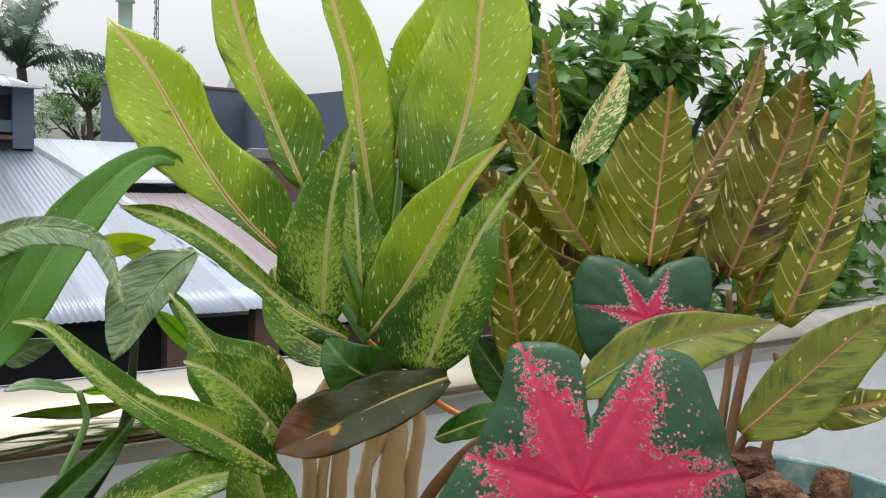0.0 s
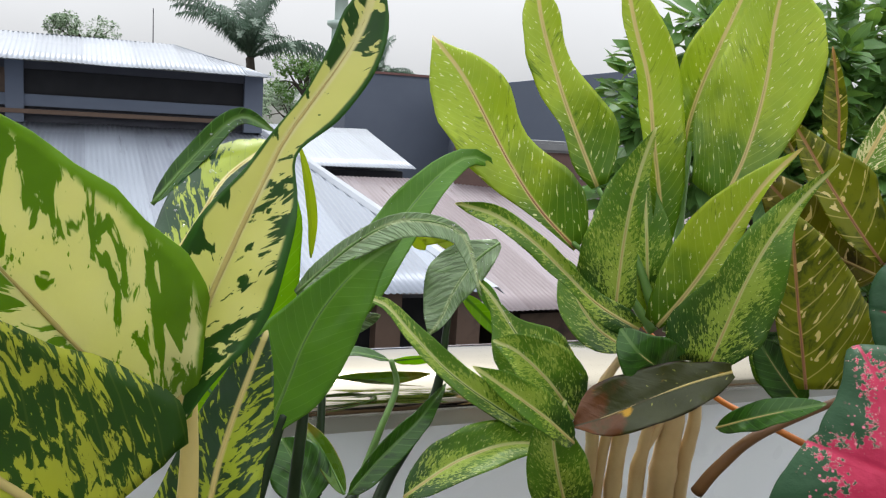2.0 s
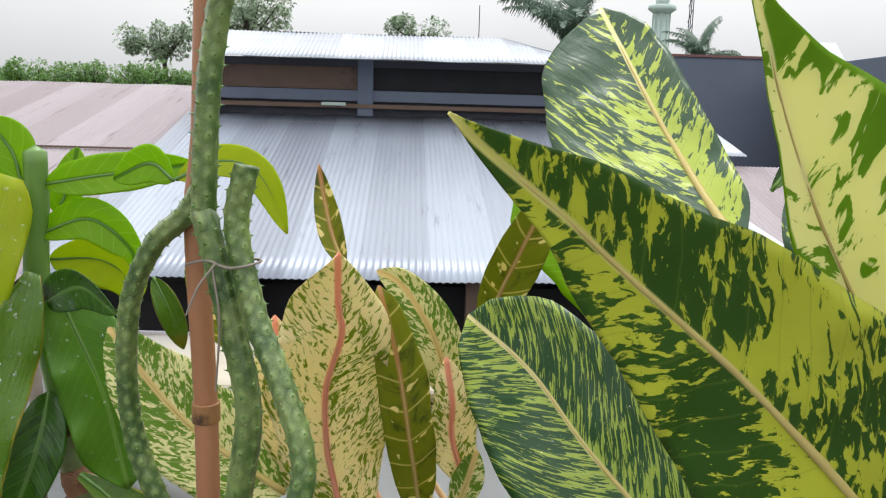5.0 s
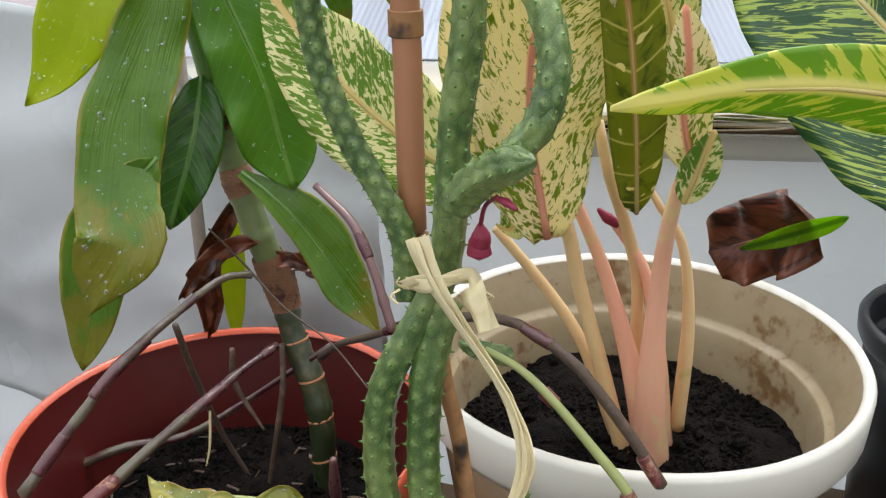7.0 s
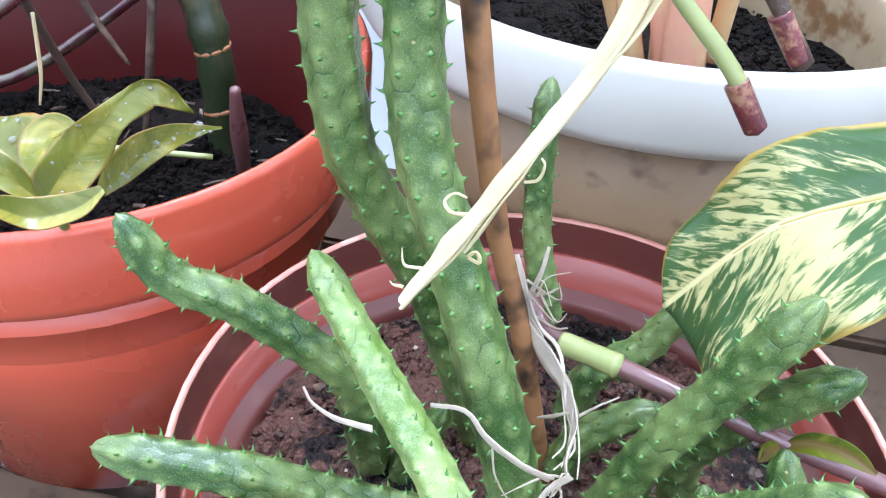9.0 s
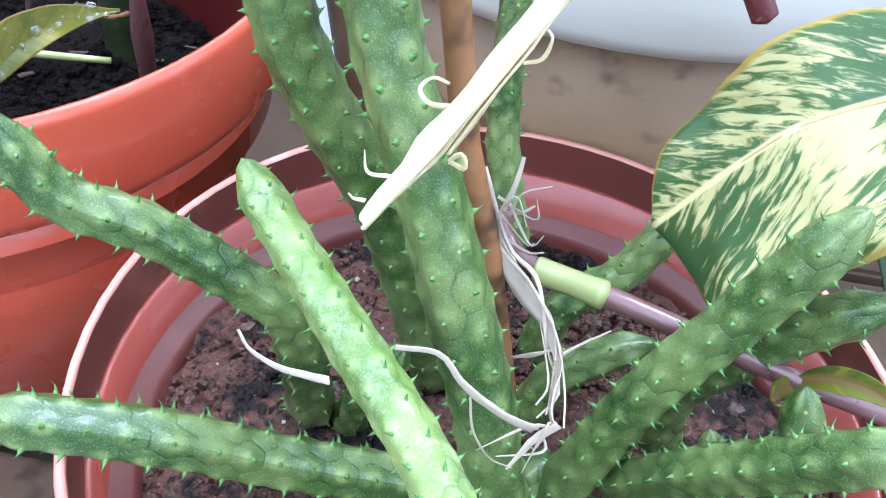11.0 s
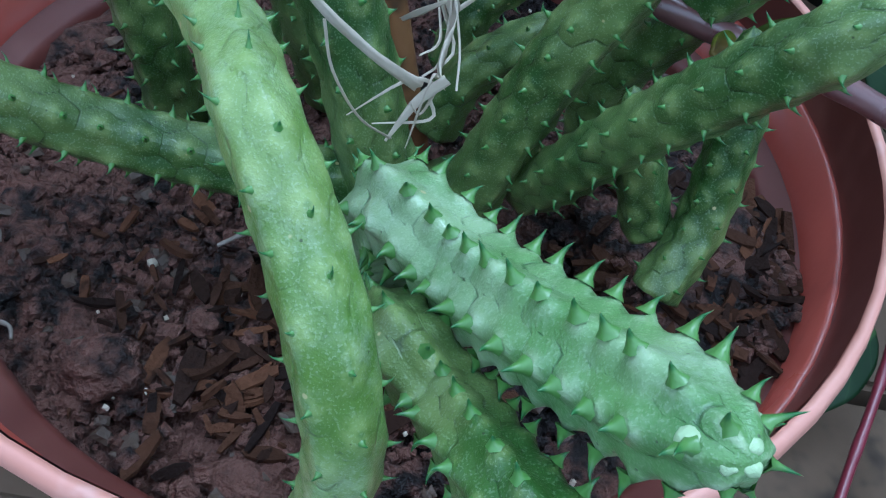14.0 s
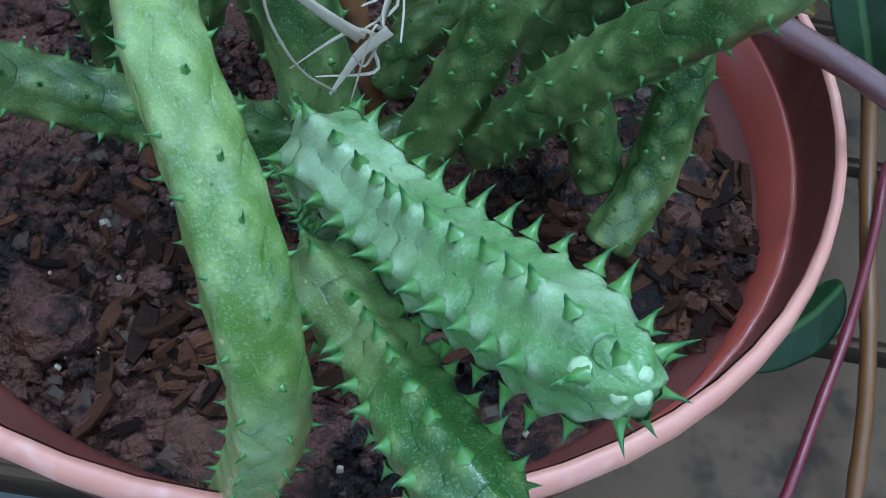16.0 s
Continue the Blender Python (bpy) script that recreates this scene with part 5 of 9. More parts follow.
leaf(agl, "lime", [(0.238, 0.740, 1.147), (0.261, 0.732, 1.183), (0.280, 0.724, 1.221), (0.297, 0.716, 1.259), (0.316, 0.708, 1.296), (0.342, 0.700, 1.327)], ((0.0160, 0.0256, 0.0344, 0.0391, 0.0426, 0.0401, 0.0358, 0.0252, 0.0153, 0.0075, 0.0000),
     (0.0036, 0.0103, 0.0140, 0.0172, 0.0156, 0.0137, 0.0102, 0.0083, 0.0052, 0.0048, 0.0000)), (-0.36, -0.88, 0.30), fold=24, wave=0.004, waves=2.2)
leaf(agl, "jade", [(0.285, 0.720, 1.114), (0.295, 0.712, 1.159), (0.305, 0.704, 1.202), (0.320, 0.696, 1.244), (0.340, 0.688, 1.281), (0.366, 0.680, 1.315)], ((0.0410, 0.0564, 0.0536, 0.0392, 0.0268, 0.0271, 0.0245, 0.0170, 0.0111, 0.0055, 0.0000),
     (0.0098, 0.0277, 0.0391, 0.0398, 0.0378, 0.0322, 0.0225, 0.0094, 0.0059, 0.0029, 0.0000)), (-0.39, -0.86, 0.33), fold=20, drops=15, wave=0.004, waves=2.2)
leaf(agl, "jade", [(0.211, 0.720, 1.149), (0.168, 0.716, 1.172), (0.132, 0.712, 1.202), (0.099, 0.708, 1.230), (0.063, 0.704, 1.252), (0.026, 0.700, 1.262)], ((0.0062, 0.0173, 0.0149, 0.0130, 0.0110, 0.0117, 0.0117, 0.0114, 0.0122, 0.0122, 0.0000),
     (0.0048, 0.0136, 0.0128, 0.0096, 0.0079, 0.0084, 0.0105, 0.0103, 0.0100, 0.0080, 0.0000)), (-0.15, -0.93, 0.34), fold=(20, 26), drops=15, wave=0.004, waves=2.2)
leaf(agl, "jade", [(0.214, 0.750, 1.121), (0.187, 0.770, 1.138), (0.170, 0.790, 1.166), (0.163, 0.810, 1.199)], 0.056, (-0.22, -0.83, 0.51), fold=22, ab=(0.62, 0.92))
leaf(agl, "glossy", [(0.265, 0.740, 1.094), (0.209, 0.700, 1.129), (0.189, 0.710, 1.152)], 0.061, (0.26, -0.95, -0.15), fold=6)
leaf(agl, "jade", [(0.165, 0.740, 1.054), (0.132, 0.740, 1.093), (0.102, 0.740, 1.119), (0.077, 0.740, 1.130)], 0.070, (0.24, -0.93, 0.27), fold=26, drops=25, ab=(0.62, 0.92))
leaf(agl, "jade", [(0.162, 0.760, 1.064), (0.142, 0.766, 1.087), (0.123, 0.772, 1.109), (0.105, 0.778, 1.132), (0.088, 0.784, 1.156), (0.069, 0.790, 1.178)], ((0.0116, 0.0224, 0.0331, 0.0425, 0.0430, 0.0386, 0.0315, 0.0148, 0.0099, 0.0049, 0.0000),
     (0.0117, 0.0224, 0.0331, 0.0390, 0.0371, 0.0282, 0.0119, 0.0053, 0.0038, 0.0019, 0.0000)), (-0.11, -0.78, 0.62), fold=8, rib="green_rib", drops=60)
leaf(agl, "withered", [(0.299, 0.700, 1.115), (0.264, 0.696, 1.107), (0.231, 0.692, 1.097), (0.200, 0.688, 1.086), (0.170, 0.684, 1.075), (0.140, 0.680, 1.068)], ((0.0056, 0.0158, 0.0216, 0.0239, 0.0252, 0.0254, 0.0244, 0.0215, 0.0189, 0.0132, 0.0000),
     (0.0072, 0.0135, 0.0197, 0.0233, 0.0256, 0.0284, 0.0298, 0.0312, 0.0315, 0.0260, 0.0000)), (-0.26, -0.84, 0.48), fold=(10, 16), name="leaf", label="drooping withered brown leaf", wave=0.004)
leaf(agl, "jade", [(0.144, 0.680, 1.053), (0.108, 0.660, 1.085), (0.069, 0.640, 1.115), (0.034, 0.620, 1.141)], 0.038, (0.60, -0.77, 0.21), fold=26, ab=(0.62, 0.92))
leaf(agl, "jade", [(-0.004, 0.700, 0.993), (0.048, 0.720, 1.019), (0.105, 0.740, 1.028), (0.166, 0.750, 1.019)], 0.054, (0.07, -0.60, 0.80), fold=26, ab=(0.62, 0.92))
leaf(agl, "jade", [(0.159, 0.720, 0.964), (0.141, 0.710, 1.015), (0.134, 0.710, 1.053), (0.143, 0.710, 1.083)], 0.065, (-0.23, -0.97, -0.11), fold=22, ab=(0.62, 0.92))
leaf(agl, "olive", [(0.174, 0.800, 1.066), (0.171, 0.820, 1.090), (0.166, 0.840, 1.115)], 0.029, (-0.34, -0.74, 0.58), fold=10, ab=(0.62, 0.92))
tube("cane", [(0.202, 0.800, 0.854), (0.200, 0.790, 0.947), (0.195, 0.770, 1.007), (0.191, 0.760, 1.068), (0.215, 0.755, 1.119)], (0.0083, 0.0072, 0.0072, 0.0058, 0.0036), MAT["cane"], agl, bulge=(0.03, 0.12))
tube("cane", [(0.233, 0.800, 0.848), (0.229, 0.790, 0.943), (0.223, 0.770, 1.004), (0.225, 0.760, 1.066), (0.232, 0.755, 1.118)], (0.0102, 0.0089, 0.0089, 0.0071, 0.0044), MAT["cane"], agl, bulge=(0.03, 0.12))
tube("cane", [(0.259, 0.800, 0.844), (0.256, 0.790, 0.940), (0.249, 0.770, 1.001), (0.252, 0.760, 1.064), (0.245, 0.755, 1.117)], (0.0079, 0.0069, 0.0069, 0.0055, 0.0034), MAT["cane"], agl, bulge=(0.03, 0.12))
tube("cane", [(0.287, 0.800, 0.838), (0.283, 0.790, 0.936), (0.275, 0.770, 0.999), (0.274, 0.760, 1.061), (0.256, 0.755, 1.116)], (0.0161, 0.0140, 0.0140, 0.0112, 0.0070), MAT["cane"], agl, bulge=(0.03, 0.12))
tube("cane", [(0.309, 0.800, 0.835), (0.304, 0.790, 0.933), (0.296, 0.770, 0.996), (0.297, 0.760, 1.059), (0.267, 0.755, 1.116)], (0.0094, 0.0081, 0.0081, 0.0065, 0.0041), MAT["cane"], agl, bulge=(0.03, 0.12))
tube("cane", [(0.256, 0.800, 0.844), (0.253, 0.790, 0.940), (0.247, 0.770, 1.001), (0.269, 0.760, 1.062), (0.254, 0.755, 1.117)], (0.0073, 0.0064, 0.0064, 0.0051, 0.0032), MAT["cane"], agl, bulge=(0.03, 0.12))
tube("cane", [(0.215, 0.800, 0.851), (0.212, 0.790, 0.946), (0.207, 0.770, 1.006), (0.213, 0.760, 1.066), (0.226, 0.755, 1.118)], (0.0066, 0.0057, 0.0057, 0.0046, 0.0029), MAT["cane"], agl, bulge=(0.03, 0.12))
tube("petiole", [(0.241, 0.755, 1.138), (0.211, 0.772, 1.178), (0.163, 0.790, 1.218)], (0.0056, 0.0041, 0.0025), MAT["green_rib"], agl, label="pale green leaf stalk")
tube("petiole", [(0.246, 0.755, 1.144), (0.224, 0.778, 1.208), (0.187, 0.800, 1.272)], (0.0056, 0.0041, 0.0026), MAT["green_rib"], agl, label="pale green leaf stalk")
tube("petiole", [(0.252, 0.760, 1.148), (0.254, 0.770, 1.182), (0.255, 0.780, 1.217)], (0.0057, 0.0041, 0.0026), MAT["green_rib"], agl, label="pale green leaf stalk")
tube("petiole", [(0.259, 0.760, 1.137), (0.275, 0.795, 1.226), (0.293, 0.830, 1.323)], (0.0059, 0.0043, 0.0027), MAT["green_rib"], agl, label="pale green leaf stalk")
tube("petiole", [(0.265, 0.760, 1.137), (0.281, 0.760, 1.205), (0.308, 0.760, 1.273)], (0.0057, 0.0041, 0.0026), MAT["green_rib"], agl, label="pale green leaf stalk")

bro = thing("aglaonema", "olive-brown aglaonema with cream-flecked leaves in a teal pot", "plant")
leaf(bro, "olive", [(0.487, 0.680, 1.218), (0.490, 0.682, 1.252), (0.493, 0.684, 1.285), (0.496, 0.686, 1.319), (0.499, 0.688, 1.352), (0.502, 0.690, 1.385)], ((0.0424, 0.0484, 0.0545, 0.0558, 0.0568, 0.0550, 0.0498, 0.0410, 0.0302, 0.0153, 0.0000),
     (0.0059, 0.0167, 0.0199, 0.0231, 0.0261, 0.0288, 0.0284, 0.0282, 0.0217, 0.0127, 0.0000)), (-0.57, -0.79, 0.23), fold=(12, 16), rib="pink_rib", wave=0.004, waves=2.2)
leaf(bro, "bronze", [(0.517, 0.700, 1.215), (0.536, 0.704, 1.260), (0.564, 0.708, 1.302), (0.592, 0.712, 1.345), (0.617, 0.716, 1.391), (0.631, 0.720, 1.439)], ((0.0224, 0.0235, 0.0243, 0.0247, 0.0261, 0.0248, 0.0198, 0.0122, 0.0093, 0.0058, 0.0000),
     (0.0087, 0.0249, 0.0256, 0.0241, 0.0206, 0.0177, 0.0152, 0.0140, 0.0134, 0.0075, 0.0000)), (-0.62, -0.76, 0.20), fold=(14, 20), rib="brown_rib", wave=0.004, waves=2.2)
leaf(bro, "bronze", [(0.581, 0.680, 1.206), (0.596, 0.678, 1.247), (0.612, 0.676, 1.287), (0.626, 0.674, 1.327), (0.637, 0.672, 1.368), (0.637, 0.670, 1.409)], ((0.0351, 0.0467, 0.0515, 0.0498, 0.0485, 0.0466, 0.0439, 0.0405, 0.0346, 0.0242, 0.0000),
     (0.0141, 0.0271, 0.0401, 0.0355, 0.0301, 0.0270, 0.0252, 0.0216, 0.0170, 0.0119, 0.0000)), (-0.66, -0.72, 0.22), fold=20, rib="brown_rib", wave=0.004, waves=2.2)
leaf(bro, "olive", [(0.607, 0.630, 1.169), (0.628, 0.630, 1.216), (0.649, 0.630, 1.263), (0.662, 0.630, 1.312), (0.670, 0.630, 1.362), (0.679, 0.630, 1.411)], ((0.0082, 0.0235, 0.0274, 0.0280, 0.0279, 0.0272, 0.0251, 0.0221, 0.0175, 0.0125, 0.0000),
     (0.0087, 0.0248, 0.0270, 0.0293, 0.0271, 0.0255, 0.0225, 0.0186, 0.0158, 0.0119, 0.0000)), (-0.70, -0.67, 0.24), fold=(16, 20), rib="brown_rib", wave=0.004, waves=2.2)
leaf(bro, "olive", [(0.612, 0.690, 1.167), (0.632, 0.692, 1.208), (0.651, 0.694, 1.249), (0.669, 0.696, 1.291), (0.687, 0.698, 1.334), (0.704, 0.700, 1.376)], ((0.0061, 0.0174, 0.0181, 0.0187, 0.0186, 0.0180, 0.0172, 0.0147, 0.0103, 0.0052, 0.0000),
     (0.0067, 0.0130, 0.0193, 0.0197, 0.0202, 0.0200, 0.0180, 0.0162, 0.0132, 0.0096, 0.0000)), (-0.67, -0.70, 0.25), fold=18, rib="brown_rib", wave=0.004, waves=2.2)
leaf(bro, "olive", [(0.453, 0.720, 1.220), (0.436, 0.732, 1.245), (0.420, 0.744, 1.271), (0.404, 0.756, 1.298), (0.390, 0.768, 1.325), (0.375, 0.780, 1.352)], ((0.0040, 0.0116, 0.0162, 0.0200, 0.0198, 0.0199, 0.0186, 0.0159, 0.0133, 0.0067, 0.0000),
     (0.0150, 0.0206, 0.0262, 0.0318, 0.0375, 0.0431, 0.0335, 0.0242, 0.0165, 0.0100, 0.0000)), (-0.47, -0.85, 0.24), fold=20, rib="brown_rib", wave=0.004, waves=2.2)
leaf(bro, "olive", [(0.377, 0.700, 1.099), (0.371, 0.704, 1.133), (0.365, 0.708, 1.167), (0.360, 0.712, 1.200), (0.355, 0.716, 1.234), (0.351, 0.720, 1.267)], ((0.0073, 0.0140, 0.0207, 0.0213, 0.0220, 0.0205, 0.0187, 0.0158, 0.0112, 0.0056, 0.0000),
     (0.0458, 0.0549, 0.0614, 0.0637, 0.0641, 0.0588, 0.0533, 0.0435, 0.0332, 0.0208, 0.0000)), (-0.43, -0.83, 0.36), fold=(10, 14), rib="brown_rib", wave=0.004, waves=2.2)
leaf(bro, "olive", [(0.457, 0.820, 1.322), (0.455, 0.822, 1.344), (0.453, 0.824, 1.367), (0.449, 0.826, 1.388), (0.445, 0.828, 1.410), (0.440, 0.830, 1.432)], ((0.0069, 0.0133, 0.0196, 0.0192, 0.0185, 0.0173, 0.0145, 0.0112, 0.0078, 0.0039, 0.0000),
     (0.0039, 0.0078, 0.0081, 0.0084, 0.0089, 0.0098, 0.0087, 0.0076, 0.0066, 0.0033, 0.0000)), (-0.48, -0.87, 0.15), fold=24, rib="brown_rib")
leaf(bro, "snow", [(0.471, 0.800, 1.306), (0.484, 0.804, 1.327), (0.496, 0.808, 1.348), (0.509, 0.812, 1.370), (0.521, 0.816, 1.392), (0.534, 0.820, 1.414)], ((0.0046, 0.0132, 0.0130, 0.0128, 0.0125, 0.0115, 0.0094, 0.0073, 0.0050, 0.0025, 0.0000),
     (0.0091, 0.0260, 0.0268, 0.0276, 0.0284, 0.0284, 0.0254, 0.0224, 0.0195, 0.0098, 0.0000)), (-0.52, -0.84, 0.16), fold=(14, 24))
leaf(bro, "moss", [(0.516, 0.570, 1.091), (0.544, 0.564, 1.117), (0.571, 0.558, 1.143), (0.599, 0.552, 1.169), (0.629, 0.546, 1.193), (0.662, 0.540, 1.215)], ((0.0062, 0.0177, 0.0216, 0.0247, 0.0256, 0.0266, 0.0231, 0.0192, 0.0108, 0.0039, 0.0000),
     (0.0090, 0.0258, 0.0361, 0.0360, 0.0361, 0.0350, 0.0307, 0.0259, 0.0199, 0.0123, 0.0000)), (-0.67, -0.63, 0.39), fold=(8, 12), rib="brown_rib")
leaf(bro, "olive", [(0.572, 0.560, 1.106), (0.612, 0.550, 1.113), (0.665, 0.540, 1.122)], 0.039, (-0.25, -0.79, 0.57), fold=22, rib="brown_rib", wave=0.007, waves=1.6, ab=(0.62, 0.92))
leaf(bro, "moss", [(0.309, 0.500, 1.160), (0.332, 0.494, 1.177), (0.357, 0.488, 1.191), (0.386, 0.482, 1.201), (0.416, 0.476, 1.208), (0.448, 0.470, 1.212)], ((0.0045, 0.0130, 0.0168, 0.0207, 0.0235, 0.0214, 0.0196, 0.0146, 0.0106, 0.0050, 0.0000),
     (0.0060, 0.0171, 0.0246, 0.0295, 0.0289, 0.0275, 0.0250, 0.0212, 0.0161, 0.0085, 0.0000)), (-0.50, -0.63, 0.59), fold=(10, 14), rib="green_rib", drops=16)
leaf(bro, "bronze", [(0.485, 0.760, 1.199), (0.423, 0.770, 1.226), (0.374, 0.780, 1.275), (0.346, 0.790, 1.301)], 0.071, (-0.27, -0.96, -0.08), fold=10, wave=0.007, waves=1.6, ab=(0.62, 0.92))
leaf(bro, "glossy", [(0.457, 0.780, 1.196), (0.439, 0.800, 1.229), (0.421, 0.810, 1.274)], 0.064, (-0.50, -0.86, 0.11), fold=10)
leaf(bro, "glossy", [(0.389, 0.720, 1.076), (0.357, 0.720, 1.111), (0.336, 0.730, 1.142)], 0.042, (-0.23, -0.97, -0.04), fold=12)
leaf(bro, "olive", [(0.393, 0.800, 1.320), (0.382, 0.800, 1.336), (0.377, 0.810, 1.352)], 0.019, (-0.48, -0.87, 0.04), fold=5, wave=0.007, waves=1.6, ab=(0.62, 0.92))
leaf(bro, "glossy", [(0.290, 0.700, 1.060), (0.317, 0.660, 1.088), (0.352, 0.630, 1.109)], 0.030, (-0.77, -0.29, 0.56), fold=14)
leaf(bro, "jade", [(0.374, 0.740, 1.088), (0.354, 0.740, 1.117), (0.340, 0.750, 1.137)], 0.037, (-0.28, -0.96, -0.00), ab=(0.62, 0.92))
tube("petiole", [(0.517, 0.660, 0.985), (0.508, 0.680, 1.092), (0.487, 0.680, 1.205)], (0.0056, 0.0043, 0.0030), MAT["brown_stalk"], bro)
tube("petiole", [(0.543, 0.620, 1.000), (0.582, 0.650, 1.107), (0.603, 0.660, 1.171)], (0.0063, 0.0049, 0.0034), MAT["brown_stalk"], bro)
tube("petiole", [(0.564, 0.600, 1.007), (0.602, 0.620, 1.110), (0.602, 0.630, 1.142)], (0.0062, 0.0047, 0.0033), MAT["brown_stalk"], bro)
tube("petiole", [(0.519, 0.580, 1.025), (0.526, 0.575, 1.086), (0.578, 0.560, 1.105)], (0.0050, 0.0039, 0.0027), MAT["brown_stalk"], bro)
tube("petiole", [(0.288, 0.720, 0.986), (0.302, 0.710, 1.016), (0.335, 0.700, 1.054), (0.420, 0.700, 1.092)], (0.0066, 0.0051, 0.0035), MAT["brown_stalk"], bro)
tube("petiole", [(0.454, 0.660, 0.992), (0.453, 0.700, 1.145), (0.458, 0.720, 1.220)], (0.0062, 0.0048, 0.0033), MAT["brown_stalk"], bro)
tube("petiole", [(0.498, 0.660, 0.988), (0.529, 0.690, 1.087), (0.518, 0.700, 1.207)], (0.0057, 0.0044, 0.0031), MAT["brown_stalk"], bro)
tube("petiole", [(0.531, 0.620, 1.002), (0.584, 0.670, 1.118), (0.583, 0.680, 1.193)], (0.0057, 0.0044, 0.0031), MAT["brown_stalk"], bro)
tube("petiole", [(0.248, 0.800, 1.133), (0.321, 0.780, 1.068), (0.359, 0.740, 1.052), (0.411, 0.720, 1.029)], (0.0022, 0.0032, 0.0038), MAT["orange_stalk"], bro, label="orange ageing leaf stalk")

cal = thing("caladium", "caladium with green leaves and pink centres", "plant")
heart_leaf(cal, (0.228, 0.360, 1.158), (-0.15, -0.32, -0.92), (0.93, -0.37, -0.05), 0.083, "large green caladium leaf with a pink veined centre",
           ((-180, 1.5), (-140, 1.2), (-93, 0.8), (-69, 0.66), (-48, 0.72), (-40, 0.78), (-30, 0.96), (-26, 0.98), (-18, 0.95), (-8, 0.90), (-3, 0.84), (1, 0.62), (4, 0.44), (8, 0.46), (13, 0.64), (18, 0.86), (24, 1.02), (30, 1.09), (38, 1.15), (45, 1.12), (52, 1.06), (70, 1.0), (90, 1.08), (130, 1.3), (180, 1.5)), droop=0.10)
heart_leaf(cal, (0.421, 0.585, 1.190), (-0.15, -0.32, -0.92), (0.93, -0.37, 0.03), 0.0683, "small green caladium leaf with a pink centre",
           ((-180, 1.0), (-128, 0.82), (-88, 0.82), (-60, 0.95), (-50, 1.02), (-39, 1.02), (-24, 0.84), (-10, 0.66), (0, 0.54), (8, 0.52), (16, 0.66), (30, 0.90), (40, 1.08), (46, 1.14), (56, 1.02), (80, 0.78), (130, 0.78), (180, 1.0)), droop=0.08, mat="caladium_small")
tube("petiole", [(0.263, 0.360, 1.038), (0.234, 0.350, 1.125), (0.210, 0.320, 1.174)], (0.0026, 0.0024, 0.0018), MAT["brown_stalk"], cal)
tube("petiole", [(0.475, 0.550, 0.989), (0.471, 0.600, 1.118), (0.419, 0.588, 1.182)], (0.0033, 0.0029, 0.0024), MAT["brown_stalk"], cal)
tube("petiole", [(0.261, 0.420, 0.824), (0.266, 0.400, 0.927), (0.263, 0.360, 1.041)], (0.0034, 0.0030, 0.0027), MAT["brown_stalk"], cal)
tube("petiole", [(0.271, 0.430, 0.825), (0.376, 0.490, 0.904), (0.475, 0.550, 0.992)], (0.0040, 0.0036, 0.0033), MAT["brown_stalk"], cal)

spa = thing("peace_lily", "glossy dark green peace lily with drooping wet leaves", "plant")
leaf(spa, "fresh", [(-0.088, 0.740, 1.118), (-0.053, 0.760, 1.165), (-0.017, 0.780, 1.225), (0.019, 0.800, 1.270), (0.052, 0.810, 1.295), (0.077, 0.820, 1.290), (0.084, 0.820, 1.266)], 0.047, (0.08, -0.91, 0.42), fold=16, ab=(0.5, 1.0), rib="green_rib", drops=15, wave=0.003)
leaf(spa, "crinkled", [(-0.106, 0.620, 1.196), (-0.079, 0.610, 1.225), (-0.065, 0.605, 1.238), (-0.033, 0.595, 1.258), (0.003, 0.585, 1.256), (0.016, 0.580, 1.244), (0.026, 0.570, 1.209)], ((0.0029, 0.0083, 0.0082, 0.0074, 0.0070, 0.0057, 0.0066, 0.0052, 0.0026, 0.0013, 0.0000),
     (0.0071, 0.0085, 0.0097, 0.0122, 0.0136, 0.0145, 0.0115, 0.0104, 0.0093, 0.0047, 0.0000)), (-0.02, -0.79, 0.62), fold=10, rib="green_rib", drops=24)
leaf(spa, "fresh", [(-0.124, 0.600, 1.094), (-0.111, 0.600, 1.129), (-0.099, 0.600, 1.164), (-0.082, 0.600, 1.196), (-0.059, 0.600, 1.223), (-0.030, 0.600, 1.245)], ((0.0109, 0.0310, 0.0369, 0.0376, 0.0338, 0.0236, 0.0178, 0.0143, 0.0088, 0.0051, 0.0000),
     (0.0063, 0.0180, 0.0266, 0.0319, 0.0353, 0.0358, 0.0332, 0.0283, 0.0193, 0.0074, 0.0000)), (0.06, -0.90, 0.43), fold=8, rib="green_rib")
leaf(spa, "crinkled", [(0.093, 0.810, 1.212), (0.073, 0.805, 1.198), (0.058, 0.800, 1.181), (0.045, 0.795, 1.161), (0.036, 0.790, 1.140), (0.023, 0.785, 1.121)], ((0.0041, 0.0117, 0.0163, 0.0186, 0.0187, 0.0166, 0.0137, 0.0108, 0.0079, 0.0060, 0.0000),
     (0.0048, 0.0137, 0.0193, 0.0283, 0.0336, 0.0353, 0.0298, 0.0264, 0.0225, 0.0165, 0.0000)), (-0.12, -0.92, 0.38), fold=8, rib="green_rib", wave=0.003, drops=24)
leaf(spa, "fresh", [(0.070, 0.800, 1.177), (0.084, 0.790, 1.157), (0.093, 0.780, 1.139)], 0.016, (-0.22, -0.90, 0.37), fold=10, rib="")
leaf(spa, "yellowing", [(0.029, 0.840, 1.212), (0.047, 0.840, 1.206), (0.068, 0.830, 1.196)], 0.017, (-0.19, -0.96, 0.19), fold=10, rib="")
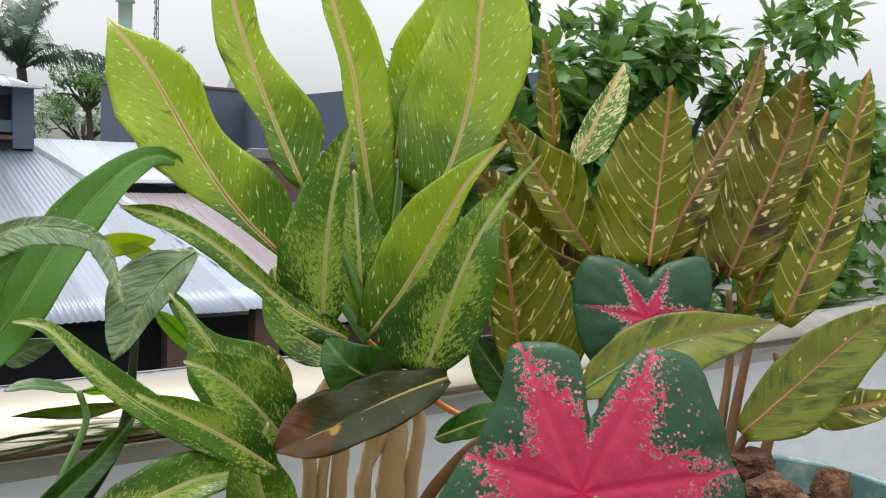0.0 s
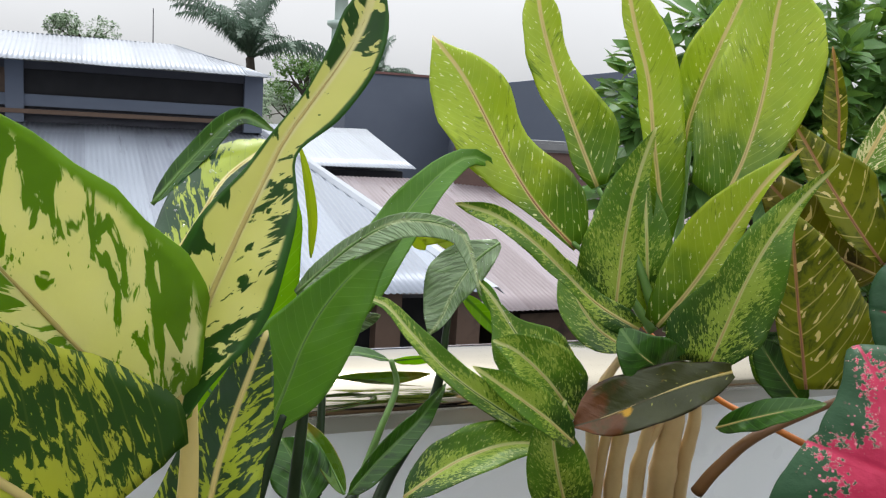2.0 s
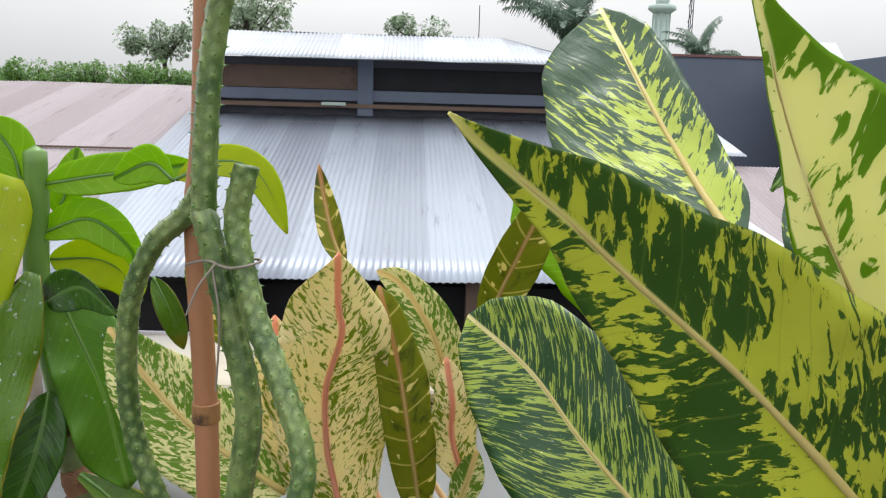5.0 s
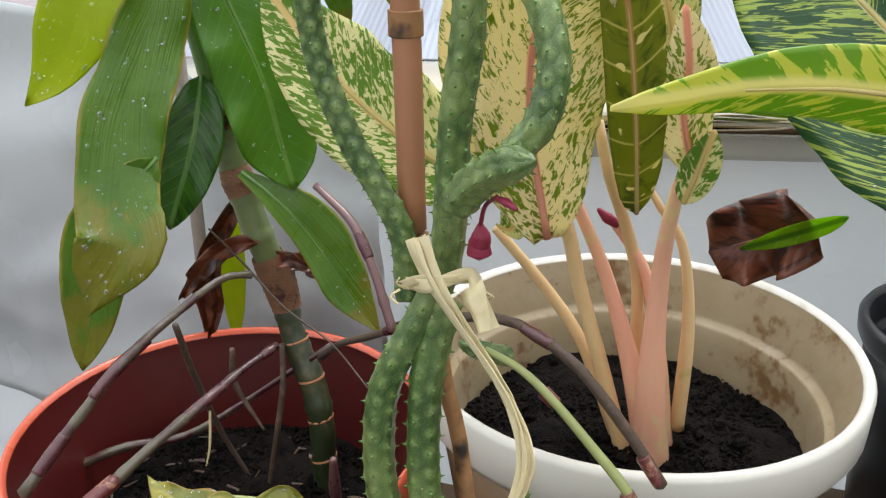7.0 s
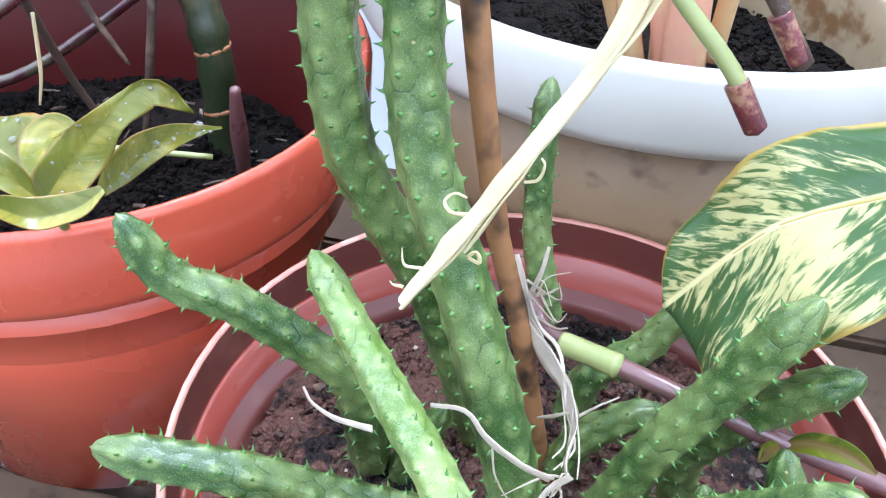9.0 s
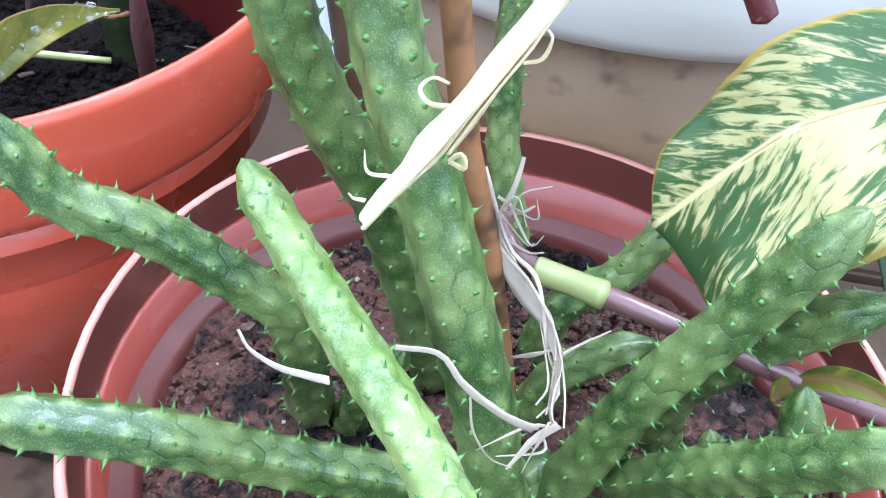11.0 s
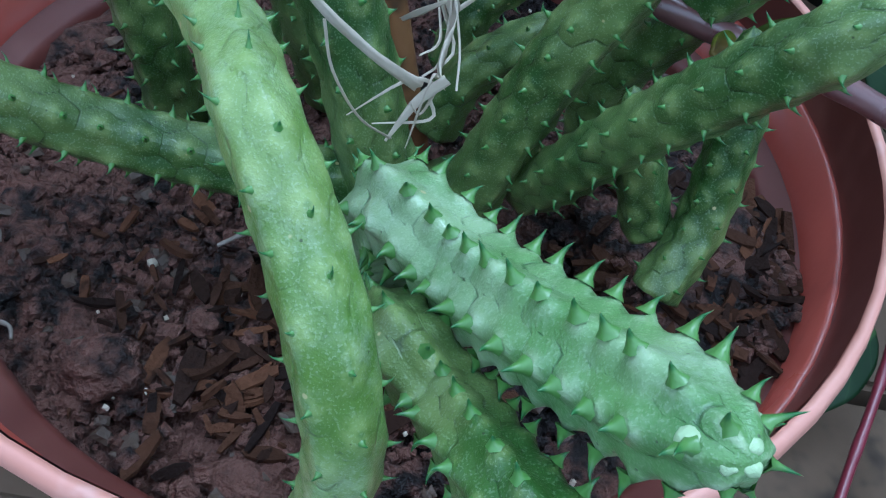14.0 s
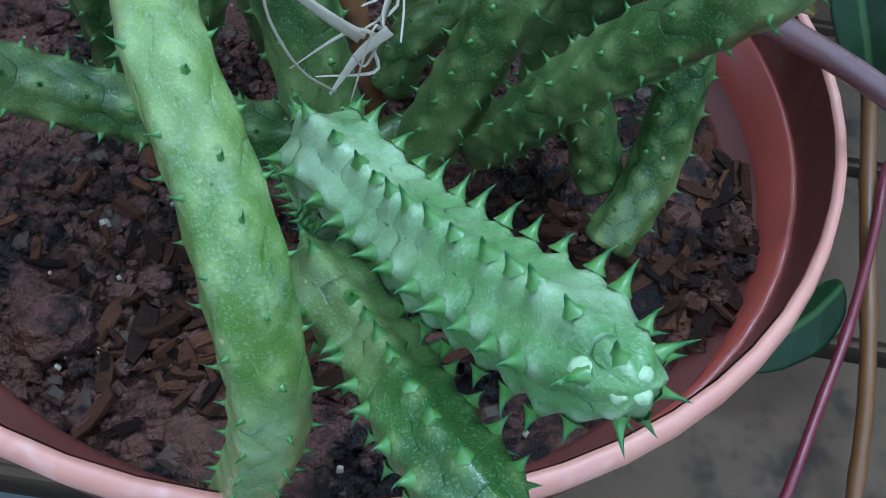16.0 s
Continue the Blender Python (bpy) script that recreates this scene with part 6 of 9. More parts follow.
leaf(spa, "vivid", [(-0.150, 0.620, 1.098), (-0.204, 0.640, 1.151), (-0.253, 0.660, 1.194), (-0.303, 0.680, 1.226), (-0.362, 0.700, 1.248)], 0.126, (-0.21, -0.95, 0.21), fold=6, rib="green_rib", ab=(0.4, 0.38), asym=(1.0, 0.8), drops=90, count=28)
leaf(spa, "vivid", [(-0.138, 0.660, 1.117), (-0.129, 0.660, 1.179), (-0.125, 0.660, 1.248), (-0.135, 0.660, 1.301)], 0.047, (-0.10, -1.00, 0.00), fold=8, rib="green_rib", ab=(0.4, 0.45), drops=20)
leaf(spa, "yellowing", [(-0.096, 0.670, 1.215), (-0.097, 0.665, 1.251), (-0.103, 0.660, 1.286), (-0.109, 0.660, 1.308)], 0.010, (0.54, -0.84, -0.02), fold=24, rib="")
leaf(spa, "jade", [(0.147, 0.760, 1.022), (0.053, 0.750, 1.084), (0.004, 0.740, 1.130), (-0.027, 0.740, 1.162), (-0.050, 0.740, 1.167)], 0.031, (0.43, -0.77, 0.47), fold=20, rib="green_rib", ab=(0.5, 0.7))
leaf(spa, "glossy", [(-0.007, 0.860, 1.073), (-0.042, 0.850, 1.083), (-0.065, 0.840, 1.083)], 0.021, (0.24, -0.20, 0.95), rib="green_rib")
leaf(spa, "vivid", [(-0.001, 0.860, 1.073), (0.028, 0.860, 1.076), (0.049, 0.860, 1.078)], 0.019, (0.07, -0.74, -0.67), rib="green_rib")
leaf(spa, "strap", [(-0.103, 0.900, 1.027), (-0.040, 0.900, 1.036), (0.046, 0.900, 1.046)], 0.020, (0.00, -1.00, -0.02), rib="green_rib")
leaf(spa, "crinkled", [(-0.061, 0.800, 1.120), (-0.044, 0.820, 1.126), (-0.022, 0.820, 1.132)], 0.027, (0.51, -0.81, -0.27), rib="green_rib")
leaf(spa, "yellowing", [(0.022, 0.840, 1.197), (0.016, 0.840, 1.211), (0.061, 0.840, 1.218)], 0.022, (-0.01, -1.00, 0.01), rib="")
leaf(spa, "vivid", [(0.061, 0.820, 1.155), (0.076, 0.800, 1.143), (0.101, 0.780, 1.119)], 0.018, (-0.53, -0.78, 0.32), rib="")
leaf(spa, "glossy", [(-0.091, 0.660, 1.007), (-0.101, 0.670, 1.037), (-0.114, 0.680, 1.057)], 0.053, (0.19, -0.88, 0.45), rib="green_rib")
leaf(spa, "glossy", [(-0.054, 0.700, 0.996), (-0.025, 0.720, 1.022), (0.012, 0.750, 1.047), (0.042, 0.780, 1.074)], 0.030, (0.46, -0.83, 0.31), fold=26, rib="green_rib", ab=(0.5, 0.8), drops=10)
leaf(spa, "strap", [(-0.060, 0.660, 1.015), (-0.079, 0.680, 1.046), (-0.098, 0.700, 1.066)], 0.020, (-0.13, -0.81, 0.57), fold=20, rib="green_rib")
tube("petiole", [(-0.032, 0.740, 0.942), (-0.011, 0.760, 0.987), (0.031, 0.780, 1.058), (0.042, 0.790, 1.139)], (0.0064, 0.0058, 0.0048, 0.0032), MAT["dark_stalk"], spa, label="dark green leaf stalk")
tube("petiole", [(-0.041, 0.800, 0.947), (-0.017, 0.820, 1.008), (0.002, 0.850, 1.046), (-0.004, 0.860, 1.073)], (0.0046, 0.0040, 0.0034, 0.0029), MAT["green_rib"], spa)
tube("petiole", [(-0.082, 0.700, 0.996), (-0.080, 0.720, 1.081), (-0.078, 0.740, 1.116)], (0.0047, 0.0038, 0.0024), MAT["dark_stalk"], spa)
tube("petiole", [(-0.130, 0.600, 1.038), (-0.119, 0.600, 1.081), (-0.112, 0.600, 1.107)], (0.0051, 0.0043, 0.0031), MAT["dark_stalk"], spa)
tube("petiole", [(-0.103, 0.620, 1.027), (-0.099, 0.610, 1.085), (-0.092, 0.620, 1.160)], (0.0052, 0.0044, 0.0024), MAT["dark_stalk"], spa)
tube("petiole", [(0.160, 0.770, 0.951), (0.151, 0.760, 1.003), (0.155, 0.755, 1.064)], (0.0054, 0.0043, 0.0027), MAT["green_rib"], spa)
tube("petiole", [(-0.146, 0.700, 0.841), (-0.098, 0.720, 0.896), (-0.032, 0.740, 0.944)], (0.006, 0.0055, 0.005), MAT["dark_stalk"], spa)
tube("petiole", [(-0.146, 0.700, 0.841), (-0.103, 0.750, 0.901), (-0.041, 0.800, 0.949)], (0.006, 0.0055, 0.005), MAT["dark_stalk"], spa)
tube("petiole", [(-0.146, 0.700, 0.841), (-0.126, 0.700, 0.950), (-0.082, 0.700, 0.997)], (0.006, 0.0055, 0.005), MAT["dark_stalk"], spa)
tube("petiole", [(-0.146, 0.700, 0.841), (-0.152, 0.650, 0.994), (-0.130, 0.600, 1.040)], (0.006, 0.0055, 0.005), MAT["dark_stalk"], spa)
tube("petiole", [(-0.146, 0.700, 0.841), (-0.137, 0.660, 0.982), (-0.103, 0.620, 1.029)], (0.006, 0.0055, 0.005), MAT["dark_stalk"], spa)

die = thing("dieffenbachia", "dieffenbachia with big cream and green blotched leaves", "plant")
leaf(die, "blotched", [(-0.180, 0.285, 1.176), (-0.199, 0.273, 1.199), (-0.235, 0.249, 1.238), (-0.251, 0.237, 1.254), (-0.280, 0.213, 1.282), (-0.291, 0.201, 1.294), (-0.311, 0.177, 1.314), (-0.318, 0.165, 1.323)], ((0.0128, 0.0351, 0.0402, 0.0417, 0.0358, 0.0281, 0.0209, 0.0145, 0.0079, 0.0037, 0.0000),
     (0.0497, 0.0603, 0.0531, 0.0459, 0.0428, 0.0378, 0.0309, 0.0236, 0.0173, 0.0081, 0.0000)), (0.15, -0.94, 0.30), fold=(8, 10), rib_r=0.0014, thick=0.0008, count=44)
leaf(die, "cream", [(-0.155, 0.320, 1.203), (-0.184, 0.301, 1.242), (-0.197, 0.292, 1.261), (-0.218, 0.272, 1.296), (-0.234, 0.254, 1.329), (-0.240, 0.244, 1.343), (-0.252, 0.225, 1.368)], ((0.0084, 0.0156, 0.0224, 0.0200, 0.0182, 0.0166, 0.0117, 0.0068, 0.0041, 0.0025, 0.0000),
     (0.0110, 0.0304, 0.0534, 0.0577, 0.0547, 0.0498, 0.0416, 0.0300, 0.0154, 0.0042, 0.0000)), (-0.03, -0.99, 0.16), fold=(30, 10), rib_r=0.001, count=40)
leaf(die, "teal", [(-0.231, 0.340, 1.269), (-0.243, 0.358, 1.285), (-0.255, 0.376, 1.303), (-0.268, 0.394, 1.324), (-0.280, 0.412, 1.345), (-0.294, 0.430, 1.369)], ((0.0215, 0.0289, 0.0370, 0.0442, 0.0512, 0.0525, 0.0505, 0.0464, 0.0394, 0.0289, 0.0000),
     (0.0051, 0.0149, 0.0171, 0.0188, 0.0193, 0.0197, 0.0202, 0.0197, 0.0185, 0.0161, 0.0000)), (0.09, -0.87, 0.49), fold=8, rib_r=0.0015, count=32)
leaf(die, "ribbon", [(-0.152, 0.316, 1.210), (-0.148, 0.316, 1.231), (-0.143, 0.316, 1.251), (-0.128, 0.315, 1.289), (-0.120, 0.315, 1.307), (-0.112, 0.315, 1.325), (-0.091, 0.314, 1.357), (-0.083, 0.314, 1.374), (-0.079, 0.314, 1.393)], ((0.0034, 0.0097, 0.0147, 0.0189, 0.0171, 0.0103, 0.0058, 0.0044, 0.0068, 0.0093, 0.0000),
     (0.0043, 0.0122, 0.0236, 0.0255, 0.0233, 0.0180, 0.0061, 0.0134, 0.0144, 0.0104, 0.0000)), (0.04, -0.99, 0.10), fold=(10, 22), rib_r=0.0012, count=48)
leaf(die, "mottled", [(-0.149, 0.365, 1.119), (-0.144, 0.370, 1.141), (-0.140, 0.375, 1.163), (-0.134, 0.380, 1.185), (-0.127, 0.385, 1.206), (-0.119, 0.390, 1.228)], ((0.0108, 0.0309, 0.0276, 0.0245, 0.0218, 0.0195, 0.0171, 0.0146, 0.0114, 0.0088, 0.0000),
     (0.0075, 0.0216, 0.0222, 0.0224, 0.0223, 0.0216, 0.0204, 0.0177, 0.0139, 0.0076, 0.0000)), (0.07, -0.89, 0.46), fold=10)
leaf(die, "teal", [(-0.180, 0.460, 1.240), (-0.165, 0.480, 1.265), (-0.149, 0.500, 1.293), (-0.122, 0.520, 1.314)], 0.048, (0.03, -0.78, 0.62), fold=8, curl=-0.3, ab=(0.45, 0.5), drops=25)
leaf(die, "glossy", [(-0.192, 0.500, 1.274), (-0.169, 0.510, 1.303), (-0.144, 0.510, 1.328), (-0.122, 0.500, 1.321)], 0.015, (-0.18, -0.94, 0.29), fold=20, rib="green_rib", drops=10)
leaf(die, "streaked", [(-0.218, 0.360, 1.087), (-0.249, 0.385, 1.114), (-0.287, 0.410, 1.144), (-0.321, 0.440, 1.173), (-0.361, 0.465, 1.195)], 0.098, (-0.35, -0.86, 0.37), fold=9, ab=(0.45, 0.5), rib_r=0.0014, count=28, drops=30)
leaf(die, "backlit", [(-0.220, 0.250, 1.137), (-0.266, 0.245, 1.155), (-0.307, 0.235, 1.167), (-0.341, 0.220, 1.173), (-0.375, 0.204, 1.170)], 0.029, (0.20, -0.92, -0.34), fold=-26, ab=(0.5, 0.75), rib_r=0.0012, count=26, asym=(1.15, 0.8))
leaf(die, "glossy", [(-0.104, 0.720, 1.087), (-0.191, 0.700, 1.104), (-0.252, 0.680, 1.114)], 0.031, (0.30, -0.59, 0.75), rib="green_rib")
leaf(die, "blotched", [(-0.189, 0.360, 1.007), (-0.219, 0.370, 1.036), (-0.242, 0.380, 1.043), (-0.266, 0.390, 1.046)], 0.050, (0.06, -0.72, 0.69), ab=(0.5, 0.6))
leaf(die, "sickly", [(-0.295, 0.335, 0.957), (-0.312, 0.340, 0.950), (-0.321, 0.342, 0.945), (-0.341, 0.347, 0.934), (-0.362, 0.351, 0.918), (-0.371, 0.353, 0.906), (-0.388, 0.358, 0.872)], ((0.0085, 0.0159, 0.0232, 0.0275, 0.0318, 0.0356, 0.0383, 0.0393, 0.0380, 0.0372, 0.0000),
     (0.0042, 0.0123, 0.0175, 0.0194, 0.0215, 0.0220, 0.0228, 0.0231, 0.0205, 0.0158, 0.0000)), (-0.19, -0.57, 0.80), fold=6, wave=0.003, label="variegated leaf yellowing at its edge", count=40)
leaf(die, "dry", [(-0.302, 0.520, 1.038), (-0.319, 0.525, 1.028), (-0.337, 0.530, 1.018), (-0.358, 0.530, 1.009)], 0.051, (-0.28, -0.93, 0.22), wave=0.016, waves=2.6, fold=22, ab=(0.2, 0.18), rib="brown_rib", label="shrivelled dry brown leaf")
leaf(die, "vivid", [(-0.291, 0.500, 1.049), (-0.311, 0.512, 1.034), (-0.341, 0.520, 1.017)], 0.012, (-0.29, -0.95, -0.15), rib="")
tube("petiole", [(-0.182, 0.306, 1.133), (-0.186, 0.300, 1.165), (-0.188, 0.295, 1.180)], (0.0040, 0.0031, 0.0022), MAT["rib"], die)
tube("petiole", [(-0.152, 0.300, 1.126), (-0.172, 0.280, 1.172), (-0.188, 0.265, 1.195)], (0.0045, 0.0035, 0.0024), MAT["rib"], die)
tube("petiole", [(-0.150, 0.330, 1.141), (-0.148, 0.330, 1.180), (-0.148, 0.330, 1.217)], (0.0055, 0.0042, 0.0030), MAT["rib"], die)
tube("petiole", [(-0.156, 0.330, 0.996), (-0.186, 0.340, 1.052), (-0.218, 0.360, 1.084)], (0.0041, 0.0031, 0.0022), MAT["rib"], die)
tube("petiole", [(-0.187, 0.360, 1.152), (-0.211, 0.345, 1.222), (-0.225, 0.340, 1.265)], (0.0041, 0.0032, 0.0022), MAT["rib"], die)
tube("petiole", [(-0.174, 0.290, 1.076), (-0.206, 0.260, 1.118), (-0.231, 0.250, 1.134)], (0.0026, 0.0020, 0.0014), MAT["rib"], die)
tube("stem", [(-0.045, 0.350, 0.764), (-0.063, 0.348, 0.872), (-0.102, 0.342, 1.000), (-0.152, 0.325, 1.134)], (0.011, 0.010, 0.009, 0.007), MAT["cane"], die, "thick ringed cane", bulge=(0.02, 0.08))
tube("petiole", [(-0.105, 0.340, 0.939), (-0.131, 0.335, 0.978), (-0.157, 0.330, 0.997)], (0.005, 0.0045, 0.004), MAT["rib"], die)
tube("petiole", [(-0.110, 0.340, 1.095), (-0.148, 0.350, 1.134), (-0.187, 0.360, 1.153)], (0.005, 0.0045, 0.004), MAT["rib"], die)
tube("petiole", [(-0.108, 0.340, 1.019), (-0.141, 0.315, 1.058), (-0.174, 0.290, 1.077)], (0.005, 0.0045, 0.004), MAT["rib"], die)

lil = thing("strap_plant", "leafy plant with long wet drooping strap leaves in a red pot", "plant")
leaf(lil, "yellowing", [(-0.689, 0.500, 1.258), (-0.696, 0.488, 1.224), (-0.703, 0.476, 1.189), (-0.716, 0.464, 1.155), (-0.730, 0.452, 1.121), (-0.754, 0.440, 1.090)], ((0.0079, 0.0227, 0.0230, 0.0225, 0.0232, 0.0253, 0.0271, 0.0239, 0.0181, 0.0126, 0.0000),
     (0.0082, 0.0234, 0.0245, 0.0241, 0.0233, 0.0259, 0.0249, 0.0211, 0.0171, 0.0086, 0.0000)), (0.61, -0.73, 0.31), fold=8, rib="", drops=150, wave=0.003)
leaf(lil, "strap", [(-0.677, 0.500, 1.191), (-0.681, 0.480, 1.146), (-0.687, 0.470, 1.124), (-0.695, 0.450, 1.080), (-0.689, 0.430, 1.036), (-0.680, 0.420, 1.016), (-0.699, 0.400, 0.977)], ((0.0052, 0.0147, 0.0199, 0.0238, 0.0268, 0.0261, 0.0246, 0.0232, 0.0241, 0.0117, 0.0000),
     (0.0051, 0.0144, 0.0181, 0.0196, 0.0213, 0.0234, 0.0249, 0.0235, 0.0295, 0.0251, 0.0000)), (0.56, -0.70, 0.45), fold=8, rib="", drops=190, wave=0.004, count=34)
leaf(lil, "fresh", [(-0.669, 0.515, 1.175), (-0.659, 0.518, 1.147), (-0.648, 0.521, 1.118), (-0.639, 0.524, 1.087), (-0.634, 0.527, 1.054), (-0.628, 0.530, 1.020)], ((0.0104, 0.0202, 0.0301, 0.0327, 0.0312, 0.0288, 0.0277, 0.0265, 0.0253, 0.0204, 0.0000),
     (0.0079, 0.0226, 0.0257, 0.0271, 0.0285, 0.0298, 0.0300, 0.0290, 0.0281, 0.0195, 0.0000)), (0.48, -0.77, 0.41), fold=6, rib="green_rib", drops=60, wave=0.003)
leaf(lil, "glossy", [(-0.684, 0.520, 1.096), (-0.683, 0.500, 1.057), (-0.695, 0.480, 1.002)], 0.040, (0.55, -0.79, 0.28), fold=12, rib="green_rib")
leaf(lil, "yellowing", [(-0.688, 0.520, 1.243), (-0.732, 0.500, 1.223), (-0.772, 0.490, 1.199), (-0.836, 0.480, 1.135)], 0.049, (0.36, -0.92, -0.15), fold=12, rib="green_rib")
leaf(lil, "yellowing", [(-0.721, 0.520, 1.242), (-0.785, 0.540, 1.223), (-0.842, 0.550, 1.195)], 0.048, (-0.10, -0.94, -0.34), fold=12, rib="green_rib")
leaf(lil, "vivid", [(-0.678, 0.520, 1.251), (-0.636, 0.520, 1.259), (-0.602, 0.530, 1.264), (-0.570, 0.540, 1.269)], 0.031, (0.12, -0.94, 0.31), fold=14, rib="green_rib")
leaf(lil, "vivid", [(-0.684, 0.520, 1.215), (-0.643, 0.520, 1.228), (-0.613, 0.520, 1.209), (-0.610, 0.520, 1.193)], 0.032, (0.12, -0.90, 0.41), fold=14, rib="green_rib")
leaf(lil, "yellowing", [(-0.693, 0.540, 1.192), (-0.666, 0.560, 1.190), (-0.648, 0.570, 1.176), (-0.646, 0.580, 1.152)], 0.040, (0.58, -0.80, -0.13), fold=14, rib="green_rib")
leaf(lil, "vivid", [(-0.696, 0.520, 1.250), (-0.703, 0.520, 1.274), (-0.724, 0.520, 1.297)], 0.036, (0.46, -0.85, 0.27), fold=14, rib="green_rib")
leaf(lil, "vivid", [(-0.691, 0.550, 1.224), (-0.685, 0.560, 1.249), (-0.684, 0.570, 1.274)], 0.026, (0.58, -0.78, 0.24), fold=14, rib="green_rib")
leaf(lil, "glossy", [(-0.675, 0.510, 1.167), (-0.633, 0.490, 1.186), (-0.600, 0.480, 1.172)], 0.031, (-0.36, -0.92, -0.18), fold=14, rib="green_rib", drops=15)
leaf(lil, "strap", [(-0.662, 0.520, 1.032), (-0.639, 0.522, 1.015), (-0.620, 0.524, 0.994), (-0.603, 0.526, 0.969), (-0.588, 0.528, 0.943), (-0.570, 0.530, 0.919)], ((0.0026, 0.0075, 0.0135, 0.0216, 0.0245, 0.0254, 0.0223, 0.0198, 0.0153, 0.0091, 0.0000),
     (0.0038, 0.0068, 0.0097, 0.0115, 0.0117, 0.0120, 0.0160, 0.0169, 0.0118, 0.0059, 0.0000)), (0.41, -0.73, 0.55), fold=(10, 14), rib="green_rib", drops=24)
leaf(lil, "strap", [(-0.673, 0.450, 1.062), (-0.709, 0.440, 1.020), (-0.722, 0.430, 0.969), (-0.731, 0.420, 0.923)], 0.045, (0.34, -0.94, 0.06), fold=10, rib="green_rib")
leaf(lil, "yellowing", [(-0.729, 0.600, 0.970), (-0.745, 0.620, 0.902), (-0.749, 0.620, 0.835)], 0.023, (0.53, -0.82, -0.20), fold=10, rib="")
leaf(lil, "dry", [(-0.683, 0.560, 1.007), (-0.718, 0.560, 0.958), (-0.741, 0.570, 0.907), (-0.746, 0.580, 0.859)], 0.020, (0.37, -0.89, -0.28), fold=30, wave=0.004, rib="", label="curled dry brown leaf")
leaf(lil, "dry", [(-0.667, 0.540, 0.954), (-0.638, 0.530, 0.967), (-0.616, 0.530, 0.961)], 0.014, (-0.23, -0.88, 0.41), fold=30, wave=0.004, rib="")
leaf(lil, "yellowing", [(-0.549, 0.470, 1.266), (-0.518, 0.470, 1.279), (-0.493, 0.470, 1.271), (-0.476, 0.470, 1.236)], 0.021, (0.12, -0.94, 0.31), fold=10, rib="green_rib")
leaf(lil, "vivid", [(-0.556, 0.480, 1.264), (-0.578, 0.490, 1.273), (-0.611, 0.500, 1.260)], 0.026, (-0.35, -0.93, 0.09), fold=10, rib="green_rib")
leaf(lil, "strap", [(-0.619, 0.560, 1.179), (-0.606, 0.560, 1.154), (-0.601, 0.570, 1.121)], 0.020, (0.51, -0.86, 0.01), fold=20, rib="green_rib")
tube("trunk", [(-0.644, 0.535, 0.925), (-0.651, 0.535, 0.951), (-0.659, 0.530, 0.982), (-0.668, 0.530, 1.013), (-0.675, 0.530, 1.036), (-0.678, 0.530, 1.080), (-0.679, 0.530, 1.131)], (0.0086, 0.0098, 0.0104, 0.0098, 0.0092, 0.0084, 0.0074), MAT["pale_trunk"], lil, bulge=(0.03, 0.14), label="pale green ringed upper trunk", count=60)
tube("sheath", [(-0.645, 0.535, 0.926), (-0.651, 0.535, 0.950), (-0.656, 0.532, 0.968)], (0.0104, 0.0118, 0.0128, 0.0110), MAT["paper"], lil, label="torn papery brown sheath", sides=16, count=20, cap=False, bulge=(0.006, 0.07))
tube("sheath", [(-0.668, 0.530, 1.013), (-0.674, 0.530, 1.032)], (0.0106, 0.0116, 0.0098), MAT["paper"], lil, label="torn papery brown sheath", sides=16, count=12, cap=False, bulge=(0.005, 0.08))
tube("sheath", [(-0.677, 0.530, 1.060), (-0.678, 0.530, 1.082)], (0.0094, 0.0102, 0.0086), MAT["paper"], lil, label="torn papery brown sheath", sides=16, count=12, cap=False, bulge=(0.005, 0.08))
tube("trunk", [(-0.616, 0.520, 0.736), (-0.616, 0.520, 0.792), (-0.616, 0.520, 0.839), (-0.623, 0.525, 0.870), (-0.637, 0.530, 0.899), (-0.647, 0.535, 0.932)], (0.0100, 0.0097, 0.0093, 0.0097, 0.0097, 0.0085), MAT["green_trunk"], lil, bulge=(0.024, 0.16), label="dark green ringed lower trunk", count=40)
leaf(lil, "dry", [(-0.659, 0.545, 0.946), (-0.641, 0.545, 0.959), (-0.626, 0.545, 0.956), (-0.618, 0.545, 0.941)], 0.016, (0.05, -0.89, 0.44), fold=34, wave=0.005, rib="", label="dry papery leaf sheath")
leaf(lil, "dry", [(-0.652, 0.520, 0.983), (-0.676, 0.515, 0.978), (-0.696, 0.510, 0.960), (-0.716, 0.510, 0.935)], 0.017, (0.13, -0.99, 0.03), fold=30, wave=0.005, rib="")
leaf(lil, "dry", [(-0.710, 0.560, 0.967), (-0.721, 0.560, 0.934), (-0.722, 0.560, 0.904), (-0.735, 0.560, 0.870)], 0.013, (0.47, -0.87, -0.12), fold=34, wave=0.005, rib="")
tube("sheath", [(-0.682, 0.530, 1.089), (-0.688, 0.520, 1.173), (-0.685, 0.520, 1.235), (-0.684, 0.520, 1.274)], (0.0089, 0.0093, 0.0089, 0.0081), MAT["green_rib"], lil, label="pale green leaf sheath")
tube("runner", [(-0.650, 0.500, 0.967), (-0.660, 0.480, 0.971), (-0.672, 0.440, 0.961), (-0.680, 0.400, 0.949), (-0.704, 0.360, 0.909), (-0.713, 0.340, 0.890)], (0.0024, 0.0026, 0.0028, 0.0031, 0.0033, 0.0033), MAT["twig"], lil, bulge=(0.05, 0.25), label="wet grey-brown runner")
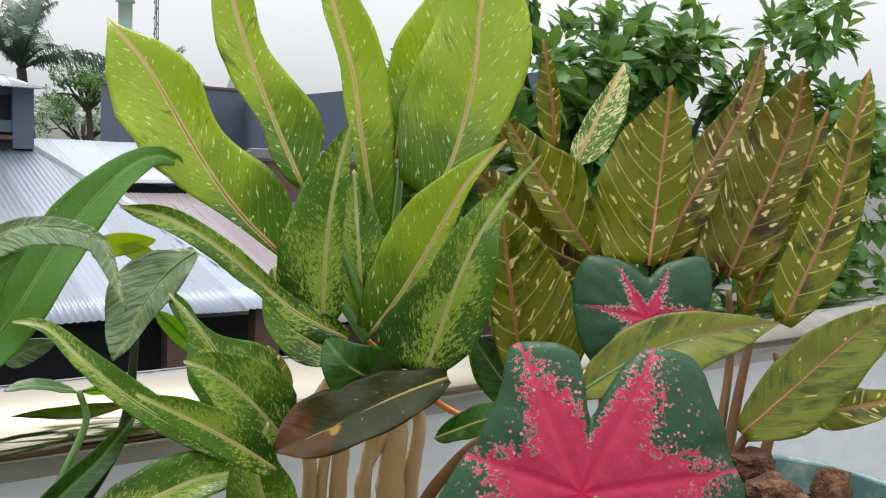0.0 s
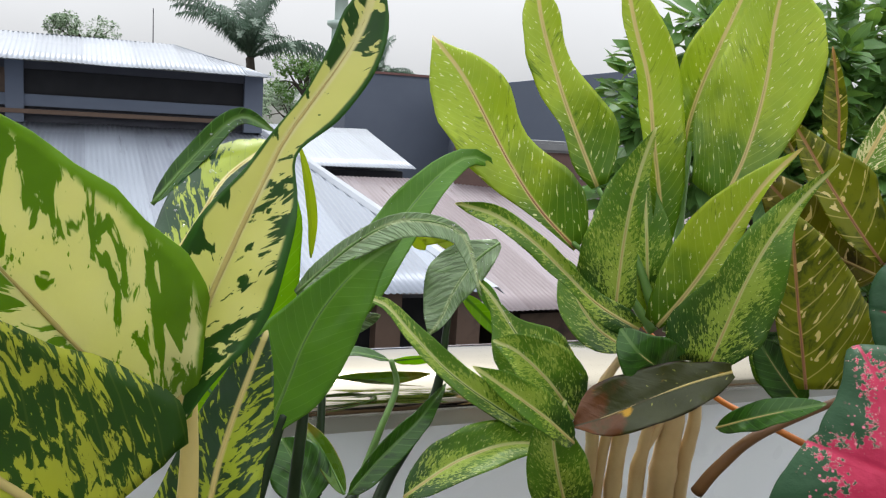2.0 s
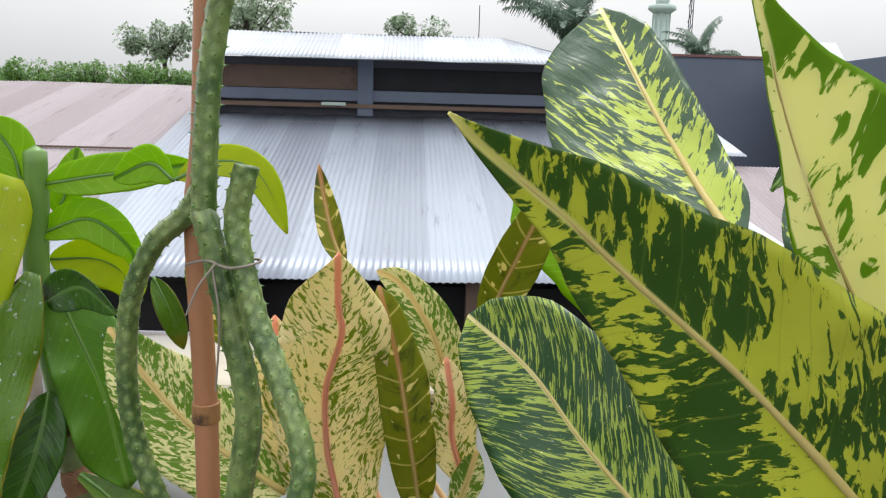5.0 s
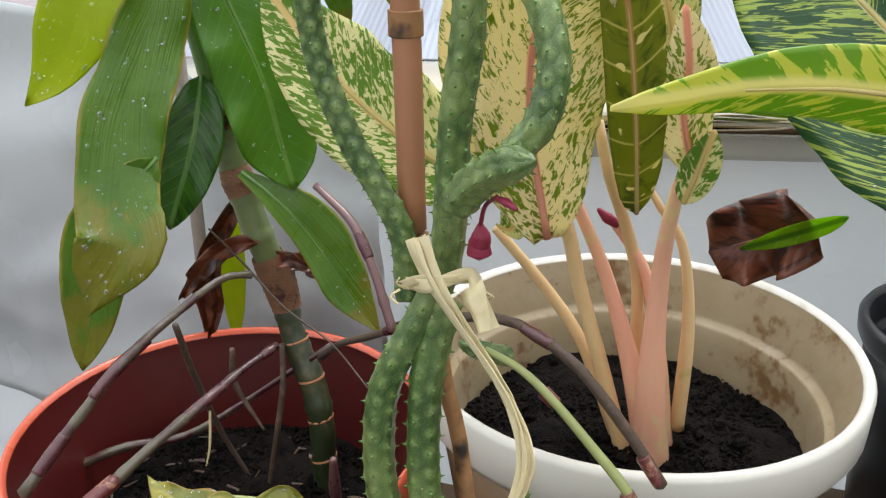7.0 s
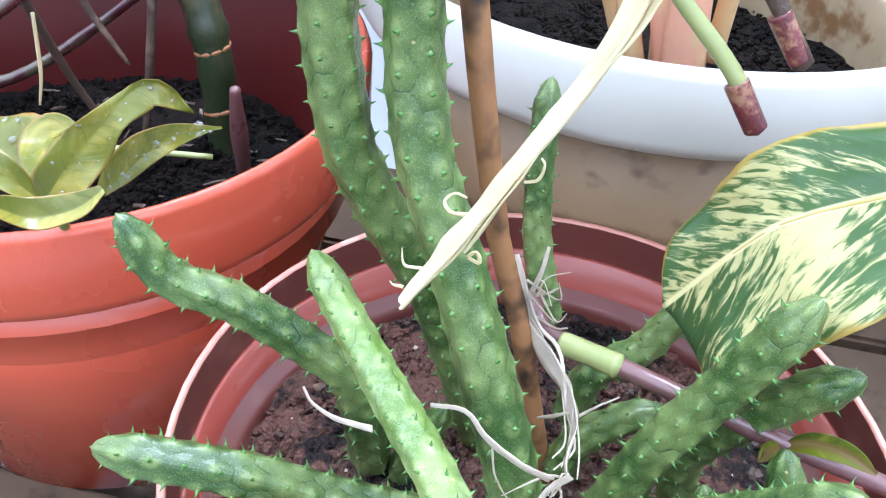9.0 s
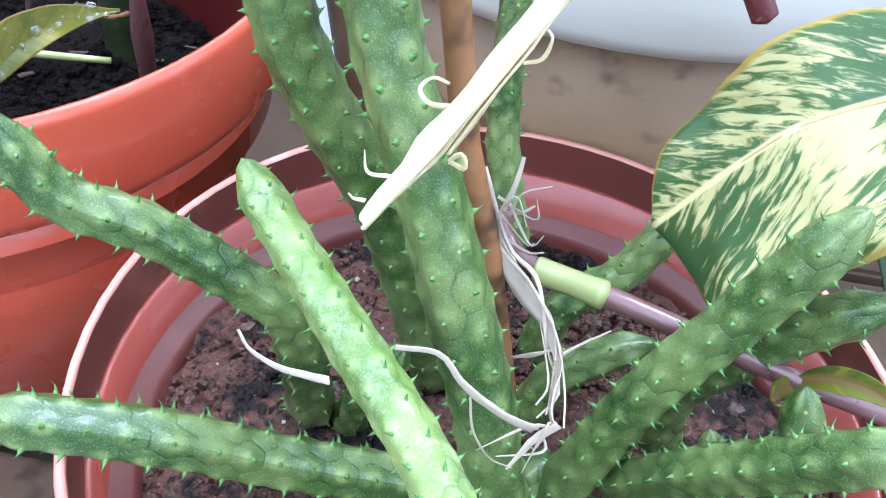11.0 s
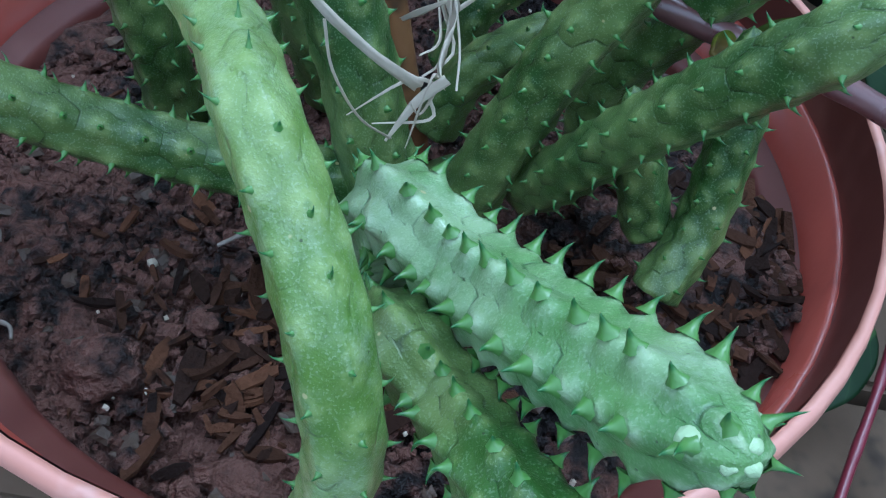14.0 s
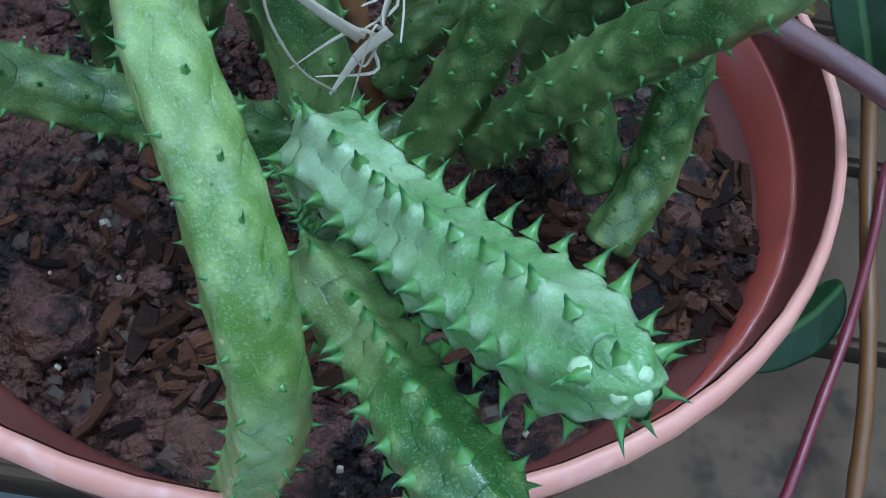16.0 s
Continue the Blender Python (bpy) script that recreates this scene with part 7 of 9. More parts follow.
tube("runner", [(-0.635, 0.500, 0.915), (-0.646, 0.470, 0.910), (-0.652, 0.430, 0.906), (-0.670, 0.390, 0.891), (-0.687, 0.350, 0.870), (-0.699, 0.330, 0.842)], (0.0022, 0.0027, 0.0030, 0.0034, 0.0037, 0.0037), MAT["twig"], lil, bulge=(0.045, 0.3))
tube("runner", [(-0.608, 0.530, 0.904), (-0.712, 0.500, 0.828), (-0.759, 0.470, 0.822), (-0.809, 0.440, 0.801)], (0.0022, 0.0025, 0.0034, 0.0037), MAT["twig"], lil, bulge=(0.05, 0.2))
tube("runner", [(-0.581, 0.440, 0.838), (-0.638, 0.420, 0.845), (-0.691, 0.390, 0.850), (-0.731, 0.370, 0.853)], (0.0013, 0.0018, 0.0023, 0.0026), MAT["green_twig"], lil)
tube("runner", [(-0.601, 0.500, 0.912), (-0.581, 0.490, 0.931), (-0.550, 0.470, 0.952), (-0.502, 0.440, 0.986), (-0.451, 0.420, 1.004), (-0.417, 0.400, 1.001), (-0.399, 0.395, 0.987), (-0.373, 0.390, 0.957), (-0.365, 0.388, 0.945)], (0.0024, 0.0024, 0.0024, 0.0024, 0.0026, 0.0028, 0.0028, 0.0028, 0.0026), MAT["bark"], lil, bulge=(0.045, 0.3))
tube("runner", [(-0.466, 0.430, 0.980), (-0.441, 0.410, 0.983), (-0.422, 0.400, 0.975), (-0.401, 0.395, 0.956), (-0.382, 0.390, 0.938), (-0.374, 0.387, 0.926)], (0.0017, 0.0021, 0.0023, 0.0025, 0.0027, 0.0027), MAT["green_twig"], lil)
for x, y, z, r in ((-0.616, 0.520, 0.812, 0.0100), (-0.617, 0.521, 0.846, 0.0098), (-0.625, 0.526, 0.876, 0.0101), (-0.638, 0.531, 0.903, 0.0099)):
    tube("ring", [(x + 0.0003, y, z - 0.0012), (x - 0.0003, y, z + 0.0012)], (r * 0.97, r * 1.03, r * 0.97), MAT["brown_rib"], lil, "pale ring scar", sides=18, count=5, cap=False)
tube("joint", [(-0.676, 0.420, 0.955), (-0.682, 0.398, 0.947), (-0.690, 0.382, 0.934)], (0.0032, 0.0040, 0.0036), MAT["wet_node"], lil, "dark purple joint")
tube("joint", [(-0.700, 0.366, 0.916), (-0.709, 0.349, 0.899)], (0.0037, 0.0041, 0.0038), MAT["wet_node"], lil, "dark purple joint")
tube("joint", [(-0.648, 0.455, 0.9085), (-0.651, 0.437, 0.9068), (-0.656, 0.420, 0.903)], (0.0032, 0.0038, 0.0036), MAT["wet_node"], lil, "dark purple joint")
tube("joint", [(-0.636, 0.498, 0.9146), (-0.640, 0.487, 0.9125)], (0.0028, 0.0036, 0.0030), MAT["wet_node"], lil, "dark purple joint")
tube("joint", [(-0.535, 0.460, 0.963), (-0.516, 0.449, 0.977)], (0.0029, 0.0034, 0.0030), MAT["wet_node"], lil, "dark purple joint")
tube("joint", [(-0.440, 0.414, 1.0045), (-0.424, 0.404, 1.0030)], (0.0031, 0.0037, 0.0033), MAT["wet_node"], lil, "dark purple joint")
tube("joint", [(-0.544, 0.448, 1.030), (-0.536, 0.443, 1.018)], (0.0031, 0.0036, 0.0031), MAT["wet_node"], lil, "dark purple joint")
tube("joint", [(-0.427, 0.405, 0.975), (-0.420, 0.402, 0.971)], (0.0040, 0.0036), MAT["node_band"], lil)
tube("joint", [(-0.381, 0.389, 0.936), (-0.372, 0.387, 0.923)], (0.0038, 0.0036), MAT["node_band"], lil)
tube("joint", [(-0.375, 0.390, 0.958), (-0.366, 0.388, 0.946)], (0.0036, 0.0033), MAT["node_band"], lil)
tube("joint", [(-0.682, 0.352, 0.880), (-0.674, 0.370, 0.887)], (0.0052, 0.0047), MAT["node_band"], lil)
tube("runner", [(-0.575, 0.460, 1.051), (-0.548, 0.450, 1.034), (-0.532, 0.440, 1.011), (-0.518, 0.430, 0.982)], (0.0020, 0.0026, 0.0026, 0.0028), MAT["purple_twig"], lil, bulge=(0.04, 0.25))
tube("rootlet", [(-0.643, 0.520, 0.904), (-0.641, 0.510, 0.868), (-0.654, 0.500, 0.789)], (0.0021, 0.0024, 0.0018), MAT["bark"], lil)
tube("rootlet", [(-0.672, 0.500, 0.906), (-0.673, 0.500, 0.877), (-0.653, 0.500, 0.841)], (0.0018, 0.0021, 0.0009), MAT["bark"], lil)
tube("rootlet", [(-0.686, 0.460, 0.943), (-0.691, 0.480, 0.889), (-0.689, 0.500, 0.829), (-0.672, 0.510, 0.778)], (0.0022, 0.0025, 0.0022, 0.0016), MAT["bark"], lil)
tube("rootlet", [(-0.679, 0.500, 0.997), (-0.663, 0.510, 0.971), (-0.627, 0.500, 0.946), (-0.588, 0.490, 0.930), (-0.553, 0.470, 0.913)], (0.0007, 0.0008, 0.0008, 0.0007, 0.0006), MAT["bark"], lil)
tube("rootlet", [(-0.653, 0.440, 0.895), (-0.657, 0.440, 0.867), (-0.662, 0.440, 0.850)], (0.0008, 0.0009, 0.0005), MAT["raffia"], lil)
tube("shoot", [(-0.582, 0.470, 0.810), (-0.577, 0.460, 0.845), (-0.574, 0.455, 0.865)], (0.0034, 0.0044, 0.0024), MAT["purple_twig"], lil)

sed = thing("seedling", "small yellow-green seedling with wet ragged leaves in a red pot", "plant")
leaf(sed, "sprout", [(-0.601, 0.360, 0.866), (-0.610, 0.363, 0.872), (-0.619, 0.366, 0.878), (-0.630, 0.369, 0.883), (-0.641, 0.372, 0.887), (-0.653, 0.375, 0.891)], ((0.0017, 0.0048, 0.0067, 0.0084, 0.0097, 0.0103, 0.0102, 0.0099, 0.0096, 0.0055, 0.0000),
     (0.0063, 0.0122, 0.0180, 0.0201, 0.0190, 0.0137, 0.0093, 0.0061, 0.0038, 0.0016, 0.0000)), (0.45, -0.51, 0.73), fold=16, rib="", drops=40, wave=0.003)
leaf(sed, "sprout", [(-0.592, 0.345, 0.878), (-0.599, 0.343, 0.887), (-0.607, 0.341, 0.895), (-0.617, 0.339, 0.899), (-0.630, 0.337, 0.896), (-0.644, 0.335, 0.889)], ((0.0015, 0.0038, 0.0048, 0.0056, 0.0061, 0.0070, 0.0069, 0.0054, 0.0036, 0.0018, 0.0000),
     (0.0022, 0.0036, 0.0049, 0.0062, 0.0054, 0.0050, 0.0048, 0.0041, 0.0028, 0.0014, 0.0000)), (0.49, -0.52, 0.70), fold=14, rib="", wave=0.002)
leaf(sed, "sprout", [(-0.584, 0.335, 0.887), (-0.575, 0.339, 0.900), (-0.565, 0.343, 0.912), (-0.556, 0.347, 0.923), (-0.546, 0.351, 0.928), (-0.538, 0.355, 0.917)], ((0.0023, 0.0066, 0.0069, 0.0077, 0.0067, 0.0050, 0.0024, 0.0018, 0.0020, 0.0010, 0.0000),
     (0.0040, 0.0075, 0.0111, 0.0102, 0.0087, 0.0071, 0.0066, 0.0081, 0.0075, 0.0038, 0.0000)), (0.41, -0.59, 0.70), fold=18, rib="", drops=14, wave=0.002)
leaf(sed, "sprout", [(-0.573, 0.350, 0.883), (-0.565, 0.352, 0.891), (-0.557, 0.354, 0.899), (-0.549, 0.356, 0.905), (-0.541, 0.358, 0.908), (-0.532, 0.360, 0.910)], ((0.0022, 0.0043, 0.0063, 0.0064, 0.0067, 0.0071, 0.0054, 0.0047, 0.0031, 0.0016, 0.0000),
     (0.0015, 0.0025, 0.0034, 0.0040, 0.0044, 0.0048, 0.0048, 0.0040, 0.0025, 0.0012, 0.0000)), (0.38, -0.59, 0.71), fold=20, rib="", drops=18)
leaf(sed, "sprout", [(-0.557, 0.330, 0.902), (-0.562, 0.326, 0.898), (-0.568, 0.322, 0.896), (-0.575, 0.318, 0.896), (-0.580, 0.314, 0.901), (-0.584, 0.310, 0.906)], ((0.0014, 0.0027, 0.0041, 0.0037, 0.0039, 0.0046, 0.0040, 0.0034, 0.0036, 0.0018, 0.0000),
     (0.0013, 0.0032, 0.0045, 0.0054, 0.0058, 0.0060, 0.0063, 0.0058, 0.0048, 0.0035, 0.0000)), (0.34, -0.41, 0.85), fold=20, rib="")
leaf(sed, "sprout", [(-0.591, 0.370, 0.894), (-0.601, 0.365, 0.889), (-0.587, 0.345, 0.885)], 0.017, (0.47, -0.25, 0.85), fold=24, rib="")
tube("stalk", [(-0.600, 0.360, 0.842), (-0.587, 0.345, 0.870), (-0.581, 0.337, 0.891)], (0.0019, 0.0019, 0.0016), MAT["green_rib"], sed)

pea = thing("aglaonema", "pale peach aglaonema with green mottling and pink stems", "plant")
leaf(pea, "peach", [(-0.452, 0.520, 1.010), (-0.458, 0.506, 1.062), (-0.460, 0.499, 1.087), (-0.456, 0.485, 1.133), (-0.441, 0.471, 1.174), (-0.441, 0.464, 1.194), (-0.437, 0.450, 1.231)], ((0.0088, 0.0245, 0.0312, 0.0329, 0.0325, 0.0366, 0.0456, 0.0442, 0.0377, 0.0275, 0.0000),
     (0.0087, 0.0242, 0.0320, 0.0379, 0.0420, 0.0423, 0.0354, 0.0330, 0.0295, 0.0188, 0.0000)), (0.24, -0.88, 0.41), fold=8, rib="pink_rib", rib_r=0.0016, count=32, wave=0.004, drops=15)
leaf(pea, "peach", [(-0.480, 0.530, 1.041), (-0.489, 0.520, 1.082), (-0.498, 0.510, 1.133), (-0.501, 0.510, 1.172)], 0.046, (0.40, -0.91, -0.08), fold=10, rib="pink_rib")
leaf(pea, "olive", [(-0.449, 0.500, 1.212), (-0.458, 0.505, 1.229), (-0.465, 0.510, 1.249), (-0.472, 0.516, 1.275)], 0.019, (0.20, -0.93, 0.31), fold=26, ab=(0.62, 0.92))
leaf(pea, "olive", [(-0.401, 0.530, 1.028), (-0.403, 0.500, 1.097), (-0.410, 0.490, 1.155), (-0.423, 0.490, 1.203)], 0.035, (0.50, -0.85, -0.13), fold=10, ab=(0.5, 0.5))
leaf(pea, "snow", [(-0.389, 0.560, 1.108), (-0.397, 0.550, 1.150), (-0.421, 0.550, 1.188), (-0.441, 0.550, 1.199)], 0.038, (0.26, -0.97, 0.04), fold=10)
leaf(pea, "olive", [(-0.344, 0.540, 1.167), (-0.355, 0.540, 1.181), (-0.339, 0.530, 1.222), (-0.326, 0.530, 1.253), (-0.317, 0.530, 1.292)], 0.035, (0.36, -0.92, -0.15), fold=14, twist=25, ab=(0.62, 0.92))
leaf(pea, "peach", [(-0.372, 0.540, 1.053), (-0.380, 0.530, 1.089), (-0.379, 0.520, 1.120), (-0.384, 0.520, 1.150)], 0.035, (0.45, -0.88, -0.13), fold=10, rib="pink_rib")
leaf(pea, "snow", [(-0.498, 0.520, 1.038), (-0.546, 0.510, 1.072), (-0.581, 0.505, 1.104), (-0.620, 0.500, 1.156)], 0.074, (0.42, -0.86, 0.29), fold=10, ab=(0.5, 0.7), rib_r=0.0016, count=26)
leaf(pea, "olive", [(-0.543, 0.530, 1.138), (-0.551, 0.530, 1.166), (-0.563, 0.530, 1.189), (-0.570, 0.530, 1.221)], 0.030, (0.42, -0.90, 0.13), fold=10, ab=(0.62, 0.92))
leaf(pea, "snow", [(-0.375, 0.530, 1.037), (-0.369, 0.530, 1.055), (-0.362, 0.530, 1.082)], 0.023, (0.12, -0.99, -0.03), fold=10)
leaf(pea, "snow", [(-0.401, 0.560, 1.128), (-0.406, 0.560, 1.147), (-0.414, 0.560, 1.165)], 0.026, (0.29, -0.95, 0.10), fold=10)
leaf(pea, "peach", [(-0.460, 0.540, 1.013), (-0.469, 0.530, 1.038), (-0.474, 0.520, 1.066)], 0.031, (0.43, -0.88, -0.22), fold=10, rib="pink_rib")
leaf(pea, "snow", [(-0.492, 0.550, 1.002), (-0.478, 0.540, 1.007), (-0.478, 0.530, 1.037)], 0.018, (-0.06, -0.88, -0.47), fold=10, rib="")
tube("cane", [(-0.381, 0.570, 0.815), (-0.387, 0.570, 0.849), (-0.404, 0.575, 0.910), (-0.423, 0.575, 0.967), (-0.442, 0.570, 1.012), (-0.454, 0.560, 1.045), (-0.463, 0.550, 1.079)], (0.0100, 0.0090, 0.0067, 0.0050, 0.0043, 0.0040, 0.0033), MAT["pink_cane"], pea, label="pink leaf stalk")
tube("cane", [(-0.378, 0.560, 0.823), (-0.385, 0.560, 0.889), (-0.386, 0.560, 0.974), (-0.381, 0.550, 1.031), (-0.373, 0.550, 1.063)], (0.0120, 0.0105, 0.0070, 0.0051, 0.0038), MAT["pink_cane"], pea)
tube("cane", [(-0.372, 0.575, 0.827), (-0.384, 0.580, 0.910), (-0.397, 0.580, 0.968), (-0.420, 0.570, 1.007)], (0.0066, 0.0060, 0.0043, 0.0030), MAT["pink_cane"], pea)
tube("cane", [(-0.391, 0.585, 0.825), (-0.400, 0.590, 0.911), (-0.402, 0.585, 0.959), (-0.410, 0.570, 1.001), (-0.421, 0.550, 1.043), (-0.429, 0.545, 1.078)], (0.0048, 0.0048, 0.0044, 0.0044, 0.0038, 0.0032), MAT["tan_cane"], pea, label="tan leaf stalk")
tube("cane", [(-0.398, 0.565, 0.824), (-0.419, 0.565, 0.897), (-0.437, 0.560, 0.961), (-0.446, 0.555, 1.003), (-0.459, 0.550, 1.038)], (0.0059, 0.0056, 0.0053, 0.0049, 0.0043), MAT["tan_cane"], pea)
tube("cane", [(-0.408, 0.575, 0.842), (-0.436, 0.580, 0.907), (-0.463, 0.580, 0.946), (-0.498, 0.570, 0.992)], (0.0052, 0.0045, 0.0042, 0.0035), MAT["tan_cane"], pea)
tube("cane", [(-0.366, 0.580, 0.851), (-0.366, 0.580, 0.935), (-0.375, 0.580, 0.991), (-0.392, 0.575, 1.019), (-0.409, 0.570, 1.048)], (0.0051, 0.0051, 0.0038, 0.0029, 0.0019), MAT["tan_cane"], pea)
tube("bud", [(-0.416, 0.570, 1.004), (-0.423, 0.568, 1.009), (-0.429, 0.566, 1.015)], (0.0028, 0.0038, 0.0013), MAT["petal"], pea, label="small red bud")

cac = thing("spiky_succulent", "spiky green succulent with arching toothed stems in a clay-coloured pot", "succulent")
spiky_stem(cac, [(-0.424, 0.222, 0.797), (-0.412, 0.217, 0.855), (-0.414, 0.222, 0.877), (-0.420, 0.232, 0.887), (-0.428, 0.243, 0.895), (-0.438, 0.262, 0.892), (-0.458, 0.285, 0.895), (-0.478, 0.308, 0.899), (-0.487, 0.316, 0.906)], 0.0054, taper=0.95, label="arching green stem, coloured paler as if lit", spin=0.4, mat="spiky_lit", cone=0.13)
spiky_stem(cac, [(-0.412, 0.285, 0.812), (-0.413, 0.262, 0.861), (-0.399, 0.243, 0.871), (-0.389, 0.228, 0.882), (-0.381, 0.217, 0.891), (-0.376, 0.206, 0.902)], 0.0073, taper=0.85, spin=0.2, teeth=0.0060, cone=0.3, bud=True, mat="spiky_frosted", label="pale knobbly stem with a whitish tip")
spiky_stem(cac, [(-0.412, 0.280, 0.800), (-0.409, 0.240, 0.860), (-0.399, 0.226, 0.866), (-0.392, 0.212, 0.875), (-0.387, 0.204, 0.880), (-0.381, 0.196, 0.885)], 0.0062, taper=0.8, teeth=0.0060, cone=0.28)
spiky_stem(cac, [(-0.414, 0.305, 0.820), (-0.441, 0.295, 0.827), (-0.473, 0.286, 0.840), (-0.494, 0.278, 0.854), (-0.520, 0.272, 0.861), (-0.535, 0.270, 0.863)], 0.0072, taper=0.85, spin=0.3)
spiky_stem(cac, [(-0.478, 0.335, 0.797), (-0.475, 0.327, 0.808), (-0.479, 0.322, 0.849), (-0.488, 0.318, 0.864), (-0.510, 0.314, 0.882), (-0.528, 0.310, 0.892), (-0.539, 0.309, 0.912)], 0.0068, taper=0.85, spin=0.6)
spiky_stem(cac, [(-0.412, 0.305, 0.800), (-0.416, 0.298, 0.817), (-0.422, 0.300, 0.839), (-0.427, 0.303, 0.857), (-0.438, 0.310, 0.886), (-0.448, 0.318, 0.910), (-0.458, 0.325, 0.932), (-0.461, 0.328, 0.942), (-0.464, 0.332, 0.958), (-0.465, 0.334, 0.983), (-0.464, 0.335, 1.006), (-0.463, 0.337, 1.020), (-0.459, 0.342, 1.041), (-0.457, 0.344, 1.050)], 0.0082, taper=0.86, cut=True, spin=0.2, label="tall stem tied to the stake", cone=0.14, teeth=0.0105)
spiky_stem(cac, [(-0.440, 0.352, 0.800), (-0.458, 0.346, 0.867), (-0.466, 0.343, 0.887), (-0.474, 0.340, 0.904), (-0.480, 0.337, 0.920), (-0.483, 0.335, 0.932), (-0.486, 0.334, 0.960), (-0.486, 0.334, 0.983), (-0.484, 0.335, 1.003), (-0.478, 0.336, 1.021), (-0.465, 0.342, 1.047), (-0.457, 0.345, 1.070), (-0.453, 0.345, 1.124), (-0.448, 0.347, 1.170), (-0.457, 0.350, 1.210), (-0.470, 0.352, 1.259), (-0.473, 0.355, 1.270), (-0.470, 0.358, 1.331), (-0.459, 0.360, 1.392)], 0.0078, taper=0.74, cut=True, spin=0.5, label="tall stem tied to the stake", cone=0.14, teeth=0.0095)
spiky_stem(cac, [(-0.476, 0.350, 1.046), (-0.480, 0.352, 1.077), (-0.503, 0.355, 1.115), (-0.518, 0.358, 1.156), (-0.518, 0.360, 1.211), (-0.505, 0.362, 1.245), (-0.487, 0.364, 1.263), (-0.475, 0.366, 1.284)], 0.0058, taper=0.9, cut=True, spin=0.1)
spiky_stem(cac, [(-0.451, 0.355, 1.289), (-0.455, 0.352, 1.259), (-0.443, 0.345, 1.219), (-0.426, 0.335, 1.190), (-0.412, 0.325, 1.160), (-0.413, 0.318, 1.138), (-0.422, 0.314, 1.125)], 0.0058, taper=0.95, cut=True, spin=0.4)
spiky_stem(cac, [(-0.445, 0.325, 1.102), (-0.436, 0.318, 1.113), (-0.424, 0.310, 1.122), (-0.412, 0.303, 1.127)], 0.0072, taper=0.9, teeth=0.008)
spiky_stem(cac, [(-0.410, 0.315, 0.815), (-0.402, 0.310, 0.808), (-0.386, 0.315, 0.855), (-0.375, 0.316, 0.880), (-0.366, 0.316, 0.902), (-0.359, 0.316, 0.921)], 0.0074, taper=0.85, spin=0.3)
spiky_stem(cac, [(-0.385, 0.325, 0.810), (-0.384, 0.312, 0.819), (-0.373, 0.296, 0.853), (-0.363, 0.284, 0.878), (-0.354, 0.276, 0.896), (-0.349, 0.272, 0.905)], 0.0066, taper=0.85, spin=0.3)
spiky_stem(cac, [(-0.370, 0.335, 0.810), (-0.372, 0.335, 0.833), (-0.360, 0.330, 0.860), (-0.349, 0.326, 0.879), (-0.339, 0.322, 0.893)], 0.0068, taper=0.85, spin=0.5)
spiky_stem(cac, [(-0.410, 0.335, 0.810), (-0.405, 0.338, 0.825), (-0.392, 0.340, 0.838), (-0.380, 0.342, 0.844)], 0.0060, taper=0.85)
spiky_stem(cac, [(-0.410, 0.360, 0.810), (-0.404, 0.365, 0.829), (-0.389, 0.370, 0.841), (-0.376, 0.375, 0.859), (-0.361, 0.370, 0.852)], 0.0060, taper=0.85)
spiky_stem(cac, [(-0.360, 0.300, 0.826), (-0.367, 0.300, 0.845), (-0.373, 0.302, 0.861)], 0.0055, taper=0.75)
spiky_stem(cac, [(-0.356, 0.288, 0.818), (-0.350, 0.298, 0.832), (-0.350, 0.306, 0.855), (-0.354, 0.310, 0.873)], 0.0055, taper=0.9)
spiky_stem(cac, [(-0.464, 0.330, 0.786), (-0.462, 0.328, 0.806), (-0.448, 0.322, 0.847)], 0.0055, taper=0.8)
spiky_stem(cac, [(-0.423, 0.375, 0.841), (-0.432, 0.385, 0.873), (-0.435, 0.395, 0.908), (-0.435, 0.400, 0.923)], 0.0052, taper=0.85)
spiky_stem(cac, [(-0.455, 0.440, 0.971), (-0.466, 0.430, 0.978), (-0.478, 0.425, 0.984)], 0.0058, taper=0.85)
flower = thing("succulent_flower", "small maroon bell flower hanging from the spiky stem", "flower")
tube("stalk", [(-0.427, 0.312, 1.110), (-0.435, 0.325, 1.101), (-0.440, 0.336, 1.089)], (0.0008, 0.0008, 0.0010), MAT["petal"], flower)
tube("bell", [(-0.440, 0.336, 1.089), (-0.440, 0.337, 1.083), (-0.441, 0.338, 1.080), (-0.441, 0.338, 1.076)], (0.0013, 0.0038, 0.0044, 0.0051), MAT["petal"], flower, sides=10)
tube("bud", [(-0.426, 0.310, 1.110), (-0.421, 0.306, 1.110), (-0.418, 0.304, 1.109)], (0.0010, 0.0017, 0.0008), MAT["petal"], flower)
stake = thing("bamboo_stake", "brown bamboo stake in the clay-coloured pot", "stake")
tube("pole", [(-0.478, 0.375, 1.400), (-0.482, 0.374, 1.303), (-0.486, 0.372, 1.258), (-0.481, 0.368, 1.162), (-0.478, 0.362, 1.073)], (0.0061, 0.0061, 0.0061, 0.0061, 0.0061), MAT["bamboo"], stake, sides=14)
tube("pole_foot", [(-0.475, 0.362, 1.071), (-0.462, 0.360, 0.991), (-0.458, 0.360, 0.979), (-0.449, 0.352, 0.935), (-0.440, 0.348, 0.892), (-0.432, 0.345, 0.870), (-0.410, 0.335, 0.785)], (0.0041, 0.0041, 0.0039, 0.0036, 0.0034, 0.0032, 0.0030), MAT["bamboo_low"], stake, sides=14, label="weathered lower end of the stake")
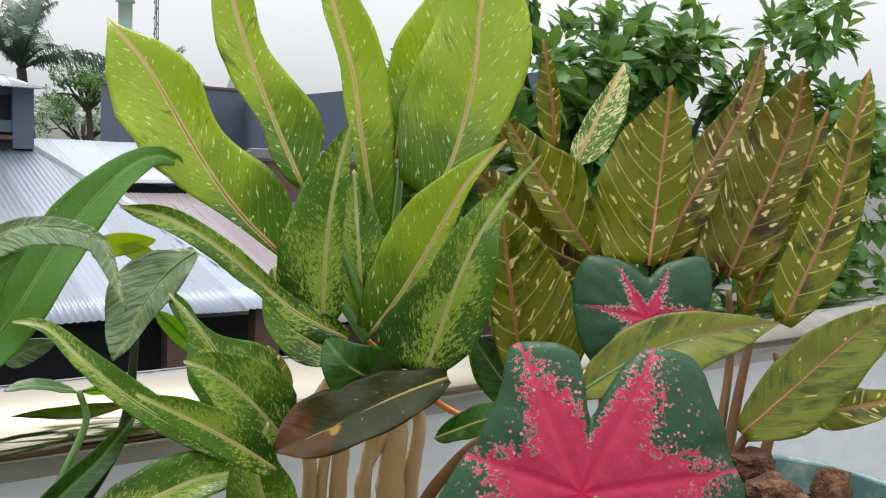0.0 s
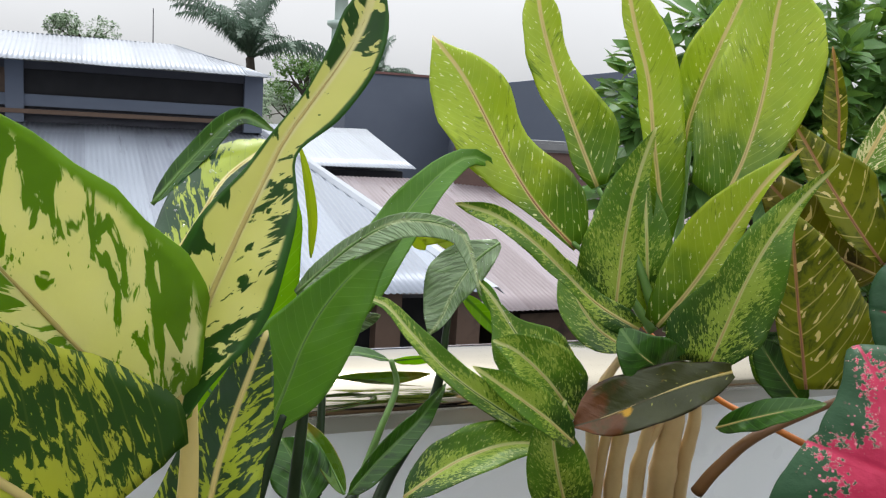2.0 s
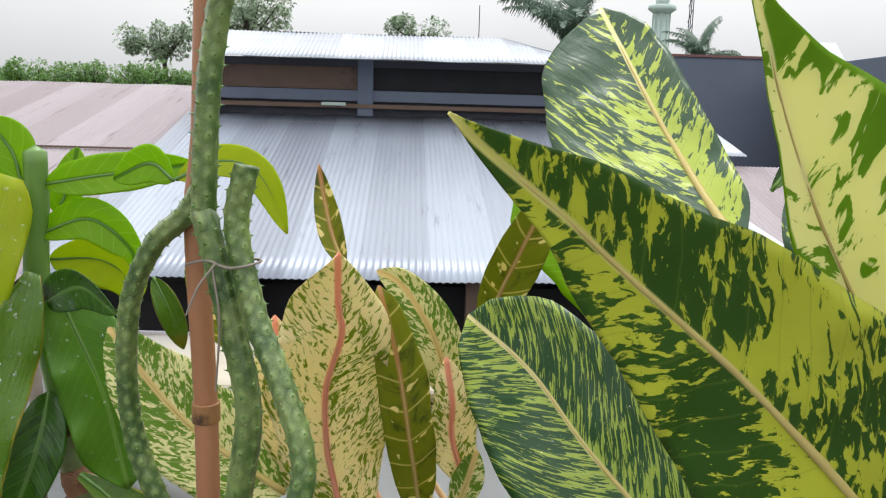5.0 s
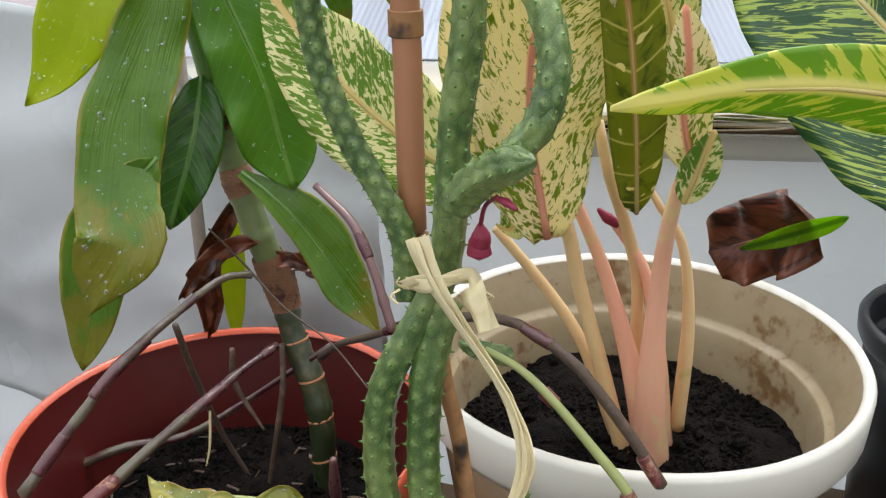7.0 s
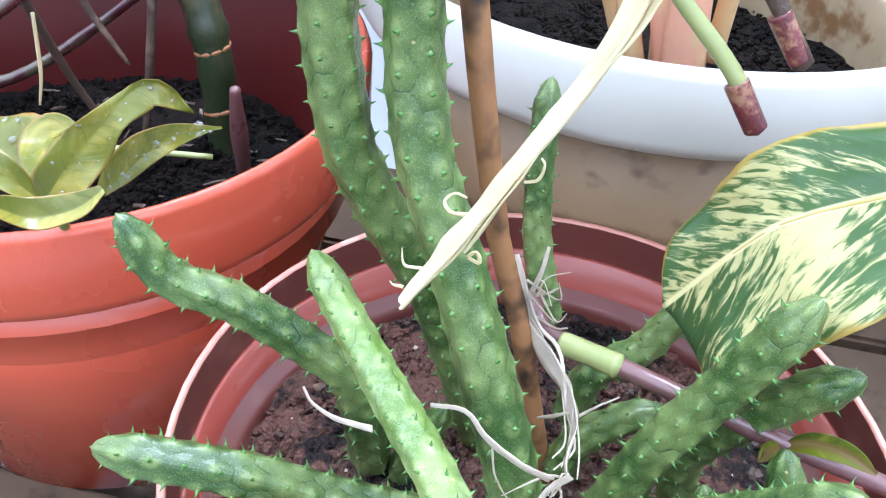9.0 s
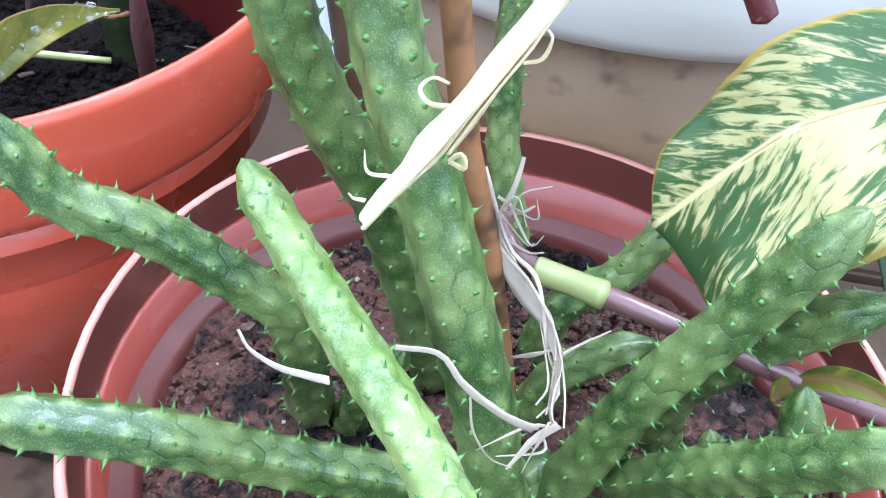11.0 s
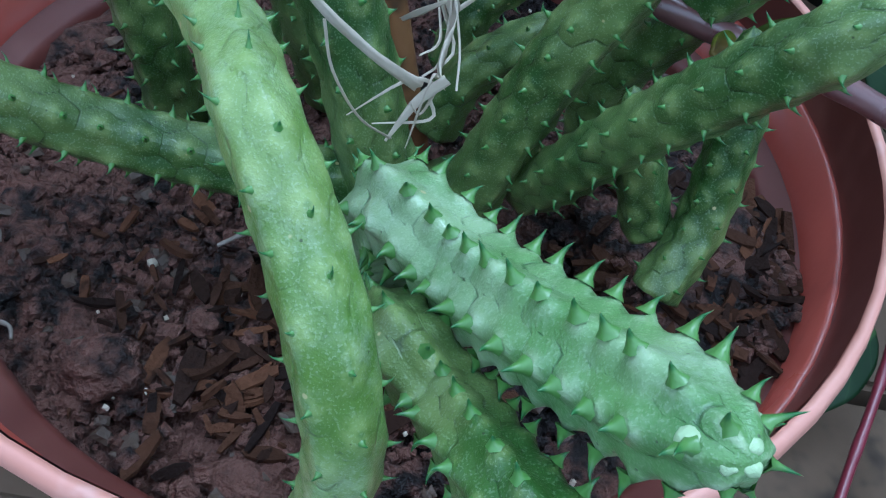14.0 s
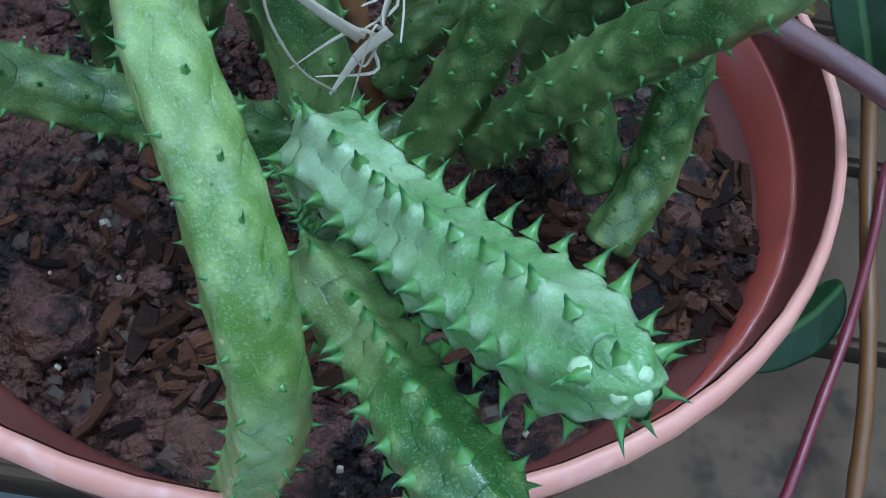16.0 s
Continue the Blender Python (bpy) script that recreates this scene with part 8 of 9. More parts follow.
tube("node", [(-0.481, 0.368, 1.164), (-0.481, 0.368, 1.154)], (0.0073, 0.0073), MAT["bamboo_low"], stake, sides=14)
tie = thing("raffia_tie", "dry yellow raffia strip tied round the stems and stake", "tie")
RAFFIA = [(-0.464, 0.330, 1.083), (-0.457, 0.325, 1.070), (-0.444, 0.322, 1.052), (-0.430, 0.318, 1.037), (-0.419, 0.314, 1.022), (-0.413, 0.308, 1.007), (-0.415, 0.304, 0.992), (-0.422, 0.301, 0.976), (-0.433, 0.297, 0.956), (-0.444, 0.294, 0.936), (-0.456, 0.292, 0.916)]
for q, (dx, dy, w, tw) in enumerate(((0.0, 0.0, 1.0, 40), (0.0022, -0.0012, 0.62, 75), (-0.0022, 0.0010, 0.55, 15), (0.0008, -0.0024, 0.3, 120))):
    strip("ribbon", [(x + dx * (1 + 0.5 * math.sin(k * 1.3 + q)), y + dy, z + 0.0015 * math.sin(k * 0.9 + q * 2)) for k, (x, y, z) in enumerate(RAFFIA[:11 - (q % 3)])],
          [w * v for v in (0.0085, 0.0075, 0.0060, 0.0058, 0.0056, 0.0048, 0.0042, 0.0046, 0.0050, 0.0062, 0.0030)], (0, -1, 0.3), MAT["raffia"], tie, twist=tw, count=60, thick=0.00025)
strip("wrap", [(-0.477, 0.345, 1.054), (-0.463, 0.328, 1.066), (-0.452, 0.325, 1.069), (-0.445, 0.340, 1.064), (-0.455, 0.365, 1.051), (-0.473, 0.370, 1.045), (-0.478, 0.350, 1.052)], (0.0040, 0.0040, 0.0040, 0.0040,), (0, -1, 0.3), MAT["raffia"], tie, count=30)
strip("wrap", [(-0.472, 0.340, 1.058), (-0.457, 0.324, 1.066), (-0.444, 0.335, 1.068), (-0.439, 0.330, 1.061), (-0.433, 0.325, 1.050)], (0.0050, 0.0060, 0.0050, 0.0050, 0.0080,), (0, -1, 0.3), MAT["raffia"], tie, count=26)
strip("loose_end", [(-0.442, 0.330, 1.065), (-0.437, 0.325, 1.059), (-0.433, 0.320, 1.052)], (0.0120, 0.0090, 0.0060,), (0, -1, 0.3), MAT["raffia"], tie, count=14)
strip("fray", [(-0.474, 0.335, 1.057), (-0.476, 0.330, 1.056), (-0.472, 0.328, 1.054)], (0.0010, 0.0008, 0.0005,), (0, -1, 0.3), MAT["raffia"], tie, count=10, thick=0.0003)
strip("fray", [(-0.470, 0.335, 1.058), (-0.473, 0.330, 1.062), (-0.471, 0.328, 1.066)], (0.0010, 0.0008, 0.0005,), (0, -1, 0.3), MAT["raffia"], tie, count=10, thick=0.0003)
strip("fray", [(-0.439, 0.335, 1.057), (-0.433, 0.330, 1.062), (-0.436, 0.328, 1.065)], (0.0010, 0.0008, 0.0005,), (0, -1, 0.3), MAT["raffia"], tie, count=10, thick=0.0003)
strip("curl", [(-0.443, 0.305, 0.936), (-0.447, 0.302, 0.938), (-0.449, 0.303, 0.940), (-0.447, 0.304, 0.942), (-0.444, 0.303, 0.942)], (0.0006, 0.0008, 0.0004,), (0, -1, 0.3), MAT["raffia"], tie, count=20)
strip("curl", [(-0.432, 0.307, 0.946), (-0.429, 0.306, 0.948), (-0.428, 0.306, 0.952), (-0.429, 0.307, 0.953)], (0.0007, 0.0008, 0.0003,), (0, -1, 0.3), MAT["raffia"], tie, count=16, thick=0.0001)
strip("curl", [(-0.452, 0.296, 0.925), (-0.456, 0.295, 0.926), (-0.457, 0.296, 0.930)], (0.0007, 0.0006, 0.0002,), (0, -1, 0.3), MAT["raffia"], tie, count=14, thick=0.0001)
strip("curl", [(-0.456, 0.294, 0.920), (-0.458, 0.293, 0.921), (-0.459, 0.293, 0.922)], (0.0008, 0.0006, 0.0002,), (0, -1, 0.3), MAT["raffia"], tie, count=12, thick=0.0001)
strip("curl", [(-0.442, 0.298, 0.929), (-0.439, 0.297, 0.929), (-0.440, 0.297, 0.932), (-0.442, 0.297, 0.930)], (0.0010, 0.0012, 0.0006,), (0, -1, 0.3), MAT["raffia"], tie, count=14, thick=0.0001)
fibre = thing("plant_fibre", "pale torn fibre strands hanging on the stems", "fibre")
strip("strand", [(-0.436, 0.360, 0.881), (-0.430, 0.352, 0.869), (-0.423, 0.342, 0.860), (-0.413, 0.328, 0.860), (-0.409, 0.315, 0.859), (-0.410, 0.302, 0.857), (-0.408, 0.298, 0.856)], (0.0021, 0.0039, 0.0055, 0.0065, 0.0055, 0.0039, 0.0021,), (0, -1, 0.3), MAT["fibre"], fibre, count=34, twist=50, thick=8e-05)
strip("strand", [(-0.408, 0.298, 0.858), (-0.413, 0.296, 0.853), (-0.418, 0.292, 0.845)], (0.0022, 0.0017, 0.0005,), (0, -1, 0.3), MAT["fibre"], fibre, count=16, thick=8e-05)
strip("strand", [(-0.413, 0.297, 0.856), (-0.422, 0.292, 0.866), (-0.432, 0.290, 0.877), (-0.438, 0.292, 0.883), (-0.448, 0.295, 0.879)], (0.0028, 0.0017, 0.0017, 0.0011, 0.0011,), (0, -1, 0.3), MAT["fibre"], fibre, count=24, thick=8e-05)
strip("strand", [(-0.430, 0.290, 0.873), (-0.428, 0.288, 0.864), (-0.423, 0.289, 0.853), (-0.417, 0.292, 0.846)], (0.0006, 0.0006, 0.0006,), (0, -1, 0.3), MAT["fibre"], fibre, count=20, thick=8e-05)
strip("strand", [(-0.457, 0.272, 0.894), (-0.467, 0.275, 0.891), (-0.474, 0.278, 0.891), (-0.477, 0.280, 0.894)], (0.0017, 0.0013, 0.0011, 0.0005,), (0, -1, 0.3), MAT["fibre"], fibre, count=20, thick=8e-05)
strip("strand", [(-0.409, 0.318, 0.859), (-0.404, 0.320, 0.863), (-0.398, 0.322, 0.867)], (0.0011, 0.0008, 0.0004,), (0, -1, 0.3), MAT["fibre"], fibre, count=14, thick=8e-05)
strip("strand", [(-0.430, 0.352, 0.869), (-0.427, 0.355, 0.880), (-0.426, 0.358, 0.888)], (0.0017, 0.0017, 0.0011,), (0, -1, 0.3), MAT["fibre"], fibre, count=14, thick=8e-05)
strip("strand", [(-0.429, 0.352, 0.873), (-0.424, 0.350, 0.876), (-0.421, 0.350, 0.879)], (0.0011, 0.0011, 0.0005,), (0, -1, 0.3), MAT["fibre"], fibre, count=12, thick=8e-05)
strip("strand", [(-0.427, 0.350, 0.866), (-0.420, 0.348, 0.864), (-0.416, 0.347, 0.866)], (0.0011, 0.0008, 0.0005,), (0, -1, 0.3), MAT["fibre"], fibre, count=12, thick=8e-05)
strip("strand", [(-0.420, 0.320, 0.853), (-0.415, 0.318, 0.858), (-0.411, 0.318, 0.861)], (0.0011, 0.0017, 0.0005,), (0, -1, 0.3), MAT["fibre"], fibre, count=12, thick=8e-05)
strip("strand", [(-0.432, 0.354, 0.876), (-0.425, 0.346, 0.866), (-0.417, 0.336, 0.866), (-0.412, 0.322, 0.857), (-0.408, 0.310, 0.855), (-0.413, 0.301, 0.855)], (0.0006, 0.0012, 0.0009, 0.0004,), (0, -1, 0.3), MAT["fibre"], fibre, count=22, twist=-81.09669356165429, thick=0.0001)
strip("strand", [(-0.428, 0.346, 0.869), (-0.417, 0.336, 0.860), (-0.413, 0.322, 0.858), (-0.411, 0.310, 0.857), (-0.414, 0.301, 0.860)], (0.0006, 0.0011, 0.0008, 0.0004,), (0, -1, 0.3), MAT["fibre"], fibre, count=22, twist=118.84951831177028, thick=0.0001)
strip("strand", [(-0.417, 0.336, 0.862), (-0.411, 0.322, 0.863), (-0.407, 0.310, 0.857), (-0.406, 0.301, 0.853)], (0.0004, 0.0006, 0.0005, 0.0004,), (0, -1, 0.3), MAT["fibre"], fibre, count=22, twist=-64.38755268676232, thick=0.0001)
strip("strand", [(-0.435, 0.354, 0.882), (-0.429, 0.346, 0.868), (-0.419, 0.336, 0.865), (-0.411, 0.322, 0.862), (-0.410, 0.310, 0.855), (-0.411, 0.301, 0.857)], (0.0005, 0.0009, 0.0006, 0.0004,), (0, -1, 0.3), MAT["fibre"], fibre, count=22, twist=-6.010116404203558, thick=0.0001)
strip("wisp", [(-0.410, 0.299, 0.857), (-0.411, 0.296, 0.859), (-0.414, 0.293, 0.843)], (0.0008, 0.0006, 0.0002,), (0, -1, 0.3), MAT["fibre"], fibre, count=14, thick=0.0001, twist=-86.74784363186458)
strip("wisp", [(-0.409, 0.299, 0.855), (-0.415, 0.296, 0.858), (-0.426, 0.293, 0.849)], (0.0008, 0.0006, 0.0002,), (0, -1, 0.3), MAT["fibre"], fibre, count=14, thick=0.0001, twist=81.93238192640993)
strip("wisp", [(-0.411, 0.299, 0.852), (-0.410, 0.296, 0.849), (-0.421, 0.293, 0.848)], (0.0008, 0.0006, 0.0002,), (0, -1, 0.3), MAT["fibre"], fibre, count=14, thick=0.0001, twist=4.446327724761602)
strip("wisp", [(-0.409, 0.299, 0.857), (-0.412, 0.296, 0.850), (-0.414, 0.293, 0.855)], (0.0008, 0.0006, 0.0002,), (0, -1, 0.3), MAT["fibre"], fibre, count=14, thick=0.0001, twist=80.24403330759307)
strip("wisp", [(-0.430, 0.350, 0.875), (-0.421, 0.349, 0.866), (-0.419, 0.348, 0.868)], (0.0009, 0.0006, 0.0002,), (0, -1, 0.3), MAT["fibre"], fibre, count=12, thick=0.0001, twist=8.125926677682997)
strip("wisp", [(-0.429, 0.350, 0.876), (-0.426, 0.349, 0.882), (-0.422, 0.348, 0.873)], (0.0009, 0.0006, 0.0002,), (0, -1, 0.3), MAT["fibre"], fibre, count=12, thick=0.0001, twist=89.4108266166067)
strip("wisp", [(-0.431, 0.350, 0.880), (-0.420, 0.349, 0.875), (-0.421, 0.348, 0.883)], (0.0009, 0.0006, 0.0002,), (0, -1, 0.3), MAT["fibre"], fibre, count=12, thick=0.0001, twist=16.912839724793443)
strip("wisp", [(-0.427, 0.350, 0.874), (-0.425, 0.349, 0.883), (-0.418, 0.348, 0.888)], (0.0009, 0.0006, 0.0002,), (0, -1, 0.3), MAT["fibre"], fibre, count=12, thick=0.0001, twist=-1.1584442842502085)
strip("wisp", [(-0.428, 0.350, 0.879), (-0.420, 0.349, 0.866), (-0.417, 0.348, 0.871)], (0.0009, 0.0006, 0.0002,), (0, -1, 0.3), MAT["fibre"], fibre, count=12, thick=0.0001, twist=-70.8064902544934)
string = thing("grey_string", "thin grey string knotted round the stems and stake", "string")
strip("loop", [(-0.486, 0.360, 1.238), (-0.468, 0.346, 1.244), (-0.455, 0.342, 1.242), (-0.444, 0.345, 1.244), (-0.452, 0.370, 1.241), (-0.485, 0.385, 1.236), (-0.488, 0.365, 1.237)], (0.0012, 0.0012, 0.0012,), (0, -1, 0.3), MAT["wire"], string, count=30)
strip("end", [(-0.461, 0.342, 1.244), (-0.469, 0.340, 1.233), (-0.476, 0.340, 1.218)], (0.0010, 0.0010, 0.0008,), (0, -1, 0.3), MAT["wire"], string, count=14)
strip("end", [(-0.463, 0.342, 1.242), (-0.460, 0.342, 1.216), (-0.464, 0.345, 1.180)], (0.0010, 0.0010, 0.0008,), (0, -1, 0.3), MAT["wire"], string, count=14)
stolon = thing("fallen_runner", "purple jointed runner lying across the spiky succulent", "twig")
tube("runner", [(-0.428, 0.365, 0.862), (-0.426, 0.352, 0.862), (-0.416, 0.346, 0.860), (-0.399, 0.338, 0.863), (-0.379, 0.330, 0.864), (-0.355, 0.324, 0.861), (-0.334, 0.322, 0.857), (-0.318, 0.323, 0.851), (-0.303, 0.316, 0.848), (-0.284, 0.305, 0.842), (-0.262, 0.296, 0.830)], (0.0028, 0.0029, 0.0031, 0.0029, 0.0029, 0.0029, 0.0029, 0.0028, 0.0027, 0.0026), MAT["purple_twig"], stolon, bulge=(0.04, 0.1))
tube("joint", [(-0.417, 0.345, 0.861), (-0.409, 0.342, 0.862), (-0.399, 0.337, 0.864)], (0.0040, 0.0037, 0.0040), MAT["green_twig"], stolon)
leaf(stolon, "moss", [(-0.350, 0.322, 0.861), (-0.343, 0.321, 0.865), (-0.335, 0.318, 0.867), (-0.328, 0.314, 0.866)], 0.0075, (-0.2, -0.6, 0.75), fold=26, rib="", label="small pale green leaf", thick=0.0010)
leaf(stolon, "moss", [(-0.352, 0.320, 0.861), (-0.357, 0.315, 0.864), (-0.359, 0.311, 0.865)], 0.006, (-0.1, -0.6, 0.75), fold=26, rib="", label="small pale green leaf", thick=0.0010)
creeper = thing("trailing_stem", "thin reddish stem with dark green leaves trailing beside a pot", "plant")
tube("stem", [(-0.182, 0.472, 0.690), (-0.212, 0.430, 0.720), (-0.222, 0.399, 0.720), (-0.240, 0.352, 0.720), (-0.255, 0.316, 0.715), (-0.272, 0.276, 0.706), (-0.290, 0.240, 0.674)], (0.0016, 0.0018, 0.0018, 0.0018, 0.0018, 0.0017, 0.0015), MAT["red_stem"], creeper, sides=10, count=40, bulge=(0.03, 0.2))
tube("stem", [(-0.208, 0.543, 0.720), (-0.209, 0.489, 0.720), (-0.221, 0.412, 0.716), (-0.226, 0.340, 0.700), (-0.230, 0.290, 0.678)], (0.0034, 0.0034, 0.0032, 0.0030, 0.0028), MAT["brown_stalk"], creeper, "brown older stem", sides=10, count=40, bulge=(0.03, 0.15))
leaf(creeper, "shade_leaf", [(-0.232, 0.378, 0.706), (-0.246, 0.362, 0.703), (-0.264, 0.350, 0.698), (-0.284, 0.342, 0.690)], 0.026, (0.3, -0.6, 0.75), fold=18, rib="", label="dark green leaf")
leaf(creeper, "shade_leaf", [(-0.213, 0.470, 0.724), (-0.228, 0.480, 0.750), (-0.240, 0.496, 0.768), (-0.256, 0.520, 0.776)], 0.030, (0.2, -0.9, 0.4), fold=18, rib="", label="dark green leaf")


# ---- pots ----
def pot(name, label, at, rim_r, foot_r, height, out_mat, in_mat, rim_mat, soil, soil_z, lip=0.012, lip_h=0.02, edge=0.006, ledge=0.0, straight=False):
    """A plastic pot standing on its foot, at = centre of its foot."""
    ob = thing(name, label, "pot")
    h = height
    w = rim_r - lip
    lathe("body", [(0.0, 0.004), (foot_r, 0.0), (foot_r + (w - foot_r) * 0.5, h * 0.5), (w - 0.001, h - lip_h - 0.004), (w - 0.004, h - lip_h - 0.004),
                   (w - 0.006, h - lip_h - 0.03), (foot_r + (w - foot_r) * 0.5 - 0.006, h * 0.5), (foot_r - 0.004, 0.012), (0.0, 0.012)], MAT[out_mat], ob, at)
    lathe("rim", [(w - 0.002, h - lip_h - 0.006), (rim_r - 0.004, h - lip_h - 0.002), (rim_r - 0.001, h - lip_h + 0.004), (rim_r, h - 0.004), (rim_r - edge * 0.4, h)] + ([(rim_r - edge, h - 0.0003), (rim_r - edge - 0.0002, h - 0.003)] if ledge else [(rim_r - edge, h - 0.0005), (rim_r - edge - 0.002, h - 0.004)]), MAT[rim_mat], ob, at, label="rolled rim")
    low = (foot_r + (w - foot_r) * (soil_z - at[2] - 0.02) / h - 0.006, soil_z - at[2] - 0.02)
    if ledge:
        d = h - ledge
        wall = [(w - 0.0018, h - 0.010), (w - 0.0028, d + 0.002), (w - 0.0034, d), (w - 0.0045, d - 0.0008), (w - 0.0110, d - 0.0030), (w - 0.0122, d - 0.0040), (w - 0.0128, d - 0.0062), low]
    elif straight:
        wall = [(rim_r - edge - 0.003, h - 0.012)] + [(foot_r + (w - foot_r) * (h - d) / h - 0.0045, h - d) for d in (0.045, 0.07, 0.09)] + [low]
    else:
        wall = [(rim_r - edge - 0.003, h - 0.009), (w - 0.005, h - lip_h - 0.004), (w - 0.0052, h - lip_h - 0.007), (w - 0.010, h - lip_h - 0.009), (w - 0.011, h - lip_h - 0.012), (w - 0.0135, h - lip_h - 0.024), low]
    lathe("lining", [(rim_r - edge - 0.0004, h - 0.0006) if ledge else (rim_r - edge - 0.0018, h - 0.0035)] + wall, MAT[in_mat], ob, at, label="inner wall of the pot")
    inner = foot_r + (w - foot_r) * (soil_z - at[2]) / h - 0.005
    soil_disc(ob, (at[0], at[1], soil_z), inner, MAT[soil])
    return ob


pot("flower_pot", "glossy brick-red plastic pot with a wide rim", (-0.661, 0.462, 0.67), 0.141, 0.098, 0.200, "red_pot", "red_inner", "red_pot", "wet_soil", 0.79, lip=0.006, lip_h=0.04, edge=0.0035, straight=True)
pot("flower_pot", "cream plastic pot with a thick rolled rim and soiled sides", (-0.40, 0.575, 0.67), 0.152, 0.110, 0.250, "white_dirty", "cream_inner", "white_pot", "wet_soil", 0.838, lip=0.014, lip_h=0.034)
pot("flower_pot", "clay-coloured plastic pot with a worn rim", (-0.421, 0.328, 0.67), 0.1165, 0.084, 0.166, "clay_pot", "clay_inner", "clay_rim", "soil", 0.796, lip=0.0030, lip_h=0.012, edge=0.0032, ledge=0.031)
pot("flower_pot", "black plastic nursery pot", (-0.155, 0.70, 0.67), 0.09, 0.07, 0.235, "black_pot", "black_pot", "black_pot", "wet_soil", 0.87, lip=0.006, lip_h=0.02)
pot("flower_pot", "teal glazed pot with coconut husk", (0.62, 0.60, 0.67), 0.15, 0.11, 0.33, "teal_pot", "teal_pot", "teal_pot", "wet_soil", 0.965, lip=0.012, lip_h=0.03)
pot("flower_pot", "small black plastic pot of the dieffenbachia", (-0.05, 0.35, 0.67), 0.1, 0.075, 0.12, "black_pot", "black_pot", "black_pot", "wet_soil", 0.772, lip=0.006, lip_h=0.016)
pot("flower_pot", "black plastic pot of the caladium", (0.25, 0.43, 0.67), 0.1, 0.075, 0.18, "black_pot", "black_pot", "black_pot", "wet_soil", 0.83, lip=0.006, lip_h=0.016)
pot("flower_pot", "black plastic pot of the tall aglaonema", (0.29, 0.80, 0.67), 0.13, 0.1, 0.2, "black_pot", "black_pot", "black_pot", "wet_soil", 0.845, lip=0.008, lip_h=0.02)



# ---- small things ----
def crumbs(parent, at, radius, count, size, mat, seed, label, flat=0.6, long=1.0, name="crumbs", keep=None):
    """Loose bits strewn over the soil, joined: rounded lumps, or slivers where long is over 1."""
    rng = random.Random(seed)
    verts, faces = [], []
    for _ in range(count):
        a, r = rng.uniform(0, 6.283), radius * rng.random() ** 0.5
        x, y = at[0] + r * math.cos(a), at[1] + r * math.sin(a)
        if keep and not keep(x, y):
            continue
        s = size * rng.uniform(0.45, 1.5)
        turn = Euler((rng.uniform(-0.5, 0.5), rng.uniform(-0.5, 0.5), rng.uniform(0, 6.28))).to_matrix()
        o = len(verts)
        c = Vector((x, y, at[2] + s * flat * 0.35))
        w = [rng.uniform(0.7, 1.15) for _ in range(14)]
        k = 0
        for h, rr in ((-0.8, 0.62), (0.0, 1.0), (0.8, 0.55)):
            for q in range(4):
                t = q * 1.5708 + 0.7
                verts.append(c + turn @ Vector((math.cos(t) * rr * s * long * w[k], math.sin(t) * rr * s * w[k + 1], h * s * flat)))
                k = (k + 1) % 12
        for i in range(2):
            for q in range(4):
                z = (q + 1) % 4
                faces.append((o + i * 4 + q, o + i * 4 + z, o + i * 4 + 4 + z, o + i * 4 + 4 + q))
        faces += [(o, o + 3, o + 2, o + 1), (o + 8, o + 9, o + 10, o + 11)]
    return link(name, verts, faces, mat, parent, label, smooth=False, kind="stuff")


def flakes(parent, centres, count, length, mat, seed, label, z, name="bark_litter", limit=0.097):
    """Flat torn bark flakes heaped round some centres (x, y, spread), blunt-ended and bent, joined."""
    rng = random.Random(seed)
    verts, faces = [], []
    for q in range(count):
        cx, cy, spread = centres[q % len(centres)]
        x, y = rng.gauss(cx, spread), rng.gauss(cy, spread)
        if math.hypot(x + 0.421, y - 0.328) > limit:
            continue
        ln = length * rng.uniform(0.3, 1.25)
        w = ln * rng.uniform(0.16, 0.42)
        th = rng.uniform(0.0003, 0.0007)
        turn = Euler((rng.gauss(0, 0.28), rng.gauss(0, 0.22), rng.uniform(0, 6.28))).to_matrix()
        bend, skew = rng.uniform(-0.25, 0.25), rng.uniform(-0.3, 0.3)
        c = Vector((x, y, z + rng.uniform(0.0, 0.0045) * math.exp(-((x - cx) ** 2 + (y - cy) ** 2) / (spread * spread))))
        o = len(verts)
        for st, k in ((-0.5, rng.uniform(0.35, 0.9)), (-0.22, 1.0), (0.15, rng.uniform(0.75, 1.1)), (0.5, rng.uniform(0.2, 0.85))):
            for yy, zz in ((-1, -1), (1, -1), (1, 1), (-1, 1)):
                p = Vector((st * ln + yy * skew * w * 0.4 + rng.uniform(-0.05, 0.05) * ln, yy * w * k * 0.5 + bend * w * st, zz * th + bend * ln * st * st))
                verts.append(c + turn @ p)
        for i in range(3):
            for k in range(4):
                e = (k + 1) % 4
                faces.append((o + i * 4 + k, o + i * 4 + e, o + i * 4 + 4 + e, o + i * 4 + 4 + k))
        faces += [(o, o + 3, o + 2, o + 1), (o + 12, o + 13, o + 14, o + 15)]
    return link(name, verts, faces, mat, parent, label, smooth=False, kind="stuff")


